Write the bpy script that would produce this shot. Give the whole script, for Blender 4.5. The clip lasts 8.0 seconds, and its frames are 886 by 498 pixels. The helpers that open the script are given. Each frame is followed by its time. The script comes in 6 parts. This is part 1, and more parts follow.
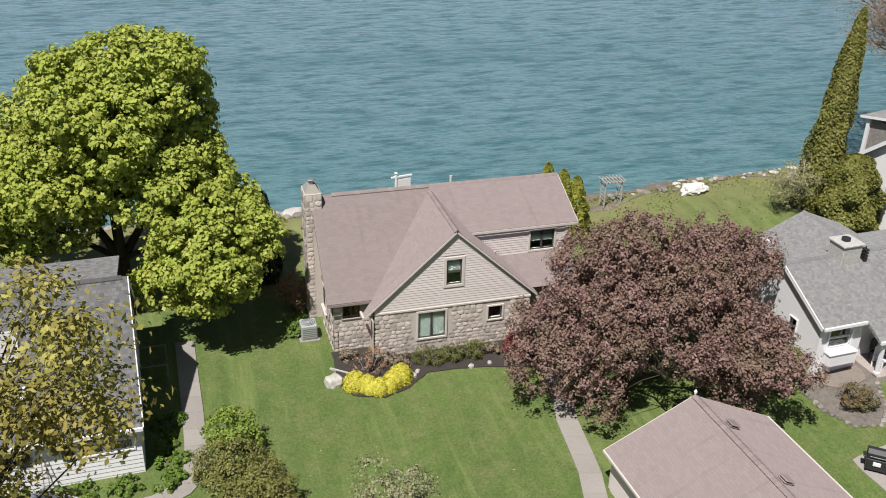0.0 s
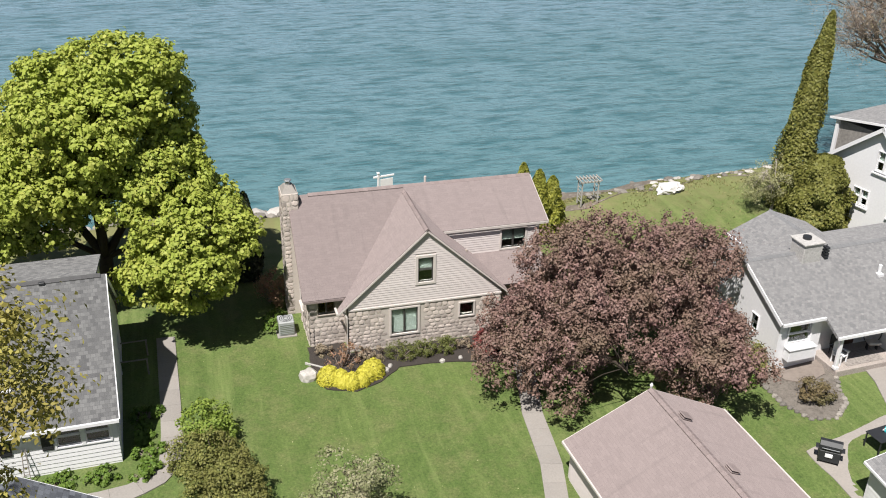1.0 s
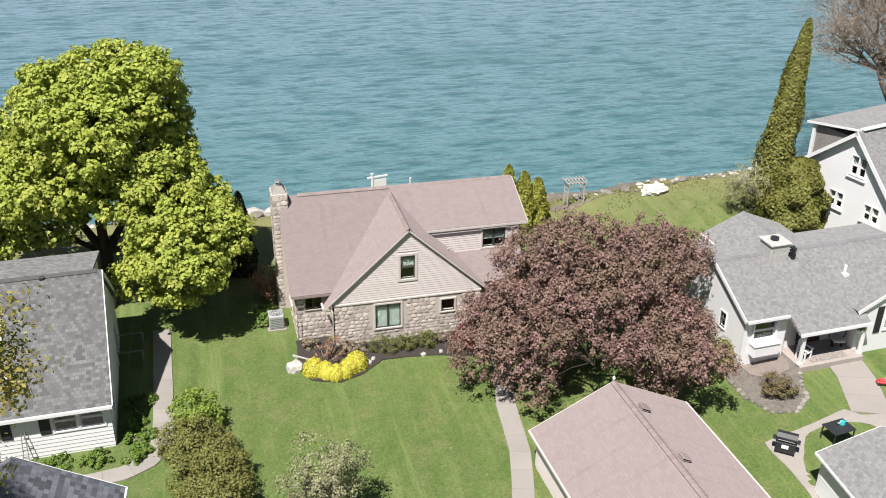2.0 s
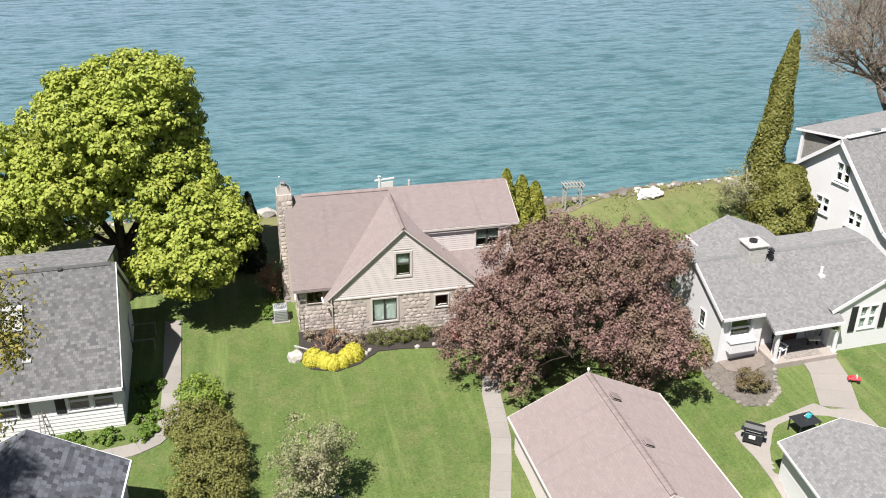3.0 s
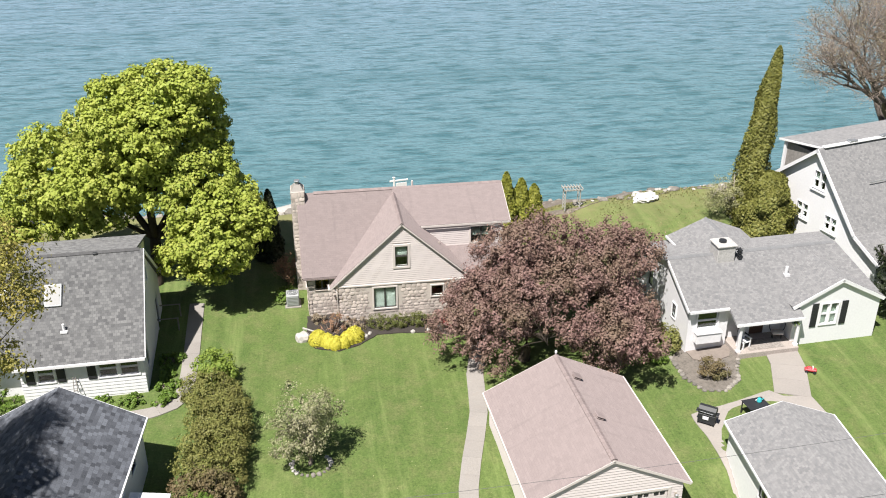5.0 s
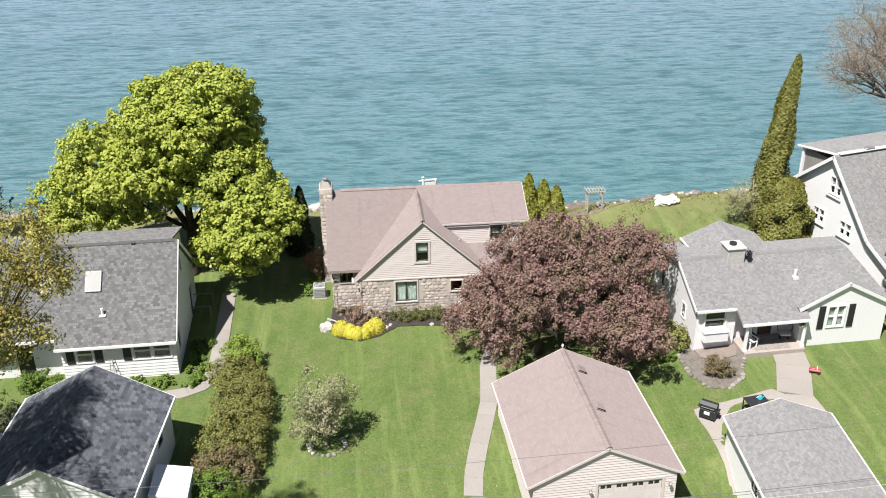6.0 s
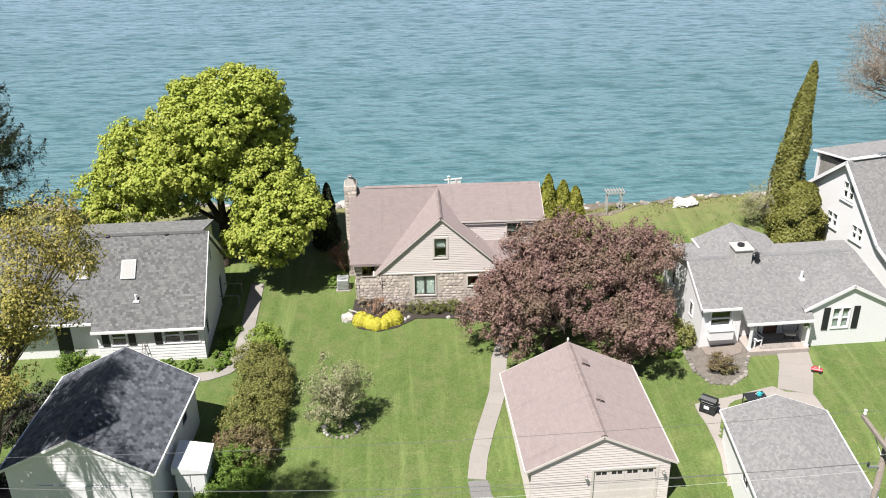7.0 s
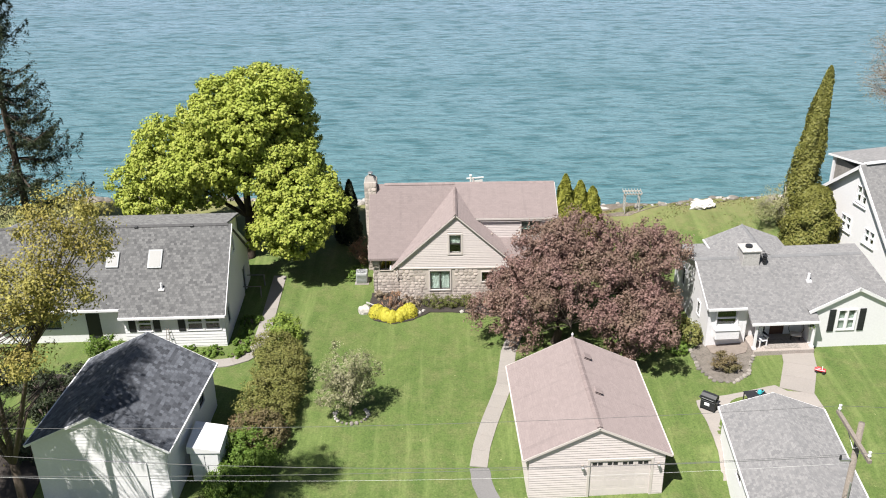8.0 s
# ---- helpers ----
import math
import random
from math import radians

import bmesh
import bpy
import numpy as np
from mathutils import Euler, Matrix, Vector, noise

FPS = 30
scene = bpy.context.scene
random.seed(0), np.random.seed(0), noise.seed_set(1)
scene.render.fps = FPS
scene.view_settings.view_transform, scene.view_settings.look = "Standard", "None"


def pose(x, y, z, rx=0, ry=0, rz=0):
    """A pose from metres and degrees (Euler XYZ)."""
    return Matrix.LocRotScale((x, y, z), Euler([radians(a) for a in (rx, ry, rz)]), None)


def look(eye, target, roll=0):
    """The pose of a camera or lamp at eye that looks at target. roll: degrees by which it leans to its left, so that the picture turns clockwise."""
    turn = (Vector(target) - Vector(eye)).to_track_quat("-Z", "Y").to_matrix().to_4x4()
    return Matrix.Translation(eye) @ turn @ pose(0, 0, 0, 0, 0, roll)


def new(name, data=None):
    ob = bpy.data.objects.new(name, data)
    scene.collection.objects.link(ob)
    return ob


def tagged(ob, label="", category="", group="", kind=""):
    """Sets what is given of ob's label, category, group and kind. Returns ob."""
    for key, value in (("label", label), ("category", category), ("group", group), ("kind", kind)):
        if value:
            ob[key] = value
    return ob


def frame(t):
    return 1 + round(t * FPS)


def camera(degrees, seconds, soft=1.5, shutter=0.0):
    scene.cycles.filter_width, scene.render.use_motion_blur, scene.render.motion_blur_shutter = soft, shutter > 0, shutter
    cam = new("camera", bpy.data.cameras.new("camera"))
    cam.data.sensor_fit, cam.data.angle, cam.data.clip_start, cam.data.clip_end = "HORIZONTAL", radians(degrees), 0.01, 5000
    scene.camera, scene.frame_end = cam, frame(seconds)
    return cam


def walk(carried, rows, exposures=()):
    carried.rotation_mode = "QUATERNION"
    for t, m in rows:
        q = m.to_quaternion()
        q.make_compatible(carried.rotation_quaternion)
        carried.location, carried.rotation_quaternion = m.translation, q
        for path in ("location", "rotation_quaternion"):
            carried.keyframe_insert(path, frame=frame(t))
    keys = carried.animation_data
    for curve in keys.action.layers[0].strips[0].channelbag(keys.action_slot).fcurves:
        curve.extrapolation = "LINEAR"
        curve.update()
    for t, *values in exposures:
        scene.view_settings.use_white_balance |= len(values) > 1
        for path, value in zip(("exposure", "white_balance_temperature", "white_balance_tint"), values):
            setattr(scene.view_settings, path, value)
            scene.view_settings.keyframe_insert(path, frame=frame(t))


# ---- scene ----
# ---------------------------------------------------------------- camera and walk
cam = camera(50.0, 8.0, soft=1.05)
# seconds, place in metres, then yaw to the left, tilt up and lean in degrees
PATH = [
    (0, -12.06, -38.014, 25.385, -16.742, -26.894, 1.509),
    (0.5, -11.366, -38.775, 25.669, -16.476, -26.935, 1.349),
    (1, -10.742, -39.687, 26.103, -16.251, -27.055, 1.24),
    (1.5, -10.107, -40.725, 26.671, -15.882, -27.266, 1.136),
    (3, -7.991, -45.228, 28.229, -12.688, -26.948, 0.534),
    (3.5, -7.373, -46.635, 28.74, -12.087, -26.92, 0.364),
    (4, -6.715, -48.04, 29.245, -11.313, -26.889, 0.224),
    (4.5, -6.176, -49.428, 29.655, -10.365, -26.762, 0.132),
    (6, -3.974, -53.388, 30.889, -5.621, -26.529, -0.354),
    (6.5, -3.144, -54.65, 31.337, -4.04, -26.522, -0.512),
    (7, -2.257, -55.9, 31.767, -2.453, -26.5, -0.702),
    (7.5, -1.35, -56.91, 32.1, -0.968, -26.49, -0.842),
    (8, -0.373, -57.718, 32.344, 0.492, -26.476, -0.967),
]


def aim(x, y, z, yaw, tilt, lean):
    a, b = radians(yaw), radians(tilt)
    ahead = Vector((-math.sin(a) * math.cos(b), math.cos(a) * math.cos(b), math.sin(b)))
    return look((x, y, z), Vector((x, y, z)) + ahead * 10, lean)


walk(cam, [(t, aim(*row)) for t, *row in PATH], exposures=[(0, 0.5), (0.5, 0.58), (1.0, 0.69), (1.5, 0.79), (3.0, 0.94), (4.5, 0.99), (8, 0.98)])

# ---------------------------------------------------------------- daylight
SUN_FROM = Vector((-0.37, -0.43, 1.0)).normalized()
world = bpy.data.worlds.new("sky")
scene.world = world
world.use_nodes = True
wn = world.node_tree.nodes
sky = wn.new("ShaderNodeTexSky")
sky.sky_type = "NISHITA"
sky.sun_disc = False
sky.sun_elevation = math.asin(SUN_FROM.z)
sky.sun_rotation = math.atan2(SUN_FROM.x, SUN_FROM.y)
world.node_tree.links.new(sky.outputs[0], wn["Background"].inputs[0])
wn["Background"].inputs[1].default_value = 0.036
sun = new("sun", bpy.data.lights.new("sun", "SUN"))
sun.data.energy = 4.8
sun.data.angle = radians(0.6)
sun.data.color = (1.0, 0.965, 0.92)
sun.matrix_world = look(SUN_FROM * 60, (0, 0, 0))


# ---------------------------------------------------------------- materials
def mix_rgb(nt, fac, a, b, blend="MIX"):
    n = nt.nodes.new("ShaderNodeMix")
    n.data_type, n.blend_type = "RGBA", blend
    for sock, val in ((n.inputs[0], fac), (n.inputs[6], a), (n.inputs[7], b)):
        if isinstance(val, (int, float)):
            sock.default_value = val
        elif isinstance(val, tuple):
            sock.default_value = (*val, 1) if len(val) == 3 else val
        else:
            nt.links.new(val, sock)
    return n.outputs[2]


def noise_out(nt, vec, scale, detail=4.0, rough=0.6):
    n = nt.nodes.new("ShaderNodeTexNoise")
    n.inputs["Scale"].default_value, n.inputs["Detail"].default_value, n.inputs["Roughness"].default_value = scale, detail, rough
    if vec is not None:
        nt.links.new(vec, n.inputs["Vector"])
    return n.outputs["Fac"]


def ramp(nt, fac, lo, hi):
    n = nt.nodes.new("ShaderNodeMapRange")
    n.inputs[1].default_value, n.inputs[2].default_value = lo, hi
    nt.links.new(fac, n.inputs[0])
    return n.outputs[0]


def surface(name, rough=0.8, metal=0.0, spec=0.4):
    m = bpy.data.materials.new(name)
    m.use_nodes = True
    nt = m.node_tree
    bsdf = nt.nodes["Principled BSDF"]
    bsdf.inputs["Roughness"].default_value = rough
    bsdf.inputs["Metallic"].default_value = metal
    bsdf.inputs["Specular IOR Level"].default_value = spec
    return m, nt, bsdf


def add_bump(nt, bsdf, height, strength, dist=0.02):
    b = nt.nodes.new("ShaderNodeBump")
    b.inputs["Strength"].default_value, b.inputs["Distance"].default_value = strength, dist
    nt.links.new(height, b.inputs["Height"])
    nt.links.new(b.outputs[0], bsdf.inputs["Normal"])


def shade(name, a, b, big=0.5, fine=12.0, rough=0.8, bump=0.25, metal=0.0, rnd=0.0, spec=0.4, stain=None, dirt=0.35):
    """Two colours mixed by coarse and fine noise; rnd: how much single objects differ."""
    m, nt, bsdf = surface(name, rough, metal, spec)
    tc = nt.nodes.new("ShaderNodeTexCoord").outputs["Object"]
    n1, n2 = noise_out(nt, tc, big), noise_out(nt, tc, fine)
    col = mix_rgb(nt, ramp(nt, n1, 0.3, 0.7), a, b)
    col = mix_rgb(nt, ramp(nt, n2, 0.25, 0.75), col, mix_rgb(nt, 0.5, a, b))
    dark = mix_rgb(nt, dirt if bump > 0.1 else 0.08, col, (0, 0, 0))
    col = mix_rgb(nt, ramp(nt, n2, 0.75, 0.35), col, dark)
    if stain:
        col = mix_rgb(nt, ramp(nt, noise_out(nt, tc, big * 2.3, 6), 0.55, 0.75), col, stain)
    if rnd:
        oi = nt.nodes.new("ShaderNodeObjectInfo").outputs["Random"]
        hs = nt.nodes.new("ShaderNodeHueSaturation")
        nt.links.new(ramp_to(nt, oi, 1 - rnd, 1 + rnd), hs.inputs["Value"])
        nt.links.new(col, hs.inputs["Color"])
        col = hs.outputs[0]
    nt.links.new(col, bsdf.inputs["Base Color"])
    if bump:
        add_bump(nt, bsdf, n2, bump)
    return m


def ramp_to(nt, fac, lo, hi):
    n = nt.nodes.new("ShaderNodeMapRange")
    n.inputs[3].default_value, n.inputs[4].default_value = lo, hi
    nt.links.new(fac, n.inputs[0])
    return n.outputs[0]


def foliage(name, a, b, c, trans=0.25):
    """Leaves: three tints by island, some light let through."""
    m, nt, bsdf = surface(name, 0.6, 0, 0.3)
    geo = nt.nodes.new("ShaderNodeNewGeometry")
    rnd = geo.outputs["Random Per Island"]
    tc = nt.nodes.new("ShaderNodeTexCoord").outputs["Object"]
    col = mix_rgb(nt, rnd, a, b)
    col = mix_rgb(nt, ramp(nt, noise_out(nt, tc, 0.45), 0.4, 0.65), col, c)
    nt.links.new(col, bsdf.inputs["Base Color"])
    tr = nt.nodes.new("ShaderNodeBsdfTranslucent")
    nt.links.new(col, tr.inputs["Color"])
    mx = nt.nodes.new("ShaderNodeMixShader")
    mx.inputs[0].default_value = trans
    nt.links.new(bsdf.outputs[0], mx.inputs[1])
    nt.links.new(tr.outputs[0], mx.inputs[2])
    nt.links.new(mx.outputs[0], nt.nodes["Material Output"].inputs["Surface"])
    return m


def shingles(name, a, b, c, tab=0.3, row=0.14, streak=0.5, gap=0.006):
    """Asphalt shingles laid in courses, over a UV map in metres."""
    m, nt, bsdf = surface(name, 0.9, 0, 0.25)
    bsdf.inputs["Diffuse Roughness"].default_value = 0.55
    uv = nt.nodes.new("ShaderNodeUVMap").outputs[0]
    br = nt.nodes.new("ShaderNodeTexBrick")
    br.offset = 0.5
    br.inputs["Color1"].default_value, br.inputs["Color2"].default_value = (*a, 1), (*b, 1)
    br.inputs["Mortar"].default_value = (*[v * 0.45 for v in a], 1)
    br.inputs["Scale"].default_value = 1.0
    br.inputs["Mortar Size"].default_value = gap
    br.inputs["Mortar Smooth"].default_value = 0.6
    br.inputs["Brick Width"].default_value, br.inputs["Row Height"].default_value = tab, row
    nt.links.new(uv, br.inputs["Vector"])
    big = noise_out(nt, uv, 0.35, 5)
    col = mix_rgb(nt, ramp_to(nt, ramp(nt, big, 0.35, 0.7), 0.0, 0.45), br.outputs["Color"], c)
    fine = noise_out(nt, uv, 45.0, 3)
    col = mix_rgb(nt, ramp(nt, fine, 0.35, 0.9), mix_rgb(nt, 0.3, col, (0.0, 0.0, 0.0)), mix_rgb(nt, 0.1, col, (0.9, 0.9, 0.9)))
    mp = nt.nodes.new("ShaderNodeMapping")
    mp.inputs["Scale"].default_value = (1.6, 0.12, 1)
    nt.links.new(uv, mp.inputs["Vector"])
    run = noise_out(nt, mp.outputs[0], 1.5, 4)
    col = mix_rgb(nt, ramp(nt, run, 0.55, 0.8), col, mix_rgb(nt, streak, col, (0.03, 0.03, 0.03)))
    nt.links.new(col, bsdf.inputs["Base Color"])
    add_bump(nt, bsdf, br.outputs["Fac"], 0.35, -0.01)
    return m


M_ROOF = shingles("rose_shingles", (0.302, 0.242, 0.232), (0.264, 0.21, 0.202), (0.292, 0.233, 0.223), 0.3, 0.14, 0.25, 0.003)
M_ROOF_GREY = shingles("grey_shingles", (0.245, 0.242, 0.238), (0.092, 0.091, 0.094), (0.16, 0.158, 0.158), 0.19, 0.17, 0.1, 0.01)
M_ROOF_LIGHT = shingles("pale_grey_shingles", (0.28, 0.272, 0.27), (0.17, 0.168, 0.172), (0.225, 0.22, 0.22), 0.16, 0.13, 0.25, 0.004)
# dark slate, lowered further: the tree shade on this roof is in the colour
M_ROOF_SLATE = shingles("dark_slate_shingles", (0.15, 0.162, 0.19), (0.018, 0.021, 0.03), (0.06, 0.066, 0.084), 0.24, 0.2, 0.15, 0.01)
M_CAP = shade("ridge_cap_rose", (0.31, 0.248, 0.238), (0.275, 0.22, 0.21), 2, 30, 0.9, 0.15, rnd=0.1)
M_STONE = shade("field_stone", (0.60, 0.51, 0.455), (0.47, 0.415, 0.38), 2.2, 9, 0.85, 0.4, rnd=0.32, dirt=0.2)
M_MORTAR = shade("mortar", (0.54, 0.48, 0.43), (0.46, 0.41, 0.365), 2, 25, 0.95, 0.3, dirt=0.15)
M_SIDING = shade("cream_siding", (0.62, 0.56, 0.54), (0.59, 0.53, 0.51), 0.6, 6, 0.55, 0.05, rnd=0.03)
M_WHITE = shade("white_paint", (0.755, 0.745, 0.755), (0.715, 0.705, 0.715), 0.6, 8, 0.55, 0.05, rnd=0.02)
M_TRIM = shade("warm_white_trim", (0.58, 0.53, 0.495), (0.53, 0.48, 0.445), 2, 15, 0.5, 0.05)
M_TAUPE = shade("taupe_trim", (0.42, 0.36, 0.31), (0.36, 0.31, 0.27), 2, 15, 0.5, 0.05)
M_SASH = shade("dark_sash", (0.05, 0.05, 0.048), (0.07, 0.068, 0.06), 3, 20, 0.45, 0.05)
M_BLACK = shade("black_paint", (0.018, 0.019, 0.022), (0.03, 0.031, 0.034), 3, 20, 0.5, 0.1)
M_DARK = shade("dark_interior", (0.03, 0.028, 0.026), (0.045, 0.04, 0.036), 1, 10, 0.9, 0.0)
M_CONCRETE = shade("concrete", (0.31, 0.285, 0.26), (0.26, 0.238, 0.217), 0.8, 14, 0.9, 0.25, rnd=0.05, stain=(0.26, 0.232, 0.208), dirt=0.15)
M_ASPHALT = shade("asphalt", (0.24, 0.23, 0.225), (0.19, 0.183, 0.18), 0.7, 22, 0.9, 0.3)
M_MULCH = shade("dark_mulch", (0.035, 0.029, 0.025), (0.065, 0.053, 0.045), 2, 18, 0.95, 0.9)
M_ROCK = shade("shore_rock", (0.32, 0.29, 0.255), (0.19, 0.17, 0.15), 0.9, 6, 0.85, 0.6, rnd=0.35)
M_PALE_ROCK = shade("pale_limestone", (0.56, 0.53, 0.49), (0.42, 0.39, 0.36), 0.8, 6, 0.85, 0.5, rnd=0.16)
M_WHITEROCK = shade("white_rock", (0.78, 0.75, 0.72), (0.66, 0.63, 0.6), 0.8, 6, 0.85, 0.5)
M_BARK = shade("brown_bark", (0.10, 0.075, 0.055), (0.055, 0.042, 0.034), 1.5, 14, 0.95, 0.9)
M_GREYBARK = shade("grey_brown_bark", (0.2, 0.165, 0.14), (0.13, 0.105, 0.09), 1.5, 12, 0.95, 0.6)
M_TWIG = shade("grey_twig", (0.33, 0.265, 0.225), (0.24, 0.19, 0.16), 2, 12, 0.9, 0.3)
M_PALEBARK = shade("pale_bark", (0.55, 0.49, 0.42), (0.42, 0.37, 0.32), 2, 14, 0.9, 0.4)
M_METAL = shade("galvanised_metal", (0.45, 0.46, 0.47), (0.36, 0.37, 0.38), 3, 20, 0.45, 0.1, metal=0.7)
M_WOODGREY = shade("weathered_wood", (0.30, 0.27, 0.24), (0.22, 0.195, 0.175), 2, 16, 0.85, 0.4)
M_POLE = shade("pole_wood", (0.30, 0.255, 0.22), (0.21, 0.18, 0.155), 2, 16, 0.9, 0.5)
M_BRICK = shade("worn_brick", (0.27, 0.225, 0.195), (0.17, 0.142, 0.122), 2.5, 7, 0.9, 0.4, rnd=0.2, dirt=0.15)
M_PAVEMENT = shade("pale_concrete", (0.31, 0.28, 0.255), (0.265, 0.24, 0.218), 0.7, 10, 0.9, 0.2, rnd=0.04, stain=(0.28, 0.25, 0.225), dirt=0.14)
M_GRAVEL = shade("gravel", (0.25, 0.22, 0.19), (0.11, 0.095, 0.08), 3, 9, 0.95, 0.8)
M_PEBBLE = shade("brown_pebbles", (0.24, 0.20, 0.16), (0.14, 0.115, 0.09), 1.2, 7, 0.95, 0.9, stain=(0.33, 0.29, 0.25))
M_ACGREY = shade("grey_enamel", (0.36, 0.37, 0.37), (0.3, 0.31, 0.31), 3, 14, 0.5, 0.05)
M_PALEWOOD = shade("silvered_wood", (0.52, 0.50, 0.47), (0.42, 0.40, 0.37), 3, 16, 0.85, 0.3)
M_PALEWIRE = shade("pale_cable", (0.5, 0.5, 0.48), (0.42, 0.42, 0.4), 3, 20, 0.5, 0.0)
M_RUG = shade("patterned_rug", (0.46, 0.42, 0.38), (0.16, 0.13, 0.12), 6, 9, 0.95, 0.3)
M_RED = shade("red_plastic", (0.55, 0.05, 0.06), (0.48, 0.04, 0.05), 3, 20, 0.35, 0.05)
M_TEAL = shade("teal_plastic", (0.05, 0.42, 0.45), (0.04, 0.36, 0.40), 3, 20, 0.35, 0.05)
M_WIRE = shade("cable_black", (0.06, 0.06, 0.06), (0.08, 0.08, 0.08), 3, 20, 0.6, 0.0)
L_MAPLE = foliage("maple_leaves", (0.24, 0.31, 0.045), (0.47, 0.48, 0.11), (0.36, 0.42, 0.075), 0.34)
L_PLUM = foliage("plum_leaves", (0.13, 0.075, 0.068), (0.34, 0.21, 0.185), (0.21, 0.15, 0.105), 0.22)
L_THUJA = foliage("cedar_foliage", (0.10, 0.118, 0.022), (0.25, 0.235, 0.065), (0.16, 0.16, 0.036), 0.12)
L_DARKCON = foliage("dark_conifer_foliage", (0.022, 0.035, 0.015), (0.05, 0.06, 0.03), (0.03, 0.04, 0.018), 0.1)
L_HEDGE = foliage("hedge_leaves", (0.09, 0.11, 0.022), (0.245, 0.24, 0.07), (0.165, 0.155, 0.048), 0.15)
L_GREEN = foliage("green_leaves", (0.08, 0.15, 0.02), (0.17, 0.25, 0.045), (0.12, 0.19, 0.03), 0.25)
L_YELLOW = foliage("golden_shrub_leaves", (0.48, 0.43, 0.04), (0.64, 0.59, 0.1), (0.55, 0.5, 0.06), 0.2)
L_MAROON = foliage("maroon_leaves", (0.16, 0.035, 0.035), (0.26, 0.07, 0.06), (0.18, 0.04, 0.04), 0.2)
L_GOLD = foliage("golden_cedar_foliage", (0.15, 0.17, 0.025), (0.31, 0.30, 0.05), (0.2, 0.21, 0.03), 0.12)
L_PALEBUD = foliage("grey_pink_buds", (0.22, 0.17, 0.13), (0.30, 0.235, 0.17), (0.25, 0.215, 0.12), 0.2)
L_MAG = foliage("magnolia_leaves", (0.20, 0.20, 0.10), (0.36, 0.33, 0.22), (0.19, 0.22, 0.085), 0.2)
L_BUD = foliage("budding_leaves", (0.19, 0.18, 0.045), (0.42, 0.38, 0.10), (0.27, 0.225, 0.06), 0.22)
L_FRESH = foliage("fresh_green_leaves", (0.14, 0.22, 0.03), (0.28, 0.34, 0.07), (0.2, 0.27, 0.045), 0.3)
L_BOX = foliage("boxwood_leaves", (0.075, 0.095, 0.02), (0.16, 0.17, 0.045), (0.11, 0.12, 0.03), 0.15)
L_BROWN = foliage("brown_olive_leaves", (0.10, 0.075, 0.035), (0.22, 0.16, 0.085), (0.13, 0.12, 0.05), 0.15)
L_LILAC = foliage("grey_green_leaves", (0.24, 0.25, 0.11), (0.38, 0.36, 0.2), (0.28, 0.28, 0.13), 0.25)
L_RUST = foliage("rust_leaves", (0.28, 0.15, 0.10), (0.38, 0.22, 0.14), (0.25, 0.17, 0.09), 0.2)


def glass_material():
    m, nt, bsdf = surface("window_glass", 0.03)
    bsdf.inputs["Base Color"].default_value = (0.82, 0.9, 0.88, 1)
    bsdf.inputs["Transmission Weight"].default_value = 1.0
    bsdf.inputs["IOR"].default_value = 1.45
    return m


M_GLASS = glass_material()
M_PANE_BACK = shade("grey_green_pane_back", (0.30, 0.33, 0.30), (0.26, 0.29, 0.265), 2, 12, 0.9, 0.05)


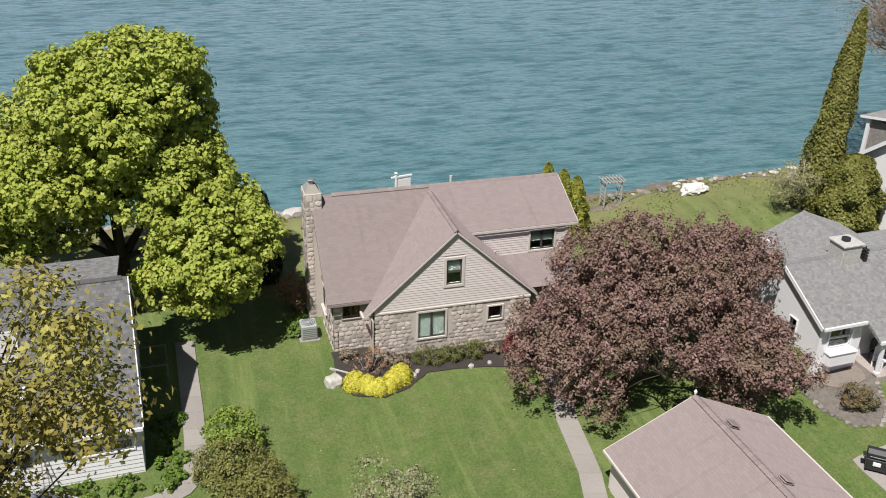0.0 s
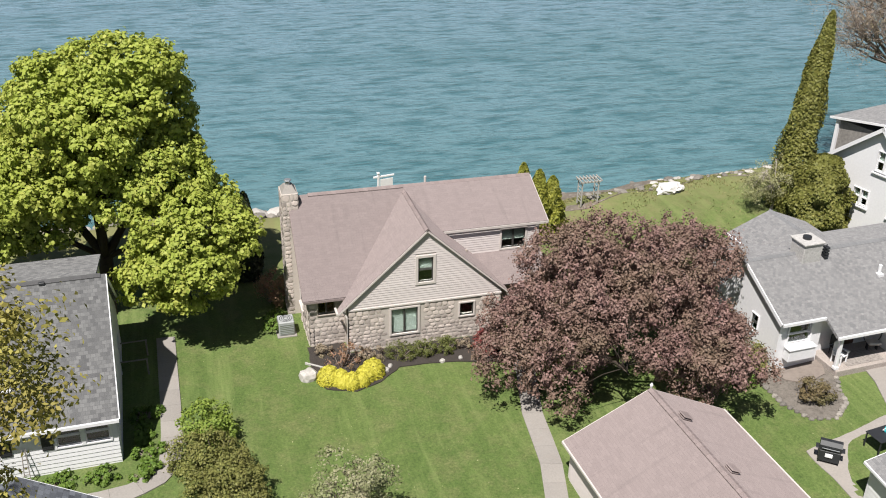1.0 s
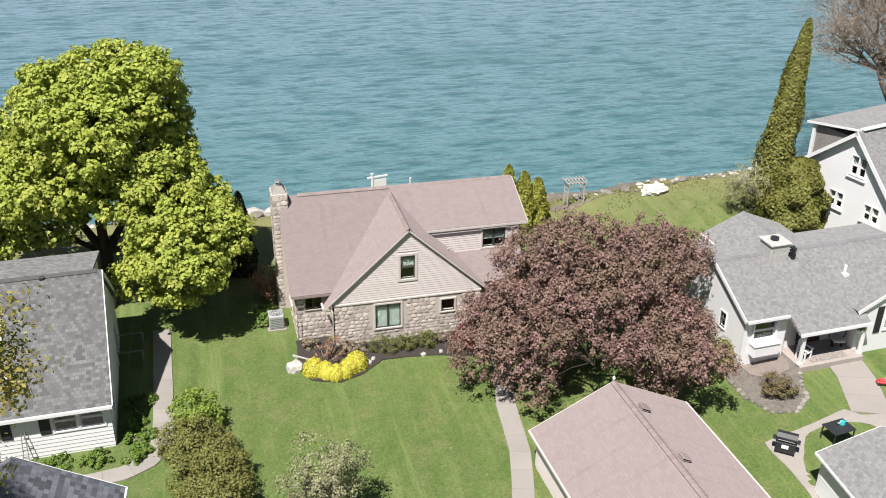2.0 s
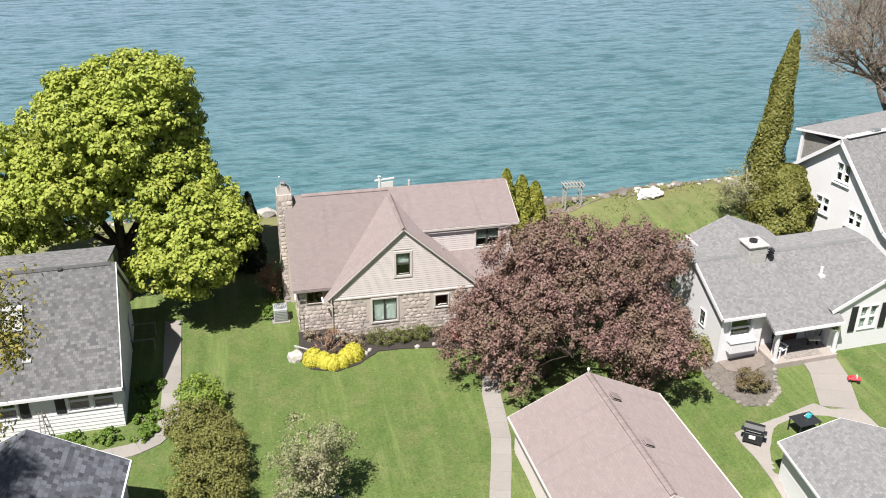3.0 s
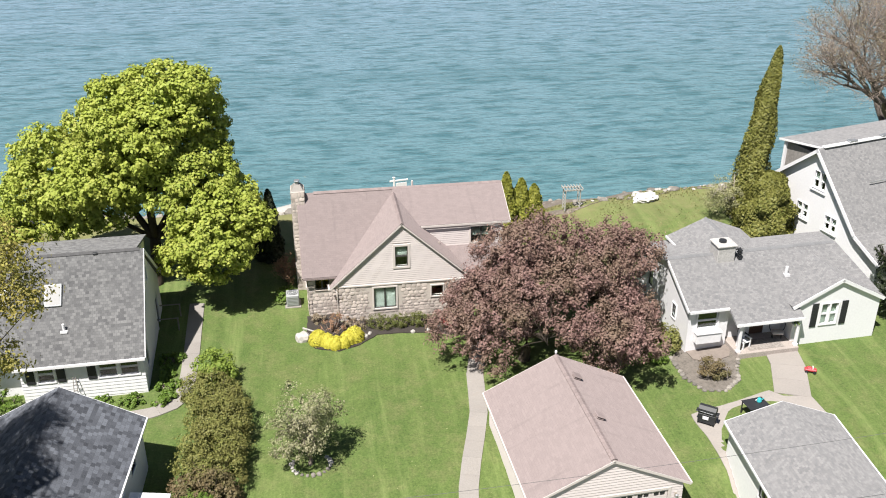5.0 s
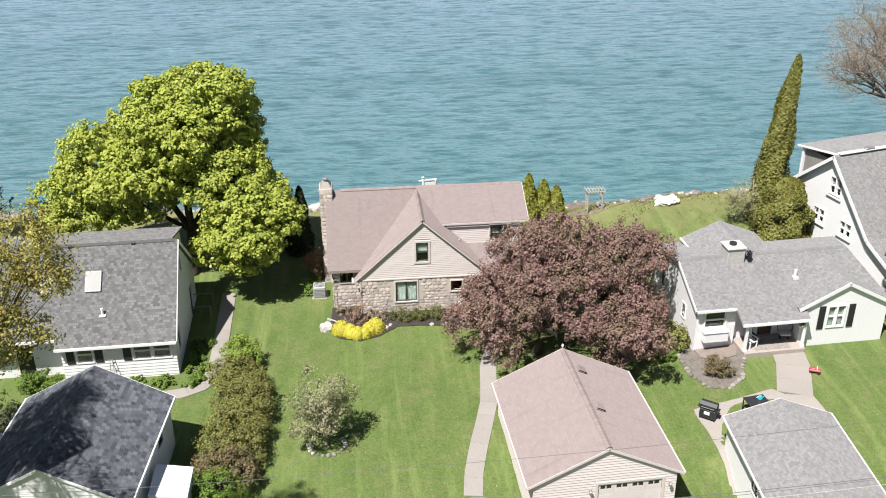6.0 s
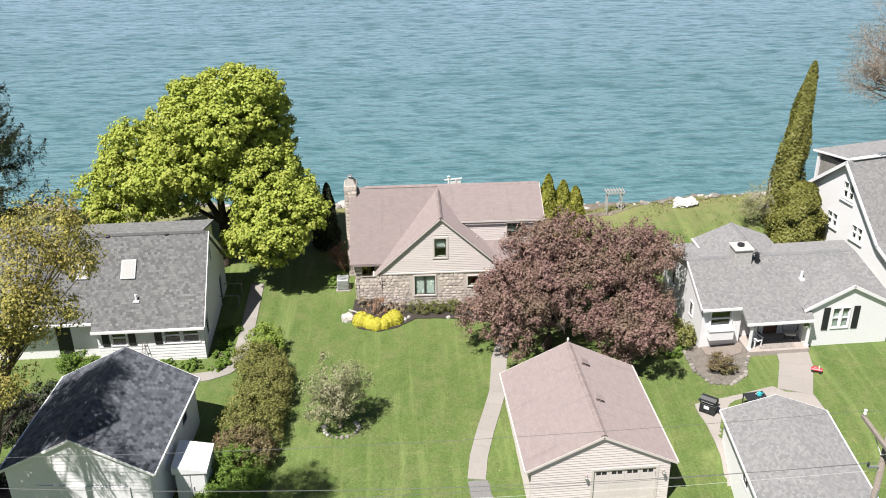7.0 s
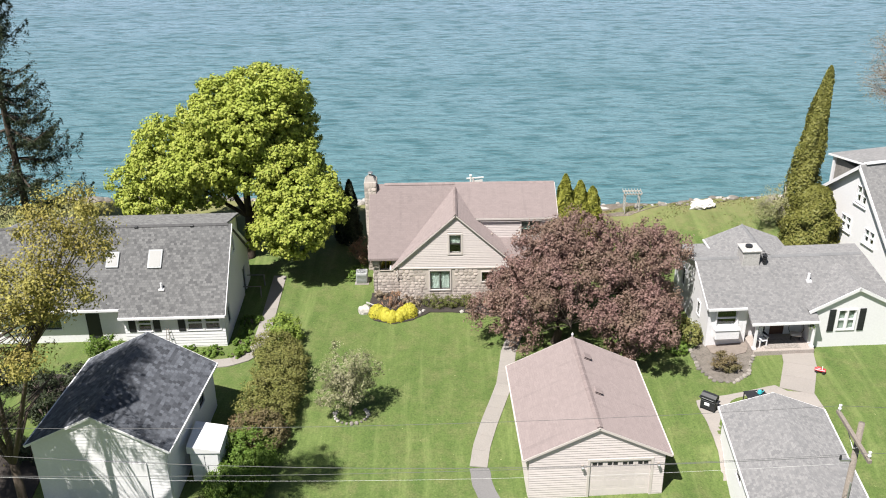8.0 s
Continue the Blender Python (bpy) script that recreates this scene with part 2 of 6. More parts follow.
def lawn_material():
    m, nt, bsdf = surface("lawn", 0.9, 0, 0.2)
    tc = nt.nodes.new("ShaderNodeTexCoord").outputs["Object"]
    n1, n2, n3, n4 = noise_out(nt, tc, 0.14, 5), noise_out(nt, tc, 0.9, 7, 0.7), noise_out(nt, tc, 9, 6, 0.8), noise_out(nt, tc, 2.6, 6, 0.75)
    col = mix_rgb(nt, ramp(nt, n1, 0.35, 0.65), (0.086, 0.146, 0.036), (0.126, 0.182, 0.05))
    wv = nt.nodes.new("ShaderNodeTexWave")
    wv.inputs["Scale"].default_value, wv.inputs["Distortion"].default_value = 0.2, 1.2
    wv.inputs["Detail"].default_value, wv.inputs["Detail Scale"].default_value = 3.0, 0.35
    tilt = nt.nodes.new("ShaderNodeMapping")
    tilt.inputs["Rotation"].default_value = (0, 0, radians(7))
    nt.links.new(tc, tilt.inputs["Vector"])
    nt.links.new(tilt.outputs[0], wv.inputs["Vector"])
    col = mix_rgb(nt, ramp_to(nt, wv.outputs["Fac"], 0.0, 0.42), col, (0.15, 0.208, 0.06))
    col = mix_rgb(nt, ramp(nt, n2, 0.46, 0.7), col, (0.185, 0.198, 0.08))
    col = mix_rgb(nt, ramp_to(nt, ramp(nt, n4, 0.45, 0.7), 0.0, 0.45), col, (0.06, 0.105, 0.022))
    col = mix_rgb(nt, ramp(nt, n3, 0.3, 0.7), mix_rgb(nt, 0.7, col, (0.02, 0.035, 0.01)), mix_rgb(nt, 0.12, col, (0.3, 0.33, 0.1)))
    sp3 = nt.nodes.new("ShaderNodeSeparateXYZ")
    nt.links.new(tc, sp3.inputs[0])
    dry = nt.nodes.new("ShaderNodeMath")
    dry.operation = "MULTIPLY_ADD"
    dry.inputs[1].default_value = 14.0
    nt.links.new(n2, dry.inputs[0])
    nt.links.new(sp3.outputs[1], dry.inputs[2])
    col = mix_rgb(nt, ramp_to(nt, ramp(nt, dry.outputs[0], 12, 22), 0.0, 0.75), col, (0.205, 0.188, 0.088))
    st = nt.nodes.new("ShaderNodeMapping")
    st.inputs["Scale"].default_value = (1.0, 0.06, 1)
    st.inputs["Rotation"].default_value = (0, 0, radians(5))
    nt.links.new(tc, st.inputs["Vector"])
    col = mix_rgb(nt, ramp_to(nt, ramp(nt, noise_out(nt, st.outputs[0], 1.6, 6, 0.7), 0.5, 0.72), 0.0, 0.5), col, (0.2, 0.245, 0.085))
    # sparse pale specks of small flowers and clippings
    sp = noise_out(nt, tc, 7.0, 2, 0.5)
    col = mix_rgb(nt, ramp(nt, sp, 0.74, 0.78), col, (0.36, 0.36, 0.18))
    nt.links.new(col, bsdf.inputs["Base Color"])
    add_bump(nt, bsdf, n3, 0.6, 0.06)
    return m


def water_material():
    m, nt, bsdf = surface("lake_water", 0.16, 0, 0.5)
    tc = nt.nodes.new("ShaderNodeTexCoord").outputs["Object"]
    sep = nt.nodes.new("ShaderNodeSeparateXYZ")
    nt.links.new(tc, sep.inputs[0])
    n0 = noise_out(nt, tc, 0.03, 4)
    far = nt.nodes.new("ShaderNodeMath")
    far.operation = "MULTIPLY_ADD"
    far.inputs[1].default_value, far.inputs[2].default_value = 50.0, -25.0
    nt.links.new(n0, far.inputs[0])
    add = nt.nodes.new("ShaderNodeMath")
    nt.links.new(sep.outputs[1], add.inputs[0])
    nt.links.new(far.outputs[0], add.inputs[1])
    # paler and bluer with distance: far sky reflection painted into the base colour
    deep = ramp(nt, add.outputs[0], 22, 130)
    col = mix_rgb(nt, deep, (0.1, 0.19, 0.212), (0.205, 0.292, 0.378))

    def ripple(sx, sy, turn, scale, detail):
        mp = nt.nodes.new("ShaderNodeMapping")
        mp.inputs["Scale"].default_value = (sx, sy, 1)
        mp.inputs["Rotation"].default_value = (0, 0, radians(turn))
        nt.links.new(tc, mp.inputs["Vector"])
        return noise_out(nt, mp.outputs[0], scale, detail, 0.6)
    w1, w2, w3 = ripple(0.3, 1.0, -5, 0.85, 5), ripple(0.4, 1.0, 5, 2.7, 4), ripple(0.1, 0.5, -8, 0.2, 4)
    # wave shading painted into the colour: darker strokes along each ripple noise
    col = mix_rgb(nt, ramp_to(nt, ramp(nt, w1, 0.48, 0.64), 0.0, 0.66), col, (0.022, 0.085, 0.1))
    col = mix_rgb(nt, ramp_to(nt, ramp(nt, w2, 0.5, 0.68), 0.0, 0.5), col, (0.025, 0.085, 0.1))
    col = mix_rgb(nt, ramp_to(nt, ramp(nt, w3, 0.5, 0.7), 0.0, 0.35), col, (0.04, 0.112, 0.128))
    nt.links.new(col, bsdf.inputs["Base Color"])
    ad = nt.nodes.new("ShaderNodeMath")
    ad.operation = "MULTIPLY_ADD"
    ad.inputs[1].default_value = 0.4
    nt.links.new(w2, ad.inputs[0])
    nt.links.new(w1, ad.inputs[2])
    add_bump(nt, bsdf, ad.outputs[0], 1.0, 0.38)
    return m


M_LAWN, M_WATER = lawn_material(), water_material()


# ---------------------------------------------------------------- building helpers
def link_bm(name, bm, material, smooth=False):
    me = bpy.data.meshes.new(name)
    bm.to_mesh(me)
    bm.free()
    me.materials.append(material)
    if smooth:
        me.polygons.foreach_set("use_smooth", [True] * len(me.polygons))
    return new(name, me)


def part(name, bm, material, parent=None, label="", smooth=False):
    ob = link_bm(name, bm, material, smooth)
    ob.parent = parent
    return tagged(ob, label)


def share(name, me, parent, m, label=""):
    """Another object on a mesh that exists."""
    ob = new(name, me)
    ob.parent = parent
    ob.matrix_local = m
    return tagged(ob, label)


def thing(name, label, category, m=None, group="", kind=""):
    ob = new(name)
    ob.matrix_world = m or Matrix()
    return tagged(ob, label, category, group, kind)


def turned(cx, cy, yaw, dx=0.0, dy=0.0, dz=0.0):
    """A turn about an upright axis at (cx, cy), then a shift."""
    return pose(cx + dx, cy + dy, dz, 0, 0, yaw) @ Matrix.Translation((-cx, -cy, 0))


def box(bm, lo, hi, bevel=0.0):
    x0, y0, z0 = lo
    x1, y1, z1 = hi
    r = bmesh.ops.create_cube(bm, size=1, matrix=Matrix.Translation(((x0 + x1) / 2, (y0 + y1) / 2, (z0 + z1) / 2))
                              @ Matrix.Diagonal((x1 - x0, y1 - y0, z1 - z0, 1)))
    if bevel:
        es = {e for v in r["verts"] for e in v.link_edges}
        bmesh.ops.bevel(bm, geom=list(es), offset=bevel, segments=1, affect="EDGES", clamp_overlap=True)
    return bm


def boxed(lo, hi, bevel=0.0):
    return box(bmesh.new(), lo, hi, bevel)


def tube(bm, pts, radii, sides=8):
    rings = []
    pts = [Vector(p) for p in pts]
    for i, p in enumerate(pts):
        d = (pts[min(i + 1, len(pts) - 1)] - pts[max(i - 1, 0)]).normalized()
        q = d.to_track_quat("Z", "Y")
        rings.append([bm.verts.new(p + q @ Vector((math.cos(a), math.sin(a), 0)) * radii[i])
                      for a in (2 * math.pi * k / sides for k in range(sides))])
    for a, b in zip(rings, rings[1:]):
        for k in range(sides):
            bm.faces.new((a[k], a[(k + 1) % sides], b[(k + 1) % sides], b[k]))
    bm.faces.new(rings[0][::-1])
    bm.faces.new(rings[-1])
    return bm


def clip(poly, x0, x1, z0, z1):
    """A polygon in two dimensions, cut to a rectangle."""
    for axis, lim, sign in ((0, x0, 1), (0, x1, -1), (1, z0, 1), (1, z1, -1)):
        out = []
        for i, p in enumerate(poly):
            q = poly[(i + 1) % len(poly)]
            a, b = (p[axis] - lim) * sign, (q[axis] - lim) * sign
            if a >= 0:
                out.append(p)
            if (a > 0 > b) or (a < 0 < b):
                f = a / (a - b)
                out.append((p[0] + f * (q[0] - p[0]), p[1] + f * (q[1] - p[1])))
        poly = out
        if len(poly) < 3:
            return []
    return poly


def prism(bm, poly, y0, y1, y0top=None):
    """A polygon in x and z, thick from y0 (the face towards -y) to y1; y0top: where the face stands at its upper edge."""
    zs = [p[1] for p in poly]
    lo, hi = min(zs), max(zs)
    top = y0 if y0top is None else y0top
    front = [bm.verts.new((x, y0 + (top - y0) * ((z - lo) / max(hi - lo, 1e-6)), z)) for x, z in poly]
    back = [bm.verts.new((x, y1, z)) for x, z in poly]
    n = len(poly)
    try:
        bm.faces.new(front)
        bm.faces.new(back[::-1])
        for i in range(n):
            bm.faces.new((front[i], back[i], back[(i + 1) % n], front[(i + 1) % n]))
    except ValueError:
        pass


def pierced(poly, holes, thick=0.2):
    """A wall facing -y with its face at y = 0 and openings right through it."""
    bm = bmesh.new()
    xs = sorted({min(p[0] for p in poly), max(p[0] for p in poly), *[h[0] for h in holes], *[h[2] for h in holes]})
    zs = sorted({min(p[1] for p in poly), max(p[1] for p in poly), *[h[1] for h in holes], *[h[3] for h in holes]})
    for a, b in zip(xs, xs[1:]):
        for c, d in zip(zs, zs[1:]):
            if any(h[0] - 1e-4 <= a and b <= h[2] + 1e-4 and h[1] - 1e-4 <= c and d <= h[3] + 1e-4 for h in holes):
                continue
            cell = clip(poly, a, b, c, d)
            if len(cell) >= 3:
                prism(bm, cell, 0, thick)
    bmesh.ops.remove_doubles(bm, verts=bm.verts, dist=1e-4)
    bmesh.ops.recalc_face_normals(bm, faces=bm.faces)
    return bm


def courses(poly, holes, pitch):
    """The strips of lap siding on a wall, each as a polygon."""
    z, top = min(p[1] for p in poly), max(p[1] for p in poly)
    x0, x1 = min(p[0] for p in poly) - 1, max(p[0] for p in poly) + 1
    while z < top - 0.02:
        spans = [(x0, x1)]
        for h in holes:
            if h[1] < z + pitch - 0.01 and h[3] > z + 0.01:
                spans = [s for a, b in spans for s in ((a, min(b, h[0])), (max(a, h[2]), b)) if s[1] - s[0] > 0.02]
        for a, b in spans:
            strip = clip(poly, a, b, z, min(z + pitch, top))
            if len(strip) >= 3 and max(p[0] for p in strip) - min(p[0] for p in strip) > 0.05:
                yield strip
        z += pitch


def lap_siding(parent, poly, holes, pitch, m, material, pieces=True):
    """Clapboards over a wall that faces -y, as single boards or joined."""
    whole = bmesh.new()
    for strip in courses(poly, holes, pitch):
        bm = bmesh.new() if pieces else whole
        prism(bm, strip, -0.034, -0.002, -0.012)
        if pieces:
            bmesh.ops.recalc_face_normals(bm, faces=bm.faces)
            part("siding_board", bm, material, parent).matrix_local = m
    if pieces:
        whole.free()
    else:
        bmesh.ops.recalc_face_normals(whole, faces=whole.faces)
        tagged(part("siding", whole, material, parent), kind="stuff").matrix_local = m


def slab(name, pts, thick, material, parent, label=""):
    """A roof plane: the polygon's first edge is its eave; thickness below; UV in metres."""
    pts = [Vector(p) for p in pts]
    u = (pts[1] - pts[0]).normalized()
    n = sum((pts[i].cross(pts[(i + 1) % len(pts)]) for i in range(len(pts))), Vector()).normalized()
    if n.z < 0:
        n = -n
    v = n.cross(u)
    bm = bmesh.new()
    top = [bm.verts.new(p) for p in pts]
    low = [bm.verts.new(p - n * thick) for p in pts]
    bm.faces.new(top)
    bm.faces.new(low[::-1])
    for i in range(len(pts)):
        bm.faces.new((top[i], low[i], low[(i + 1) % len(pts)], top[(i + 1) % len(pts)]))
    bmesh.ops.recalc_face_normals(bm, faces=bm.faces)
    uv = bm.loops.layers.uv.new("UVMap")
    for f in bm.faces:
        for lp in f.loops:
            d = lp.vert.co - pts[0]
            lp[uv].uv = (d.dot(u), d.dot(v))
    return part(name, bm, material, parent, label)


def rail(name, a, b, w, h, material, parent, label=""):
    """A straight board from a to b, w wide and h high, its upper edge on the line."""
    a, b = Vector(a), Vector(b)
    d = (b - a)
    side = d.cross(Vector((0, 0, 1))).normalized() if abs(d.normalized().z) < 0.99 else Vector((1, 0, 0))
    up = side.cross(d).normalized()
    bm = bmesh.new()
    ring = []
    for p in (a, b):
        ring.append([bm.verts.new(p + side * sx * w / 2 + up * sz) for sx, sz in ((-1, 0), (1, 0), (1, -h), (-1, -h))])
    for k in range(4):
        bm.faces.new((ring[0][k], ring[0][(k + 1) % 4], ring[1][(k + 1) % 4], ring[1][k]))
    bm.faces.new(ring[0][::-1])
    bm.faces.new(ring[1])
    bmesh.ops.recalc_face_normals(bm, faces=bm.faces)
    return part(name, bm, material, parent, label)


def window(parent, m, w, h, sashes=2, split="v", trim=0.1, frame_mat=None, sash_mat=None, sill=True, label="", drape=None, drop=1.0):
    """A window facing -y, its opening's lower middle at m. Frame proud of the wall, sashes set back, a pane in each."""
    frame_mat, sash_mat = frame_mat or M_TRIM, sash_mat or M_SASH
    bm = bmesh.new()
    for lo, hi in (((-w / 2 - trim, -0.06, -trim), (-w / 2, 0.16, h + trim)), ((w / 2, -0.06, -trim), (w / 2 + trim, 0.16, h + trim)),
                   ((-w / 2, -0.06, h), (w / 2, 0.16, h + trim)), ((-w / 2, -0.06, -trim), (w / 2, 0.16, 0))):
        box(bm, lo, hi, 0.008)
    fr = part("window", bm, frame_mat, parent, label)
    fr.matrix_local = m
    if sill:
        part("sill", boxed((-w / 2 - trim - 0.06, -0.13, -trim - 0.09), (w / 2 + trim + 0.06, 0.05, -trim - 0.003), 0.01), frame_mat, fr)
    t = 0.05
    for k in range(sashes):
        if split == "v":
            x0, x1, z0, z1 = -w / 2 + k * w / sashes, -w / 2 + (k + 1) * w / sashes, 0, h
        else:
            x0, x1, z0, z1 = -w / 2, w / 2, k * h / sashes, (k + 1) * h / sashes
        dy = 0.02 * (k % 2)
        bm = bmesh.new()
        box(bm, (x0, 0.02 + dy, z0), (x0 + t, 0.07 + dy, z1))
        box(bm, (x1 - t, 0.02 + dy, z0), (x1, 0.07 + dy, z1))
        box(bm, (x0 + t, 0.02 + dy, z0), (x1 - t, 0.07 + dy, z0 + t))
        box(bm, (x0 + t, 0.02 + dy, z1 - t), (x1 - t, 0.07 + dy, z1))
        part("sash", bm, sash_mat, fr)
        pane = part("pane", boxed((x0 + t, 0.04 + dy, z0 + t), (x1 - t, 0.05 + dy, z1 - t)), M_GLASS, fr)
        pane.visible_shadow = False
    if drape:
        part("blind", boxed((-w / 2 + 0.03, 0.13, h * (1 - drop)), (w / 2 - 0.03, 0.14, h - 0.01)), drape, fr)
    return fr


# ---------------------------------------------------------------- planting helpers
RNG = np.random.default_rng(7)


def leaves(name, pts, nrm, size, material, parent, label="", slim=0.55, kind="stuff"):
    """Many small folded leaves as one mesh."""
    n = len(pts)
    nrm = nrm / np.maximum(np.linalg.norm(nrm, axis=1, keepdims=True), 1e-6)
    r = RNG.normal(size=(n, 3))
    t = np.cross(nrm, r)
    t /= np.maximum(np.linalg.norm(t, axis=1, keepdims=True), 1e-6)
    b = np.cross(nrm, t)
    s = (size * RNG.uniform(0.6, 1.3, n))[:, None]
    v = np.stack([pts - t * s, pts + b * s * slim + nrm * s * 0.18, pts + t * s - nrm * s * 0.12, pts - b * s * slim + nrm * s * 0.18], 1)
    me = bpy.data.meshes.new(name)
    me.vertices.add(4 * n)
    me.vertices.foreach_set("co", v.astype(np.float32).ravel())
    me.loops.add(4 * n)
    me.loops.foreach_set("vertex_index", np.arange(4 * n, dtype=np.int32))
    me.polygons.add(n)
    me.polygons.foreach_set("loop_start", np.arange(0, 4 * n, 4, dtype=np.int32))
    me.update(calc_edges=True)
    me.materials.append(material)
    ob = new(name, me)
    ob.parent = parent
    return tagged(ob, label, kind=kind)


def sphere_dirs(n):
    d = RNG.normal(size=(n, 3))
    return d / np.linalg.norm(d, axis=1, keepdims=True)


def puff_cloud(lobes, n_puffs, puff_r, per_puff, inner=0.2, flat=0.8, outward=0.5):
    """Leaf places and directions: clumps over the shells of lobes (centre, radii), some inside."""
    lobes = [(np.array(c, float), np.array(r, float)) for c, r in lobes]
    w = np.array([r[0] * r[1] + r[0] * r[2] + r[1] * r[2] for _, r in lobes])
    pick = RNG.choice(len(lobes), n_puffs * 3, p=w / w.sum())
    cen, out = [], []
    for k in pick:
        c, r = lobes[k]
        d = sphere_dirs(1)[0]
        f = RNG.uniform(0.82, 1.12) if RNG.random() > inner else RNG.uniform(0.35, 0.8)
        p = c + d * r * f
        if f > 0.8 and any(j != k and (((p - lobes[j][0]) / lobes[j][1]) ** 2).sum() < 0.6 for j in range(len(lobes))):
            continue
        cen.append(p)
        out.append(d / r / np.linalg.norm(d / r))
        if len(cen) >= n_puffs:
            break
    cen, out = np.array(cen), np.array(out)
    n = len(cen) * per_puff
    idx = np.repeat(np.arange(len(cen)), per_puff)
    d = sphere_dirs(n) * (RNG.uniform(0.2, 1.0, n) ** 0.5)[:, None] + RNG.normal(size=(n, 3)) * 0.22
    rad = puff_r * RNG.uniform(0.5, 1.45, len(cen))[idx]
    pts = cen[idx] + d * rad[:, None] * np.array([1, 1, flat])
    nrm = d * 0.9 + out[idx] * outward + np.array([0, 0, 0.5]) + RNG.normal(size=(n, 3)) * 0.5
    return pts, nrm, cen


def masses(lobes, n, r0, r1, seed, low=-0.5):
    """Breaks big crown lobes into many uneven smaller ones near their shells."""
    rng = random.Random(seed)
    out = []
    w = [r[0] * r[1] + r[0] * r[2] + r[1] * r[2] for _, r in lobes]
    while len(out) < n:
        k = rng.choices(range(len(lobes)), w)[0]
        c, r = lobes[k]
        d = Vector((rng.gauss(0, 1), rng.gauss(0, 1), rng.gauss(0.25, 1))).normalized()
        if d.z < low:
            continue
        f = rng.uniform(0.6, 0.92)
        p = Vector((c[0] + d.x * r[0] * f, c[1] + d.y * r[1] * f, c[2] + d.z * r[2] * f))
        if any((p - Vector(q)).length < 0.55 * (r0 + r1) / 2 for q, _ in out):
            if rng.random() < 0.8:
                continue
        s = rng.uniform(r0, r1)
        out.append((tuple(p), (s * 1.15, s * 1.15, s * rng.uniform(0.6, 0.85))))
    return out


def limbs(name, base, forks, ends, material, parent, r0=0.3, label=""):
    """Trunk parts: each fork runs base to its end through a bend; then twigs to the nearest ends."""
    obs = []
    base = Vector(base)
    for k, (end, rr) in enumerate(forks):
        end = Vector(end)
        mid = base.lerp(end, 0.5) + Vector((RNG.uniform(-.3, .3), RNG.uniform(-.3, .3), 0.12 * (end - base).length))
        bm = bmesh.new()
        tube(bm, [base, base.lerp(mid, 0.5), mid, mid.lerp(end, 0.5), end], [rr, rr * 0.85, rr * 0.65, rr * 0.45, rr * 0.2], 7)
        near = [e for e in ends if min(range(len(forks)), key=lambda j: (Vector(forks[j][0]) - Vector(e)).length) == k]
        for e in near:
            s = mid.lerp(end, RNG.uniform(0.0, 1.0))
            e = Vector(e)
            tube(bm, [s, s.lerp(e, 0.5) + Vector((0, 0, 0.15)), e], [rr * 0.26, rr * 0.16, rr * 0.05], 4)
        obs.append(part("limb", bm, material, parent, label, True))
    return obs


def shrub(name, label, spots, r, leaf, n, material, category="shrub", size=0.06, group="", flat=0.75, fine=0.26):
    """A low shrub of one or more mounds with stems below."""
    x, y, z = spots[0]
    root = thing(name, label, category, Matrix.Translation((x, y, ground_z(x, y))), group)
    lobes = [((sx - x, sy - y, sz), (r * k, r * k, r * k * flat)) for (sx, sy, sz), k in zip(spots, [1] + [RNG.uniform(0.75, 1.0) for _ in spots[1:]])]
    pts, nrm, cen = puff_cloud(lobes, max(8, n // 40), r * fine, 40, 0.15, 0.85)
    keep = pts[:, 2] > -0.05
    leaves("foliage", pts[keep], nrm[keep], size, material, root)
    bm = bmesh.new()
    for c in cen[:: max(1, len(cen) // 14)]:
        tube(bm, [(c[0] * 0.3, c[1] * 0.3, -0.05), (c[0] * 0.7, c[1] * 0.7, max(0.05, c[2] * 0.6)), tuple(c)], [0.025, 0.018, 0.006], 4)
    part("stems", bm, M_TWIG, root)
    return root


# ---------------------------------------------------------------- ground and lake
def smooth(a, b, x):
    t = min(1.0, max(0.0, (x - a) / (b - a)))
    return t * t * (3 - 2 * t)


def shore_y(x):
    """Where the lawn ends towards the lake."""
    return 17.0 + 1.7 * math.exp(-((x + 3) / 8) ** 2) + 0.9 * smooth(18, 34, x) + 2.0 * smooth(-9, -14, x) + 0.3 * math.sin(x * 0.35) + 0.3 * math.sin(x * 0.9 + 1)


def ground_z(x, y):
    z = -0.25 + 0.5 * smooth(9, 19, x) + 0.25 * smooth(-9, -14, x) - 0.75 * smooth(-12, -21, y) - 0.8 * smooth(11.5, 14, x) * smooth(-15.5, -19, y) + 0.9 * smooth(11, 17, x) * smooth(2, 9, y) + 0.3 * smooth(21, 26, x) * smooth(-1, 4, y)
    s = shore_y(x)
    reach = 2.5 + 2.4 * smooth(9, 14, x)
    if y > s - reach:
        z += (-1.35 - z) * smooth(s - reach, s + 1.4, y)
    if y > s + 1:
        z -= 3.0 * smooth(s + 1, s + 16, y)
    return z


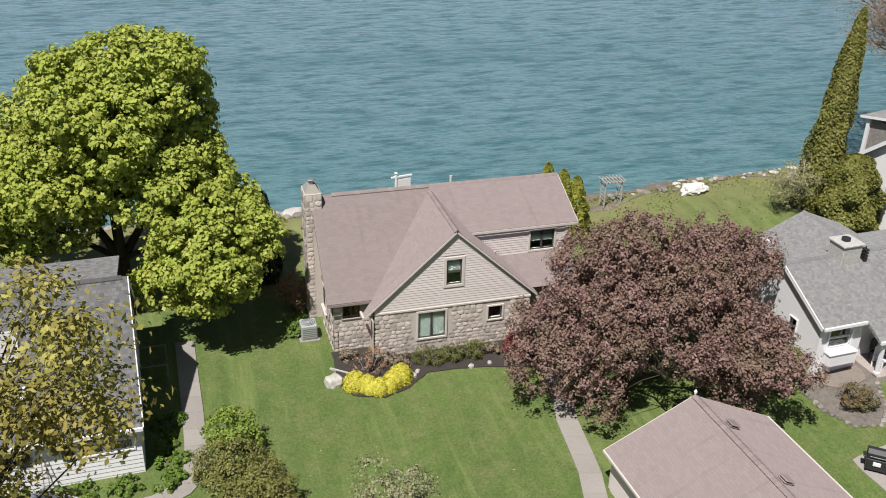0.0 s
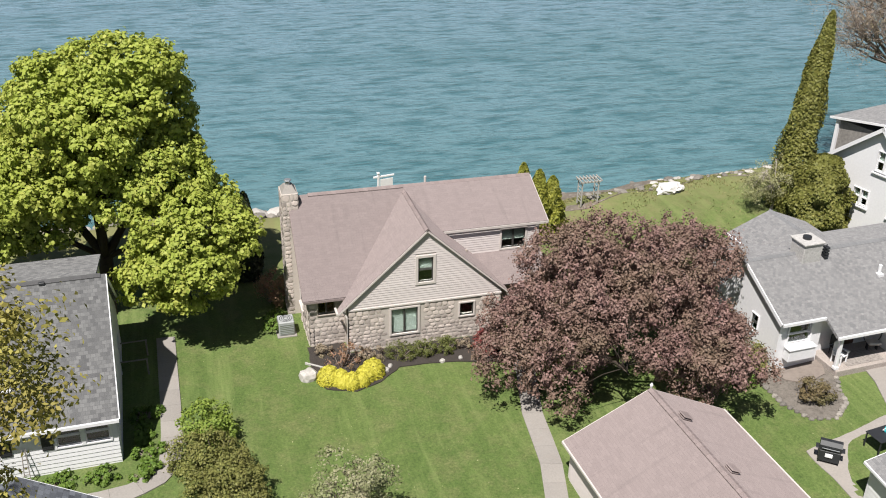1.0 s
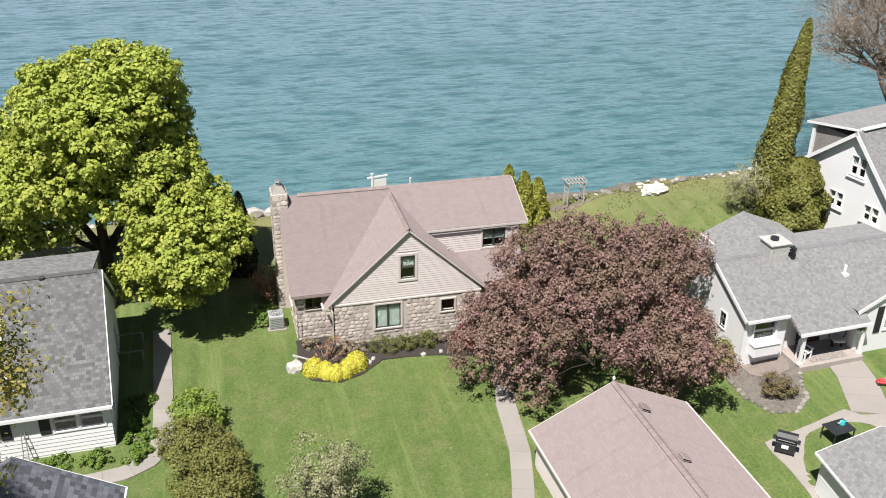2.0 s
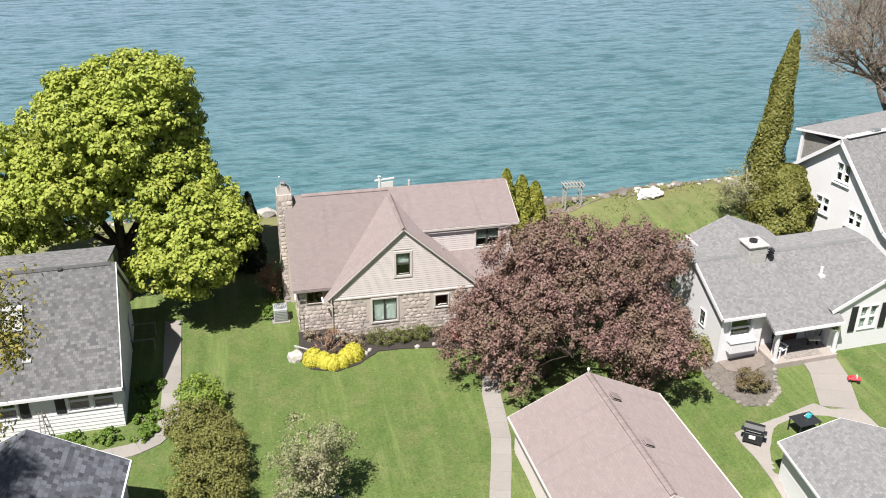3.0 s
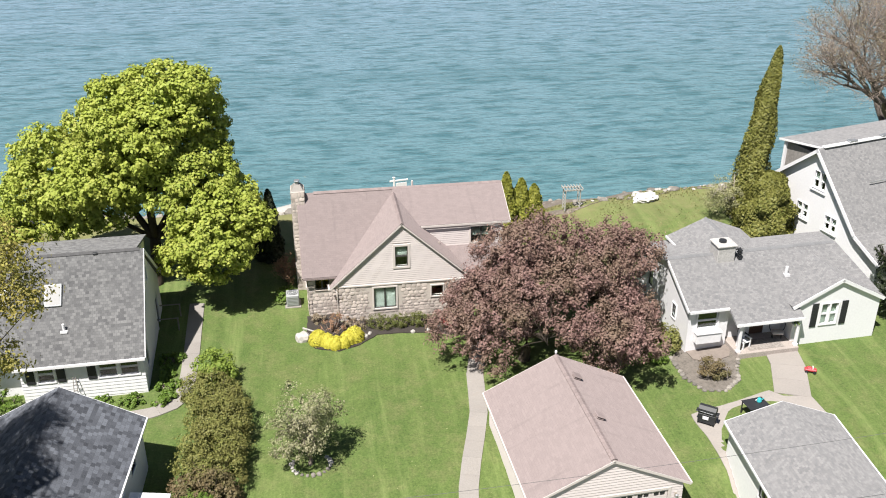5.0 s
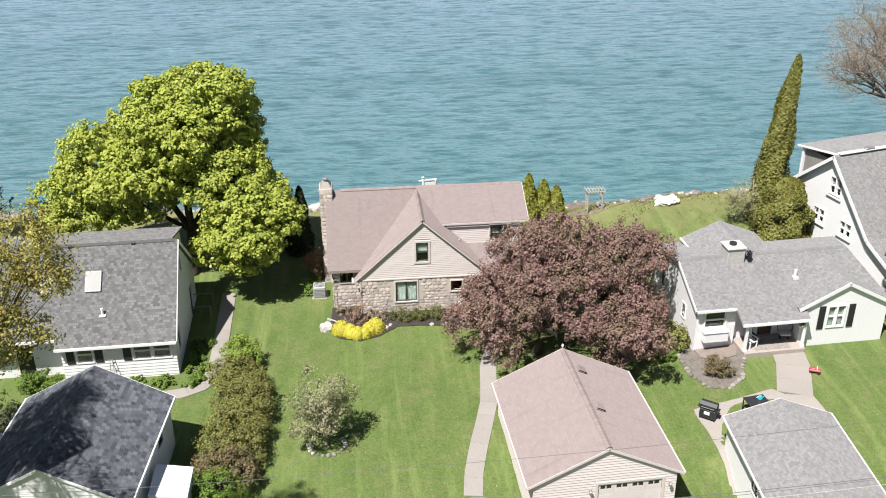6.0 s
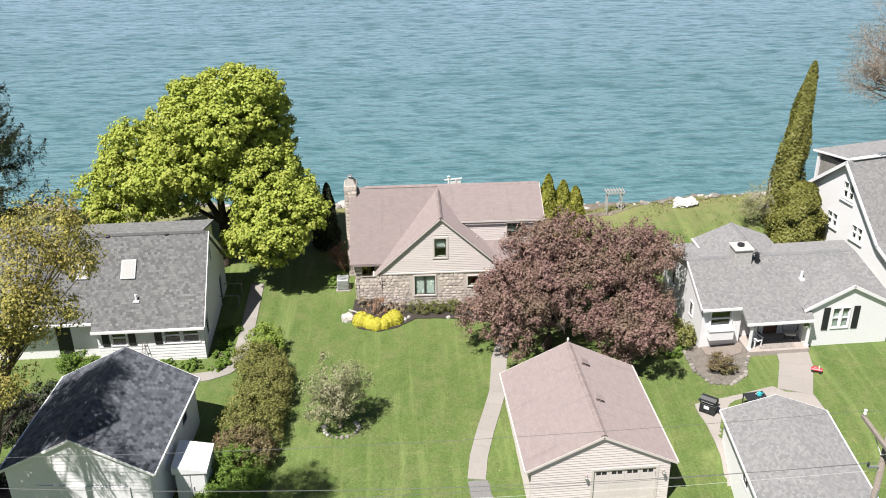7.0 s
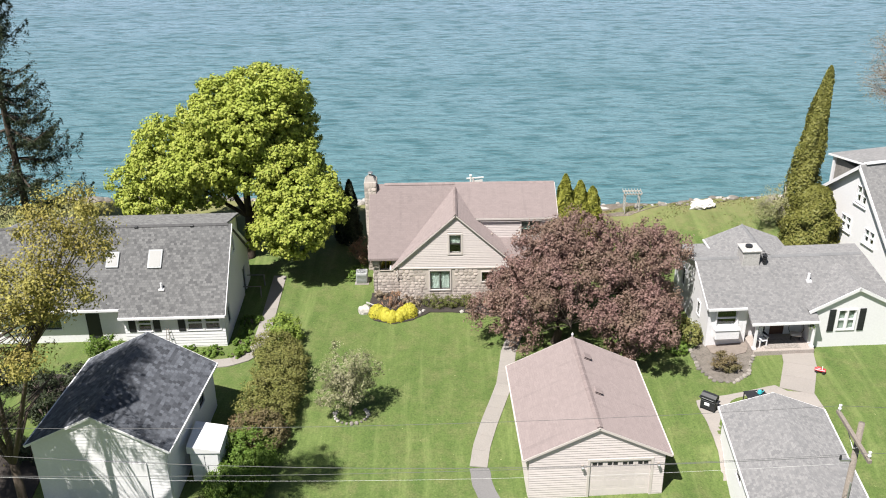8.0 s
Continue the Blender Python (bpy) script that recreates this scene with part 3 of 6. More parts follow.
def build_ground():
    xs = [-3000, -1200, -500, -200, -110, -75] + [v * 0.75 for v in range(-72, 73)] + [75, 110, 200, 500, 1200, 3000]
    ys = [-3000, -1000, -400, -160, -90, -70] + [-60 + v * 2 for v in range(17)] + [-26 + v * 0.7 for v in range(72)] + [27, 32, 40, 80, 400, 1500, 3000]
    ys = sorted(set(ys))
    me = bpy.data.meshes.new("ground")
    verts = [(x, y, ground_z(x, y) + 0.03 * noise.noise((x * 0.4, y * 0.4, 0))) for y in ys for x in xs]
    w = len(xs)
    faces = [(j * w + i, j * w + i + 1, (j + 1) * w + i + 1, (j + 1) * w + i) for j in range(len(ys) - 1) for i in range(w - 1)]
    me.from_pydata(verts, [], faces)
    me.polygons.foreach_set("use_smooth", [True] * len(faces))
    me.materials.append(M_LAWN)
    tagged(new("ground", me), "mown green lawn sloping to the lake", "lawn", kind="structure")


WATER_Z = -1.25
build_ground()
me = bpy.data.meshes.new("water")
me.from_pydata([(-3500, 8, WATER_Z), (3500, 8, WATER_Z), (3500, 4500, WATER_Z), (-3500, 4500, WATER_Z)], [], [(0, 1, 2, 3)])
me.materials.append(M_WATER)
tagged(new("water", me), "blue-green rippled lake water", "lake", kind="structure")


# ---------------------------------------------------------------- stone house
def ridge_caps(parent, a, b, material, step=0.24, w=0.26, pitch=0.91):
    """Single cap shingles bent over a ridge, lapped one on the next."""
    a, b = Vector(a), Vector(b)
    n = int((b - a).length / step)
    bm = bmesh.new()
    low = 0.03 - pitch * w / 2
    for y0, y1, z0, z1 in ((-w / 2, 0, low, 0.03), (0, w / 2, 0.03, low)):
        vs = [bm.verts.new((x, y, z + dz)) for x, dz in ((0, 0.018), (step * 1.25, 0.0)) for y, z in ((y0, z0), (y1, z1))]
        bm.faces.new((vs[0], vs[2], vs[3], vs[1]))
        lo = [bm.verts.new(v.co - Vector((0, 0, 0.025))) for v in vs]
        bm.faces.new((lo[0], lo[1], lo[3], lo[2]))
        for i, j in ((0, 1), (1, 3), (3, 2), (2, 0)):
            bm.faces.new((vs[i], vs[j], lo[j], lo[i]))
    bmesh.ops.recalc_face_normals(bm, faces=bm.faces)
    me = bpy.data.meshes.new("ridge_cap")
    bm.to_mesh(me)
    bm.free()
    me.materials.append(material)
    d = (b - a).normalized()
    turn = Matrix.Rotation(math.atan2(d.y, d.x), 4, "Z")
    for k in range(n):
        share("ridge_cap", me, parent, Matrix.Translation(a + d * step * k) @ turn)


def stone_meshes(count=9):
    out = []
    rng = random.Random(3)
    for k in range(count):
        n = rng.choice((6, 7, 8))
        bm = bmesh.new()
        outer, inner = [], []
        for i in range(n):
            a = 2 * math.pi * (i + rng.uniform(-0.22, 0.22)) / n
            c, s = math.cos(a), math.sin(a)
            r = 0.5 / max(abs(c), abs(s)) ** 0.72 * rng.uniform(0.86, 0.98)
            outer.append((r * c, 0.0, r * s))
            inner.append((r * c * 0.74, -1.0 - rng.uniform(-0.3, 0.3), r * s * 0.74))
        o = [bm.verts.new(p) for p in outer]
        q = [bm.verts.new((p[0] * 0.96, -0.6, p[2] * 0.96)) for p in outer]
        i2 = [bm.verts.new(p) for p in inner]
        for ra, rb in ((o, q), (q, i2)):
            for i in range(n):
                bm.faces.new((ra[i], ra[(i + 1) % n], rb[(i + 1) % n], rb[i]))
        bm.faces.new(i2)
        bm.faces.new(o[::-1])
        bmesh.ops.recalc_face_normals(bm, faces=bm.faces)
        me = bpy.data.meshes.new("stone")
        bm.to_mesh(me)
        bm.free()
        me.materials.append(M_STONE)
        me.polygons.foreach_set("use_smooth", [True] * len(me.polygons))
        out.append(me)
    return out


STONES = stone_meshes()


def stone_face(parent, m, x0, x1, z0, z1, holes=(), size=0.36, seed=1, top=None, deep=1.0):
    """Field stones over a wall that faces -y; top(x): the upper edge where it slopes."""
    rng = random.Random(seed)
    z = z0
    while z < z1 - 0.08:
        h = min(size * rng.uniform(0.62, 1.05), z1 - z)
        if z1 - z - h < 0.12:
            h = z1 - z
        x = x0
        while x < x1 - 0.05:
            w = min(size * rng.uniform(0.7, 1.6), x1 - x)
            if x1 - x - w < 0.14:
                w = x1 - x
            cx, cz = x + w / 2, z + h / 2
            blocked = any(cx + w * 0.42 > a and cx - w * 0.42 < c and cz + h * 0.42 > b and cz - h * 0.42 < d for a, b, c, d in holes)
            if not blocked and (top is None or cz + h * 0.4 < top(cx)):
                me = rng.choice(STONES)
                loc = Matrix.Translation((cx, 0.0, cz + rng.uniform(-0.03, 0.03))) @ Matrix.Rotation(rng.uniform(-0.12, 0.12), 4, "Y")
                share("stone", me, parent, m @ loc @ Matrix.Diagonal((w * 0.98, rng.uniform(0.014, 0.034) * deep, h * rng.uniform(0.95, 1.08), 1)))
            x += w
        z += h


def stone_house():
    h = thing("stone_house", "fieldstone and cream clapboard cottage with rose shingle roof", "house")
    # walls
    lw, lw2, uw = (-1.78, 0.5, -0.42, 1.92), (1.78, 1.08, 2.5, 1.8), (-0.42, 3.3, 0.34, 4.64)
    front = pose(0, 0, 0)
    part("stone_wall", pierced([(-3.95, -0.6), (3.95, -0.6), (3.95, 2.16), (-3.95, 2.16)], [lw, lw2], 0.25), M_MORTAR, h, "field stone wall in pale mortar")
    gable = [(-3.95, 2.16), (3.95, 2.16), (3.95, 2.52), (0, 6.05), (-3.95, 2.52)]
    part("gable_wall", pierced(gable, [uw], 0.2), M_SIDING, h)
    left_open = (-5.3, 1.55, -4.45, 2.3)
    fl = pose(0, 0.95, 0)
    w = part("stone_wall", pierced([(-5.75, -0.6), (-3.95, -0.6), (-3.95, 2.5), (-5.75, 2.5)], [left_open], 0.25), M_MORTAR, h)
    w.matrix_local = fl
    # left gable end
    le = pose(-5.75, 5.0, 0, 0, 0, -90)
    side = [(-4.05, -0.6), (4.05, -0.6), (4.05, 2.6), (0, 6.15), (-4.05, 2.6)]
    w = part("stone_wall", pierced(side, [(1.2, 0.9, 2.1, 2.1)], 0.25), M_MORTAR, h)
    w.matrix_local = le
    # right gable end and rear
    w = part("end_wall", pierced([(-4.1, -0.6), (4.1, -0.6), (4.1, 2.6), (0, 6.15), (-2.9, 4.8), (-2.9, 3.4), (-4.1, 2.55)], [], 0.2), M_SIDING, h)
    w.matrix_local = pose(6.6, 5.0, 0, 0, 0, 90)
    w = part("rear_wall", pierced([(-6.6, -0.6), (5.75, -0.6), (5.75, 2.6), (-6.6, 2.6)], [], 0.2), M_SIDING, h)
    w.matrix_local = pose(0, 9.05, 0, 0, 0, 180)
    w = part("side_wall", pierced([(-1.0, -0.6), (0, -0.6), (0, 2.5), (-1.0, 2.5)], [], 0.2), M_MORTAR, h)
    w.matrix_local = pose(-3.95, 0, 0, 0, 0, -90)
    dw = (4.6, 3.55, 5.9, 4.62)
    dorm = [(1.4, 3.3), (6.6, 3.3), (6.6, 4.86), (1.4, 4.86)]
    w = part("dormer_wall", pierced(dorm, [dw], 0.2), M_SIDING, h)
    w.matrix_local = pose(0, 2.1, 0)
    part("lower_wall", boxed((3.95, 0.6, -0.6), (6.6, 0.8, 2.45)), M_MORTAR, h)
    # roof planes
    R = M_ROOF
    slab("roof", [(-6.02, 0.6, 2.6), (-3.915, 0.6, 2.6), (0, 4.71, 6.1), (0, 5, 6.35), (-6.02, 5, 6.35)], 0.14, R, h, "rose-brown asphalt shingles")
    slab("roof", [(-4.45, 0.25, 2.14), (-4.45, -0.14, 2.14), (0, -0.14, 6.2), (0, 4.82, 6.2), (-3.93, 0.6, 2.605)], 0.13, R, h)
    slab("roof", [(4.28, -0.14, 2.29), (4.28, 0.3, 2.29), (2.99, 2.1, 3.47), (1.42, 2.1, 4.9), (0, 4.63, 6.2), (0, -0.14, 6.2)], 0.13, R, h)
    slab("roof", [(1.34, 1.93, 4.968), (7.08, 1.93, 4.968), (7.08, 5, 6.36), (0, 5, 6.36), (0, 4.63, 6.192)], 0.14, R, h)
    slab("roof", [(4.16, 0.3, 2.4), (6.75, 0.3, 2.4), (6.75, 2.1, 3.45), (2.98, 2.1, 3.45)], 0.13, R, h)
    slab("roof", [(7.08, 9.4, 2.6), (-6.02, 9.4, 2.6), (-6.02, 5, 6.35), (7.08, 5, 6.35)], 0.14, R, h)
    ridge_caps(h, (-5.0, 5.0, 6.38), (7.0, 5.0, 6.39), M_CAP)
    ridge_caps(h, (0, -0.18, 6.22), (0, 4.7, 6.22), M_CAP)
    # boards along eaves and rakes
    rail("fascia", (-6.02, 0.57, 2.58), (-4.0, 0.57, 2.58), 0.04, 0.12, M_CAP, h)
    rail("fascia", (1.4, 1.9, 4.955), (7.08, 1.9, 4.955), 0.04, 0.12, M_TRIM, h)
    rail("rake_board", (-4.45, -0.16, 2.11), (0, -0.16, 6.17), 0.03, 0.08, M_TRIM, h)
    rail("rake_board", (4.28, -0.16, 2.26), (0, -0.16, 6.17), 0.03, 0.08, M_TRIM, h)
    rail("rake_board", (-6.04, 0.6, 2.58), (-6.04, 5, 6.33), 0.04, 0.16, M_CAP, h)
    rail("rake_board", (7.1, 1.95, 4.95), (7.1, 5, 6.33), 0.04, 0.18, M_TRIM, h)
    rail("gutter", (-4.5, -0.14, 2.13), (-4.5, 0.5, 2.13), 0.1, 0.1, M_TRIM, h)
    bm = bmesh.new()
    tube(bm, [(-4.3, 0.1, 2.2), (-4.1, -0.02, 2.0), (-4.02, -0.08, 1.8), (-4.02, -0.08, -0.2)], [0.045] * 4, 6)
    part("downspout", bm, M_TRIM, h, "white painted downspout")
    # windows
    window(h, pose(-1.1, 0, 0.5), 1.36, 1.42, 2, "v", 0.1, M_TRIM, M_SASH, sill=False, label="sliding window with pale trim", drape=M_PANE_BACK)
    window(h, pose(2.14, 0, 1.08), 0.72, 0.72, 1, "v", 0.08, M_TRIM, M_SASH, sill=False)
    window(h, pose(-0.04, 0, 3.3), 0.76, 1.34, 2, "h", 0.14, M_TRIM, M_SASH, sill=False, label="double-hung gable window with wide trim", drape=M_PANE_BACK, drop=0.5)
    window(h, pose(5.25, 2.1, 3.55), 1.3, 1.07, 2, "v", 0.1, M_TRIM, M_SASH, sill=False, drape=M_PANE_BACK, drop=0.6)
    window(h, fl @ pose(-4.875, 0, 1.55), 0.85, 0.75, 2, "v", 0.05, M_TAUPE, M_SASH, sill=False)
    window(h, le @ pose(1.65, 0, 0.9), 0.9, 1.2, 2, "h", 0.08, M_TRIM, M_SASH)
    # siding boards
    grow = lambda q, t: (q[0] - t, q[1] - t, q[2] + t, q[3] + t)
    lap_siding(h, gable, [grow(uw, 0.14)], 0.13, front, M_SIDING)
    lap_siding(h, dorm, [grow(dw, 0.1)], 0.13, pose(0, 2.1, 0), M_SIDING)
    part("belt_board", boxed((-3.97, -0.06, 2.1), (3.97, -0.001, 2.2), 0.01), M_TRIM, h)
    # corner board and roof pipes
    part("corner_board", boxed((6.45, 2.04, 3.4), (6.64, 2.09, 4.8), 0.008), M_TRIM, h)
    for x, y, z, r, hh in ((1.35, 5.5, 6.0, 0.07, 0.55), (2.5, 1.5, 3.4, 0.06, 0.6)):
        bm = bmesh.new()
        tube(bm, [(x, y, z), (x, y, z + hh)], [r, r], 8)
        part("vent_pipe", bm, M_TRIM if y > 3 else M_TAUPE, h)
    # chimney
    ch = part("chimney", boxed((-6.4, 4.4, -0.6), (-5.56, 5.6, 6.7), 0.03), M_MORTAR, h, "exterior field stone chimney")
    bm = boxed((-6.36, 4.45, 6.7), (-5.6, 5.55, 7.0))
    for v in bm.verts:
        if v.co.z > 6.8:
            v.co.x, v.co.y = -5.98 + (v.co.x + 5.98) * 0.5, 5.0 + (v.co.y - 5.0) * 0.42
    part("chimney_cap", bm, M_CONCRETE, ch, "sloped mortar crown")
    bm = bmesh.new()
    tube(bm, [(-5.98, 5.0, 6.9), (-5.98, 5.0, 6.98), (-5.98, 5.0, 7.16)], [0.15, 0.12, 0.11], 10)
    tube(bm, [(-5.98, 5.0, 7.22), (-5.98, 5.0, 7.27)], [0.2, 0.17], 10)
    for k in range(4):
        a = k * math.pi / 2
        tube(bm, [(-5.98 + 0.11 * math.cos(a), 5 + 0.11 * math.sin(a), 7.14), (-5.98 + 0.11 * math.cos(a), 5 + 0.11 * math.sin(a), 7.23)], [0.012, 0.012], 4)
    part("flue", bm, M_METAL, ch, "galvanised flue with rain cap")
    return h, ch, front, fl, le


HOUSE, CHIMNEY, H_FRONT, H_LEFT, H_END = stone_house()


# ---------------------------------------------------------------- rose-roofed garage
def gable_shed(name, label, category, x0, x1, y0, y1, eave, ridge, base, roof_mat, wall_mat, over=0.3, cap=True, joined=True, pitch=0.2, holes_front=(), holes_left=(), holes_right=()):
    """A gabled building with its ridge along y; x0..y1 are the walls' outer faces."""
    g = thing(name, label, category)
    oy = 0.12
    y0, y1 = y0 - over + oy, y1 + over - oy
    xm = (x0 + x1) / 2
    slope = (ridge - eave) / ((x1 - x0) / 2 + over)
    at = lambda x: ridge - abs(x - xm) * slope - 0.14
    fpoly = [(x0 - xm, base), (x1 - xm, base), (x1 - xm, at(x1)), (0, at(xm)), (x0 - xm, at(x0))]
    mf = pose(xm, y0, 0)
    part("front_wall", pierced(fpoly, holes_front, 0.18), wall_mat, g).matrix_local = mf
    lap_siding(g, fpoly, holes_front, pitch, mf, wall_mat, not joined)
    mb = pose(xm, y1, 0, 0, 0, 180)
    part("rear_wall", pierced(fpoly, [], 0.18), wall_mat, g).matrix_local = mb
    ym = (y0 + y1) / 2
    L = (y1 - y0) / 2
    spoly = [(-L + 0.18, base), (L - 0.18, base), (L - 0.18, at(x0)), (-L + 0.18, at(x0))]
    for mm, hs in ((pose(x0, ym, 0, 0, 0, -90), holes_left), (pose(x1, ym, 0, 0, 0, 90), holes_right)):
        part("side_wall", pierced(spoly, hs, 0.18), wall_mat, g).matrix_local = mm
        lap_siding(g, spoly, hs, pitch, mm, wall_mat, False)
    slab("roof", [(x0 - over, y1 + oy, eave), (x0 - over, y0 - oy, eave), (xm, y0 - oy, ridge), (xm, y1 + oy, ridge)], 0.12, roof_mat, g)
    slab("roof", [(x1 + over, y0 - oy, eave), (x1 + over, y1 + oy, eave), (xm, y1 + oy, ridge), (xm, y0 - oy, ridge)], 0.12, roof_mat, g)
    for s in (x0 - over - 0.02, x1 + over + 0.02):
        rail("gutter", (s, y0 - oy, eave + 0.01), (s, y1 + oy, eave + 0.01), 0.07, 0.1, M_TRIM if wall_mat == M_SIDING else M_WHITE, g)
        for y in (y0 - oy - 0.02, y1 + oy + 0.02):
            rail("rake_board", (s, y, eave - 0.01), (xm, y, ridge - 0.01), 0.03, 0.12, M_TRIM if wall_mat == M_SIDING else M_WHITE, g)
    return g, mf, at


def sectional_door(parent, m, w, h, lights=True):
    skin = M_SIDING if lights else M_WHITE
    d = part("garage_door", boxed((-w / 2, 0.03, 0), (w / 2, 0.05, h)), skin, parent, "white sectional garage door")
    d.matrix_local = m
    n = 4
    for k in range(n):
        z0, z1 = k * h / n, (k + 1) * h / n - 0.012
        for j in range(4):
            a, b = -w / 2 + j * w / 4, -w / 2 + (j + 1) * w / 4 - 0.01
            bm = bmesh.new()
            if k == n - 1 and lights:
                box(bm, (a, 0.0, z0), (b, 0.03, z0 + 0.25))
                box(bm, (a, 0.0, z1 - 0.1), (b, 0.03, z1))
                box(bm, (a, 0.0, z0 + 0.25), (a + 0.12, 0.03, z1 - 0.1))
                box(bm, (b - 0.12, 0.0, z0 + 0.25), (b, 0.03, z1 - 0.1))
                box(bm, ((a + b) / 2 - 0.025, 0.0, z0 + 0.25), ((a + b) / 2 + 0.025, 0.03, z1 - 0.1))
                for p, q in ((a + 0.12, (a + b) / 2 - 0.025), ((a + b) / 2 + 0.025, b - 0.12)):
                    part("pane", boxed((p, 0.012, z0 + 0.25), (q, 0.024, z1 - 0.1)), M_BLACK, d)
            else:
                box(bm, (a, 0.0, z0), (b + 0.01, 0.03, z1 + 0.006))
                box(bm, (a + 0.1, -0.004, z0 + 0.1), (b - 0.1, 0.0, z1 - 0.1), 0.003)
            part("door_panel", bm, skin, d)
    return d


def wall_lamp(parent, m):
    bm = boxed((-0.06, -0.03, -0.12), (0.06, 0, 0.12), 0.01)
    tube(bm, [(0, -0.03, 0.08), (0, -0.14, 0.12), (0, -0.15, 0.04)], [0.015, 0.015, 0.02], 6)
    lamp = part("wall_lamp", bm, M_TAUPE, parent, "small brown lantern")
    lamp.matrix_local = m
    bm = bmesh.new()
    tube(bm, [(0, -0.15, -0.16), (0, -0.15, -0.12), (0, -0.15, 0.05), (0, -0.15, 0.09)], [0.03, 0.06, 0.085, 0.02], 6)
    part("lantern", bm, M_METAL, lamp)


GX0, GX1, GY0, GY1 = 3.42, 10.32, -19.9, -12.05
gar_hole = (-0.35, -1.05, 2.75, 1.3)
GARAGE, G_FRONT, _ = gable_shed("garage", "cream clapboard garage with rose shingle roof", "garage", GX0, GX1, GY0, GY1, 1.62, 3.46, -1.3, M_ROOF, M_SIDING, 0.33, joined=False, pitch=0.15,
                                holes_front=[gar_hole])
sectional_door(GARAGE, G_FRONT @ pose(1.2, 0.02, -1.0), 3.1, 2.3)
for lo, hi in (((-0.49, -0.05, -1.05), (-0.35, 0.1, 1.44)), ((2.75, -0.05, -1.05), (2.89, 0.1, 1.44)), ((-0.35, -0.05, 1.3), (2.75, 0.1, 1.44))):
    part("door_trim", boxed(lo, hi, 0.01), M_TRIM, GARAGE).matrix_local = G_FRONT
wall_lamp(GARAGE, G_FRONT @ pose(-0.75, -0.035, 1.0))
wall_lamp(GARAGE, G_FRONT @ pose(3.12, -0.035, 1.0))
ridge_caps(GARAGE, (6.87, GY0 - 0.3, 3.49), (6.87, GY1 + 0.3, 3.49), M_CAP, w=0.3, pitch=0.5)


def roof_vent(parent, m, material):
    bm = bmesh.new()
    box(bm, (-0.2, -0.2, 0), (0.2, 0.2, 0.06), 0.02)
    box(bm, (-0.24, -0.24, 0.1), (0.24, 0.24, 0.16), 0.04)
    box(bm, (-0.12, -0.12, 0.06), (0.12, 0.12, 0.1))
    part("roof_vent", bm, material, parent, "low metal roof vent").matrix_local = m


sl = math.degrees(math.atan2(1.84, 3.78))
for y in (-13.6, -16.9):
    roof_vent(GARAGE, pose(7.35, y, 3.25, 0, sl, 0), M_CAP)
bm = bmesh.new()
tube(bm, [(0, 0, 0), (0, 0, 0.06), (0, 0, 0.12), (0, 0, 0.2), (0, 0, 0.26), (0, 0, 0.3)], [0.03, 0.03, 0.055, 0.07, 0.045, 0.012], 8)
part("finial", bm, M_WHITE, GARAGE, "white knob finial").matrix_local = pose(6.87, GY1 + 0.3, 3.46)


GARAGE.matrix_world = turned(6.11, -16.53, 2.4, -0.12, 0.47)


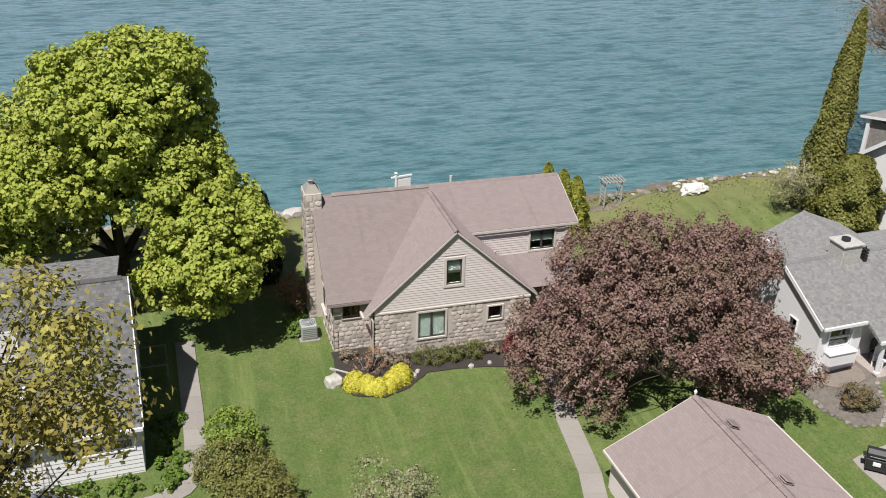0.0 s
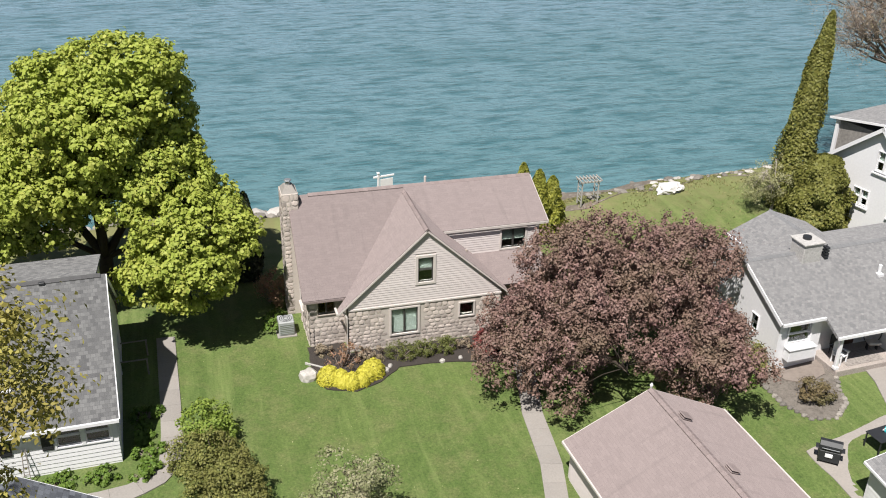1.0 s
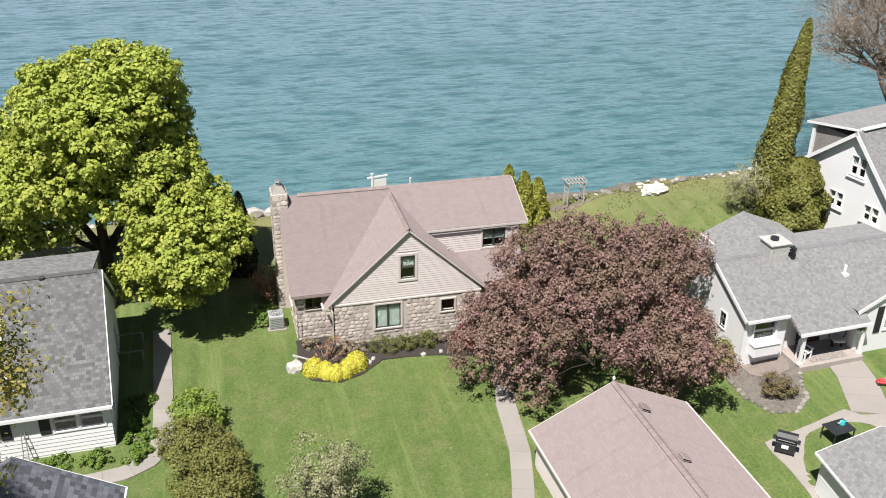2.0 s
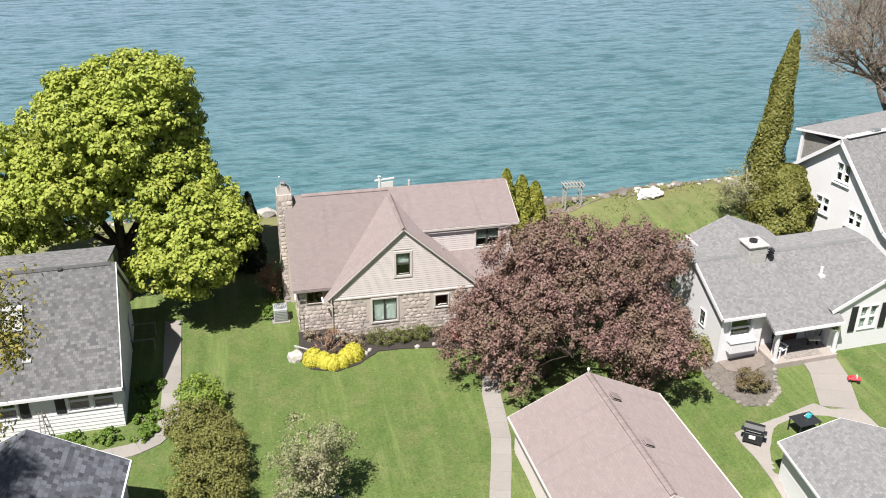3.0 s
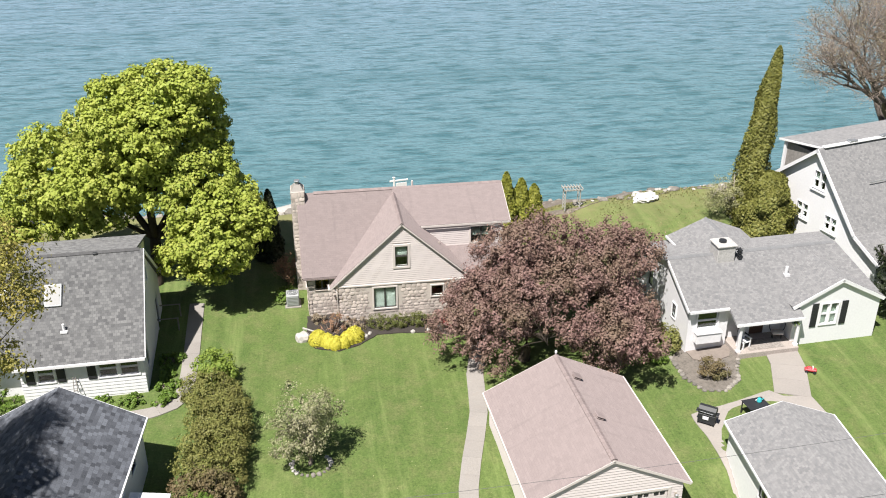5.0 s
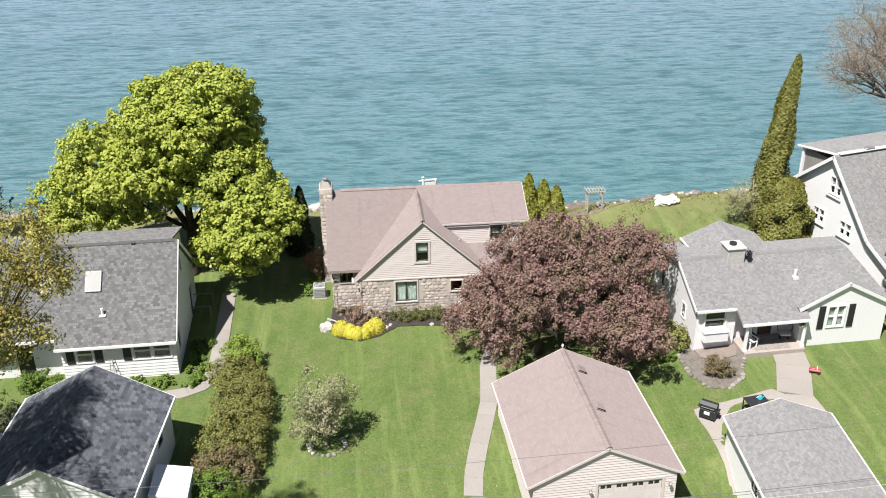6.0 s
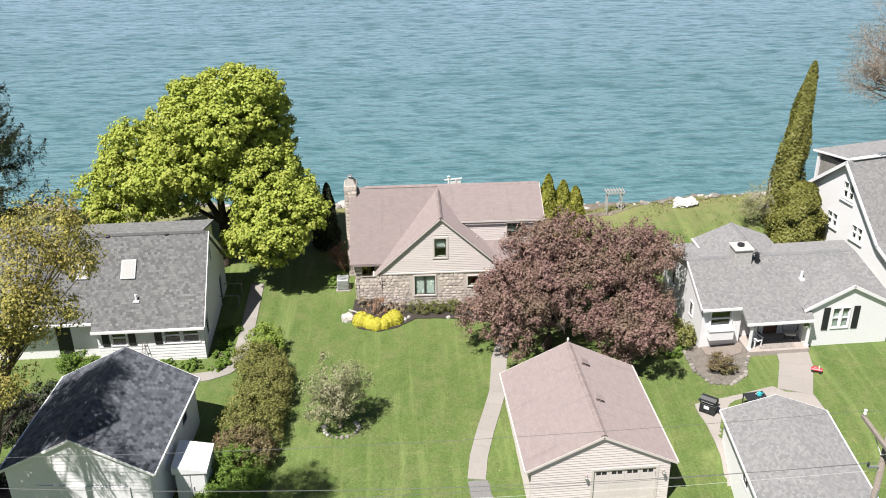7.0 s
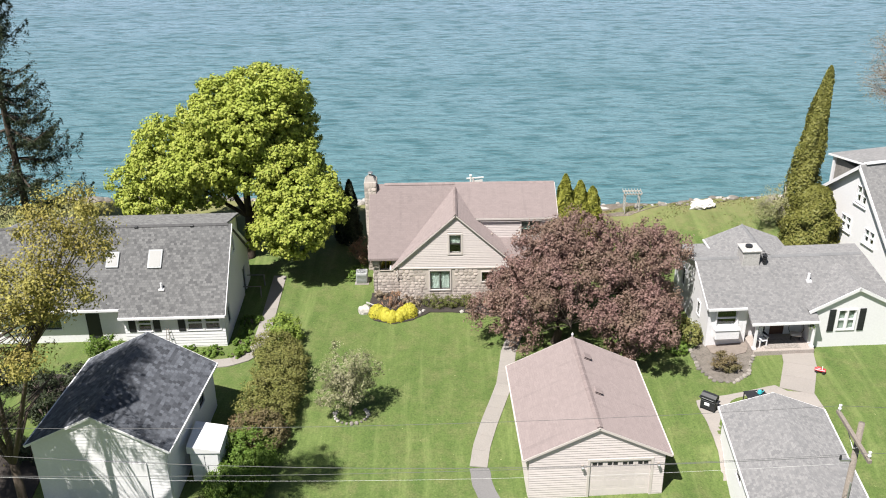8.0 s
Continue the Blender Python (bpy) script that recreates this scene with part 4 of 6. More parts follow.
# ---------------------------------------------------------------- grey-roofed white house
def cape_house():
    c = thing("white_cape_house", "white clapboard house with steep grey shingle roof", "house", turned(-16.88, -4.58, 1.5, 0.05, 0.15) @ pose(-14.75, -6.4, 0))
    W = 6.3
    front = [(-W, -0.3), (0, -0.3), (0, 2.4), (-W, 2.4)]
    wins = [(-5.45, 1.25, -4.6, 2.22), (-2.35, 1.25, -1.4, 2.22), (-1.25, 1.25, -0.3, 2.22)]
    part("front_wall", pierced(front, wins, 0.2), M_WHITE, c)
    lap_siding(c, front, [(a - .08, b - .08, d + .08, e + .08) for a, b, d, e in wins], 0.2, Matrix(), M_WHITE, False)
    end = [(0.2, -0.3), (9.1, -0.3), (9.1, 2.4), (4.65, 6.1), (0.2, 2.4)]
    me_ = pose(0, 0, 0, 0, 0, 90)
    ew = [(0.9, 1.0, 1.6, 2.2), (4.6, 4.3, 5.1, 5.2), (6.6, -0.1, 7.5, 2.0)]
    part("end_wall", pierced(end, ew, 0.2), M_WHITE, c).matrix_local = me_
    lap_siding(c, end, [(a - .06, b - .06, d + .06, e + .06) for a, b, d, e in ew], 0.2, me_, M_WHITE, False)
    part("rear_wall", boxed((-15, 9.1, -0.3), (0, 9.3, 2.4)), M_WHITE, c)
    wing = [(-15, -0.3), (-W, -0.3), (-W, 2.4), (-15, 2.4)]
    ww = [(-9.0, 0.0, -8.1, 2.1), (-11.6, 1.0, -10.6, 2.1)]
    part("wing_wall", pierced(wing, ww, 0.2), M_WHITE, c).matrix_local = pose(0, 0.9, 0)
    part("return_wall", boxed((-W, 0.2, -0.3), (-W + 0.2, 0.9, 2.4)), M_WHITE, c)
    for a, b, d, e in wins:
        window(c, pose((a + d) / 2, 0, b), d - a, e - b, 2, "h", 0.08, M_WHITE, M_WHITE, sill=False)
    for x in (-5.8, -4.25, -2.7):
        sh = part("shutter", boxed((x - 0.22, -0.07, 1.2), (x + 0.22, -0.036, 2.28), 0.008), M_BLACK, c, "black louvred shutter")
        for k in range(11):
            part("slat", boxed((x - 0.17, -0.085, 1.27 + k * 0.085), (x + 0.17, -0.071, 1.33 + k * 0.085)), M_BLACK, sh)
    window(c, me_ @ pose(1.25, 0, 1.0), 0.7, 1.2, 2, "h", 0.06, M_WHITE, M_SASH, sill=False)
    window(c, me_ @ pose(4.85, 0, 4.3), 0.5, 0.9, 2, "h", 0.06, M_WHITE, M_SASH, sill=False)
    d = part("door", boxed((6.6, 0.03, -0.1), (7.5, 0.09, 2.0), 0.01), M_SASH, c, "dark side door with white frame")
    d.matrix_local = me_
    part("door_knob", boxed((7.35, -0.02, 0.9), (7.42, 0.03, 0.97), 0.02), M_METAL, d)
    bm = bmesh.new()
    for lo, hi in (((6.5, -0.05, -0.1), (6.6, 0.12, 2.1)), ((7.5, -0.05, -0.1), (7.6, 0.12, 2.1)), ((6.6, -0.05, 2.0), (7.5, 0.12, 2.1))):
        box(bm, lo, hi)
    part("door_frame", bm, M_WHITE, c).matrix_local = me_
    window(c, pose(-11.1, 0.9, 1.0), 1.0, 1.1, 2, "h", 0.08, M_WHITE, M_SASH, sill=False)
    part("door", boxed((-9.0, 0.95, 0.0), (-8.1, 1.0, 2.1)), M_BLACK, c, "black front door")
    G = M_ROOF_GREY
    slab("roof", [(-W - 0.2, -0.35, 2.42), (0.15, -0.35, 2.42), (0.15, 4.65, 6.42), (-W - 0.2, 4.65, 6.42)], 0.14, G, c, "weathered grey shingles")
    slab("roof", [(-15.2, 0.1, 2.78), (-W - 0.204, 0.1, 2.78), (-W - 0.204, 4.65, 6.42), (-15.2, 4.65, 6.42)], 0.14, G, c)
    slab("roof", [(0.15, 9.65, 2.42), (-15.2, 9.65, 2.42), (-15.2, 4.65, 6.42), (0.15, 4.65, 6.42)], 0.14, G, c)
    slab("roof", [(-0.25, 9.0, 5.25), (-14.6, 9.0, 5.25), (-14.6, 4.66, 6.425), (-0.25, 4.66, 6.425)], 0.12, G, c, "low-pitched rear dormer roof")
    part("dormer_wall", boxed((-14.4, 8.5, 2.6), (-0.4, 8.7, 5.2)), M_WHITE, c)
    part("dormer_end", pierced([(4.9, 6.1), (8.7, 2.9), (8.7, 5.15), (4.9, 6.2)], [], 0.15), M_WHITE, c).matrix_local = pose(-0.4, 0, 0, 0, 0, 90)
    rail("gutter", (-W - 0.2, -0.4, 2.43), (0.15, -0.4, 2.43), 0.1, 0.14, M_WHITE, c)
    rail("gutter", (-15.2, 0.05, 2.8), (-W - 0.2, 0.05, 2.8), 0.1, 0.14, M_WHITE, c)
    rail("rake_board", (0.17, -0.35, 2.41), (0.17, 4.65, 6.41), 0.04, 0.2, M_WHITE, c)
    rail("rake_board", (0.17, 9.65, 2.41), (0.17, 4.65, 6.41), 0.04, 0.2, M_WHITE, c)
    ridge_caps(c, (-15.0, 4.65, 6.45), (0.1, 4.65, 6.45), M_SHADOWCAP)
    s = math.degrees(math.atan2(4.0, 5.0))
    for x, y, w, hh in ((-4.55, 2.75, 0.9, 1.3), (-7.25, 2.75, 0.8, 1.1)):
        z = 2.42 + (y + 0.35) * 0.8
        k = part("skylight", boxed((-w / 2, -hh / 2, 0), (w / 2, hh / 2, 0.12), 0.02), M_ACGREY, c, "pale framed skylight with a drawn blind")
        k.matrix_local = pose(x, y, z, s, 0, 0)
        part("pane", boxed((-w / 2 + 0.09, -hh / 2 + 0.09, 0.121), (w / 2 - 0.09, hh / 2 - 0.09, 0.13)), M_BLIND, k)
    bm = bmesh.new()
    tube(bm, [(0, 0, -0.1), (0, 0, 0.4)], [0.07, 0.07], 8)
    box(bm, (-0.18, -0.18, -0.08), (0.18, 0.18, 0.0))
    part("vent_pipe", bm, M_WHITE, c).matrix_local = pose(-3.95, 1.15, 3.62)
    for x in (-6.0, -2.4):
        part("ridge_vent", boxed((x - 0.12, 4.45, 6.3), (x + 0.12, 4.6, 6.44), 0.02), M_BLACK, c)
    st = part("stoop", boxed((0.05, 6.2, -0.3), (1.3, 8.0, -0.02), 0.02), M_WOODGREY, c, "weathered wooden stoop")
    part("step", boxed((1.3, 6.5, -0.3), (1.7, 7.8, -0.16), 0.02), M_WOODGREY, st)
    for y in (6.25, 7.95):
        part("post", boxed((1.2, y - 0.04, -0.05), (1.28, y + 0.04, 0.85), 0.01), M_WOODGREY, st)
        part("handrail", boxed((0.05, y - 0.03, 0.82), (1.3, y + 0.03, 0.88), 0.01), M_WOODGREY, st)
    bm = bmesh.new()
    for k in (-0.12, 0.12):
        tube(bm, [(-3.6 + k, -0.6, -0.1), (-3.6 + k * 0.6, -0.12, 1.5)], [0.02, 0.02], 5)
    for k in range(5):
        box(bm, (-3.7, -0.55 + k * 0.1, 0.15 + k * 0.3), (-3.5, -0.52 + k * 0.1, 0.18 + k * 0.3))
    part("trellis", bm, M_WOODGREY, c, "leaning wooden trellis")
    return c


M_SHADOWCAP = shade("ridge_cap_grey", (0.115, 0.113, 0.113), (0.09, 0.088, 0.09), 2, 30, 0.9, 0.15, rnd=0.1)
M_BLIND = shade("skylight_blind", (0.3, 0.295, 0.285), (0.27, 0.265, 0.255), 2, 10, 0.6, 0.0)
CAPE = cape_house()

# ---------------------------------------------------------------- slate-roofed white garage and small shed
SLATE, S_FRONT, _ = gable_shed("white_garage", "white clapboard garage with dark slate-blue shingle roof", "garage", -21.3, -14.45, -20.0, -12.7, 2.48, 4.42, -1.5, M_ROOF_SLATE, M_WHITE, 0.3,
                               holes_right=[(1.2, 1.3, 2.0, 2.1)])
window(SLATE, pose(-14.45, -16.35, 0, 0, 0, 90) @ pose(1.6, 0, 1.3), 0.8, 0.8, 2, "h", 0.07, M_WHITE, M_SASH, sill=False)
sectional_door(SLATE, S_FRONT @ pose(0.2, -0.09, -0.85), 4.4, 2.5, False)
SLATE.matrix_world = turned(-16.0, -16.35, -4.8, 0.19, 0.03, 0.35)


def storage_shed():
    s = thing("storage_shed", "small white resin storage shed with lid roof", "shed", pose(-13.2, -17.6, ground_z(-13, -17.5)))
    part("body", boxed((-0.75, -1.0, 0), (0.75, 1.0, 1.85), 0.02), M_WHITE, s)
    bm = bmesh.new()
    prism(bm, [(-0.85, 1.86), (0.85, 1.86), (0.85, 1.98), (-0.85, 2.3)], -1.1, 1.1)
    bmesh.ops.recalc_face_normals(bm, faces=bm.faces)
    part("lid", bm, M_WHITE, s)
    for x in (-0.36, 0.36):
        d = part("door", boxed((x - 0.34, -1.04, 0.06), (x + 0.34, -1.002, 1.8), 0.01), M_WHITE, s)
        part("handle", boxed((x * 0.3 - 0.02, -1.08, 0.85), (x * 0.3 + 0.02, -1.04, 1.05), 0.008), M_METAL, d)


storage_shed()


# ---------------------------------------------------------------- white cottage
COT = turned(19.84, -5.64, 3.0, -0.35, -0.4, 0.3) @ pose(15.4, -6.6, 0.22)


def white_cottage():
    c = thing("white_cottage", "white cottage with pale grey roof, porch and black shutters", "house", COT)
    G = M_ROOF_LIGHT
    fw = (0.9, 1.1, 2.15, 2.15)
    part("front_wall", pierced([(0.35, -0.8), (2.6, -0.8), (2.6, 2.4), (0.35, 2.4)], [fw], 0.2), M_WHITE, c)
    back = pose(0, 0.4, 0)
    pd, pw = (4.5, 0.0, 5.4, 2.0), (2.95, 0.0, 3.75, 1.95)
    part("porch_wall", pierced([(2.8, -0.4), (6.7, -0.4), (6.7, 2.6), (2.8, 2.6)], [pd], 0.2), M_WHITE, c).matrix_local = back
    part("porch_return", boxed((2.6, 0.0, -0.8), (2.8, 0.4, 2.4)), M_WHITE, c)
    gw = [(8.1, 0.95, 9.3, 2.3)]
    gable = [(6.5, -0.8), (11.9, -0.8), (11.9, 2.35), (9.15, 3.75), (6.5, 2.4)]
    mg = pose(0, -0.75, 0)
    part("gable_wall", pierced(gable, gw, 0.2), M_WHITE, c).matrix_local = mg
    left = [(-7.4, -0.8), (-0.2, -0.8), (-0.2, 2.4), (-3.1, 4.0), (-7.4, 2.85)]
    ml = pose(0.35, 0, 0, 0, 0, -90)
    part("rear_wall", boxed((0.55, 7.2, -0.5), (3.3, 7.4, 2.85)), M_WHITE, c)
    part("rear_return", boxed((3.1, 5.8, -0.5), (3.3, 7.2, 2.9)), M_WHITE, c)
    lws = [(-2.1, 0.9, -1.6, 1.8), (-5.6, 1.2, -5.0, 2.4)]
    part("end_wall", pierced(left, lws, 0.2), M_WHITE, c).matrix_local = ml
    part("rear_wall", boxed((3.3, 5.6, -0.5), (11.9, 5.8, 3.2)), M_WHITE, c)
    part("right_wall", boxed((11.7, -0.55, -0.5), (11.9, 5.6, 2.3)), M_WHITE, c)
    part("gable_return", boxed((6.5, -0.55, -0.5), (6.7, 0.4, 2.4)), M_WHITE, c)
    # roof
    slab("roof", [(0.2, -0.3, 2.5), (2.6, -0.3, 2.5), (2.6, 3.1, 4.2), (0.2, 3.1, 4.2)], 0.14, G, c, "pale grey shingles")
    slab("roof", [(2.6, -1.35, 1.975), (6.75, -1.35, 1.975), (6.75, 3.1, 4.2), (2.6, 3.1, 4.2)], 0.14, G, c)
    slab("roof", [(6.75, -0.3, 2.5), (12.1, -0.3, 2.5), (11.0, 3.1, 4.2), (6.75, 3.1, 4.2)], 0.12, G, c)
    slab("roof", [(11.9, 6.0, 3.42), (3.3, 6.0, 3.42), (3.3, 3.1, 4.2), (11.0, 3.1, 4.2)], 0.14, G, c)
    slab("roof", [(3.3, 7.65, 2.98), (0.2, 7.65, 2.98), (0.2, 3.1, 4.2), (3.3, 3.1, 4.2)], 0.14, G, c)
    slab("roof", [(12.1, -0.3, 2.5), (12.1, 6.0, 2.8), (11.0, 3.1, 4.2)], 0.12, G, c)
    slab("roof", [(6.2, 0.6, 2.42), (6.2, -0.88, 2.42), (9.15, -0.88, 3.95), (9.15, 2.7, 3.95)], 0.13, G, c)
    slab("roof", [(12.1, -0.88, 2.42), (12.1, 0.6, 2.42), (9.15, 2.7, 3.95), (9.15, -0.88, 3.95)], 0.13, G, c)
    for a, b in (((6.2, -0.9, 2.4), (9.15, -0.9, 3.93)), ((12.1, -0.9, 2.4), (9.15, -0.9, 3.93)), ((0.17, -0.3, 2.48), (0.17, 3.1, 4.18)), ((0.17, 7.65, 2.96), (0.17, 3.1, 4.18))):
        rail("rake_board", a, b, 0.05, 0.2, M_WHITE, c)
    rail("gutter", (0.2, -0.35, 2.5), (2.6, -0.35, 2.5), 0.1, 0.14, M_WHITE, c)
    rail("gutter", (2.6, -1.4, 1.98), (6.75, -1.4, 1.98), 0.1, 0.14, M_WHITE, c)
    ridge_caps(c, (0, 3.1, 4.23), (11.0, 3.1, 4.23), M_PALECAP)
    # rear wing with its ridge towards the lake
    part("rear_room", boxed((2.5, 5.81, -0.8), (6.8, 7.2, 3.36)), M_WHITE, c)
    wing_gable = [(-2.13, 3.36), (2.17, 3.36), (0, 4.24)]
    part("rear_gable", pierced(wing_gable, [], 0.2), M_WHITE, c).matrix_local = pose(4.65, 7.2, 0, 0, 0, 180)
    slab("roof", [(2.1, 7.45, 3.4), (2.1, 3.2, 3.4), (4.63, 3.2, 4.42), (4.63, 7.45, 4.42)], 0.12, G, c)
    slab("roof", [(7.16, 3.2, 3.4), (7.16, 7.45, 3.4), (4.63, 7.45, 4.42), (4.63, 3.2, 4.42)], 0.12, G, c)
    ridge_caps(c, (4.63, 3.3, 4.45), (4.63, 7.4, 4.45), M_PALECAP)
    rail("gutter", (2.08, 7.45, 3.41), (2.08, 4.2, 3.41), 0.08, 0.12, M_WHITE, c)
    window(c, pose(2.5, 6.5, 0, 0, 0, -90) @ pose(0, 0, 2.2), 0.9, 0.9, 2, "h", 0.06, M_WHITE, M_SASH, sill=False)
    # chimney
    ch = part("chimney", boxed((3.0, 2.45, 3.0), (4.1, 3.5, 4.85), 0.03), M_PALEBRICK, c, "broad whitewashed chimney")
    part("chimney_cap", boxed((2.93, 2.38, 4.85), (4.17, 3.57, 4.96), 0.03), M_PALEBRICK, ch)
    bm = bmesh.new()
    tube(bm, [(3.5, 3.0, 4.96), (3.5, 3.0, 5.1)], [0.22, 0.22], 12)
    part("flue", bm, M_BLACK, ch, "black round flue")
    part("antenna", tube(bmesh.new(), [(4.45, 2.6, 3.8), (4.45, 2.6, 4.7)], [0.03, 0.03], 5), M_BLACK, c)
    bm = bmesh.new()
    for k in range(4):
        box(bm, (4.36, 2.45, 4.0 + k * 0.16), (4.56, 2.75, 4.09 + k * 0.16))
    part("meter_box", bm, M_BLACK, c)
    bm = bmesh.new()
    tube(bm, [(6.9, 1.35, 3.2), (6.9, 1.35, 3.8)], [0.09, 0.09], 8)
    box(bm, (6.75, 1.15, 3.2), (7.05, 1.5, 3.36))
    part("vent_pipe", bm, M_WHITE, c)
    # windows
    bay = window(c, pose(1.525, 0, 1.1), 1.25, 1.05, 2, "h", 0.1, M_WHITE, M_WHITE, sill=False)
    bm = bmesh.new()
    box(bm, (-0.75, -0.45, -0.75), (0.75, -0.04, -0.12), 0.02)
    box(bm, (-0.8, -0.5, -0.12), (0.8, -0.06, -0.06), 0.01)
    part("window_box", bm, M_WHITE, bay, "white bay box below the window")
    # sheet added behind the glass so the panes look grey, not black
    for x in (8.41, 8.99):
        window(c, mg @ pose(x, 0, 0.95), 0.46, 1.35, 2, "h", 0.06, M_WHITE, M_WHITE, sill=False, drape=M_PANE_BACK)
    for x in (7.76, 9.64):
        sh = part("shutter", boxed((x - 0.2, -0.05, 0.85), (x + 0.2, -0.01, 2.4), 0.008), M_BLACK, c, "tall black shutter")
        sh.matrix_local = mg
        for k in range(14):
            part("slat", boxed((x - 0.15, -0.065, 0.92 + k * 0.1), (x + 0.15, -0.051, 0.99 + k * 0.1)), M_BLACK, sh)
    for a_, b_ in ((-1.85, 0.9), (-5.3, 1.2)):
        window(c, ml @ pose(a_, 0, b_), 0.5 if b_ < 1 else 0.6, 0.9 if b_ < 1 else 1.2, 2, "h", 0.05, M_WHITE, M_SASH, sill=False)
    # porch
    part("porch_slab", boxed((2.9, -1.45, -0.45), (6.7, 0.9, 0.06), 0.03), M_PAVER, c, "pale stone porch floor")
    for x in (2.98, 6.55):
        po_ = part("porch_post", boxed((x - 0.08, -1.3, 0.06), (x + 0.08, -1.14, 1.74), 0.015), M_WHITE, c)
        part("post_base", boxed((x - 0.12, -1.34, 0.06), (x + 0.12, -1.1, 0.2), 0.01), M_WHITE, po_)
    part("porch_beam", boxed((2.9, -1.3, 1.74), (6.65, -1.12, 1.86)), M_WHITE, c)
    d = part("door", boxed((4.5, 0.43, 0.06), (5.4, 0.49, 2.0), 0.01), M_DOORBROWN, c, "brown front door with glass")
    part("pane", boxed((4.7, 0.415, 0.9), (5.2, 0.429, 1.8)), M_GLASS, d)
    return c


M_PALECAP = shade("ridge_cap_pale", (0.24, 0.24, 0.245), (0.20, 0.20, 0.205), 2, 30, 0.9, 0.15, rnd=0.08)
M_PALEBRICK = shade("whitewashed_brick", (0.55, 0.53, 0.51), (0.46, 0.44, 0.42), 1.5, 12, 0.9, 0.4)
M_PAVER = shade("pale_paver", (0.46, 0.40, 0.36), (0.36, 0.31, 0.28), 2.5, 16, 0.9, 0.3, rnd=0.08)
M_DOORBROWN = shade("brown_door", (0.09, 0.045, 0.03), (0.12, 0.06, 0.04), 2, 14, 0.5, 0.1)
COTTAGE = white_cottage()

# pale-roofed garage beside it
PALEG, P_FRONT, _ = gable_shed("pale_garage", "white garage with pale grey shingle roof", "garage", 14.35, 19.35, -25.2, -16.6, 1.95, 2.95, -1.6, M_ROOF_LIGHT, M_WHITE, 0.28,
                               holes_left=[(-0.6, 0.7, 0.3, 1.5)])
PALEG.matrix_world = turned(16.85, -16.32, -3.5, -0.08, 0.55, -0.3)
window(PALEG, pose(14.35, -20.9, 0, 0, 0, -90) @ pose(-0.15, 0, 0.7), 0.9, 0.8, 2, "v", 0.06, M_WHITE, M_SASH, sill=False)


# ---------------------------------------------------------------- tall white house by the shore
def tall_house():
    t = thing("tall_white_house", "tall white gabled house with grey roof", "house", pose(27.9, 2.8, 1.54, 0, 0, 14))
    ml = pose(0, 0, 0, 0, 0, -90)
    gable = [(-3.6, -1.9), (6.2, -1.9), (6.2, 1.3), (4.2, 2.25), (0, 6.5), (-3.6, 3.6)]
    wins = [(-0.14, 3.95, 0.32, 5.1), (0.44, 3.95, 0.9, 5.1), (-1.21, 1.55, -0.77, 2.5), (-0.66, 1.55, -0.22, 2.5), (1.4, 1.55, 1.84, 2.5), (1.95, 1.55, 2.39, 2.5)]
    part("gable_wall", pierced(gable, wins, 0.2), M_WHITE, t).matrix_local = ml
    # half-height sheet added behind each pane to lighten the dark glass
    for a, b, c, d in wins:
        window(t, ml @ pose((a + c) / 2, 0, b), c - a, d - b, 2, "h", 0.06, M_WHITE, M_WHITE, sill=False, drape=M_PANE_BACK, drop=0.55)
    for a, b in ((0.38, 3.8), (-0.72, 1.44), (1.9, 1.44)):
        part("sill", boxed((a - 0.68, -0.12, b - 0.07), (a + 0.68, -0.036, b + 0.02), 0.01), M_WHITE, t).matrix_local = ml
    part("front_wall", boxed((0.2, -6.2, -1.2), (14, -6.0, 1.3)), M_WHITE, t)
    part("rear_wall", boxed((0.2, 3.4, -1.2), (14, 3.6, 6.0)), M_WHITE, t)
    part("far_wall", boxed((13.8, -6.0, -1.2), (14, 3.4, 3.6)), M_WHITE, t)
    G = M_ROOF_LIGHT
    slab("roof", [(-0.3, -4.3, 2.3), (14.2, -4.3, 2.3), (14.2, 0, 6.66), (-0.3, 0, 6.66)], 0.16, G, t, "pale grey shingles")
    slab("roof", [(-0.3, -6.6, 1.25), (14.2, -6.6, 1.25), (14.2, -4.3, 2.3), (-0.3, -4.3, 2.3)], 0.16, G, t)
    slab("roof", [(14.2, 3.8, 3.6), (-0.3, 3.8, 3.6), (-0.3, 0, 6.66), (14.2, 0, 6.66)], 0.16, G, t)
    rail("rake_board", (-0.33, -4.3, 2.3), (-0.33, 0, 6.66), 0.06, 0.22, M_WHITE, t)
    rail("rake_board", (-0.33, -6.6, 1.25), (-0.33, -4.3, 2.3), 0.06, 0.22, M_WHITE, t)
    rail("rake_board", (-0.33, 3.8, 3.6), (-0.33, 0, 6.66), 0.06, 0.22, M_WHITE, t)
    # flat-roofed rear part with a weathered side
    part("rear_wing", boxed((0.35, 0.5, 3.4), (13.9, 3.39, 5.95)), M_WEATHERED, t, "stained grey shingle-clad rear dormer")
    slab("roof", [(14.2, 4.0, 6.05), (0.1, 4.0, 6.05), (0.1, 0.02, 6.7), (14.2, 0.02, 6.7)], 0.1, G, t)
    rail("rake_board", (0.07, 4.0, 6.05), (0.07, 0.02, 6.7), 0.05, 0.13, M_WHITE, t)
    rail("ridge_board", (0.1, 0.0, 6.75), (14.2, 0.0, 6.75), 0.35, 0.05, M_WHITE, t)
    for x in (2.2, 5.0, 7.8):
        part("ridge_vent", boxed((x, -0.15, 6.78), (x + 0.7, 0.2, 6.88), 0.03), M_METAL, t)
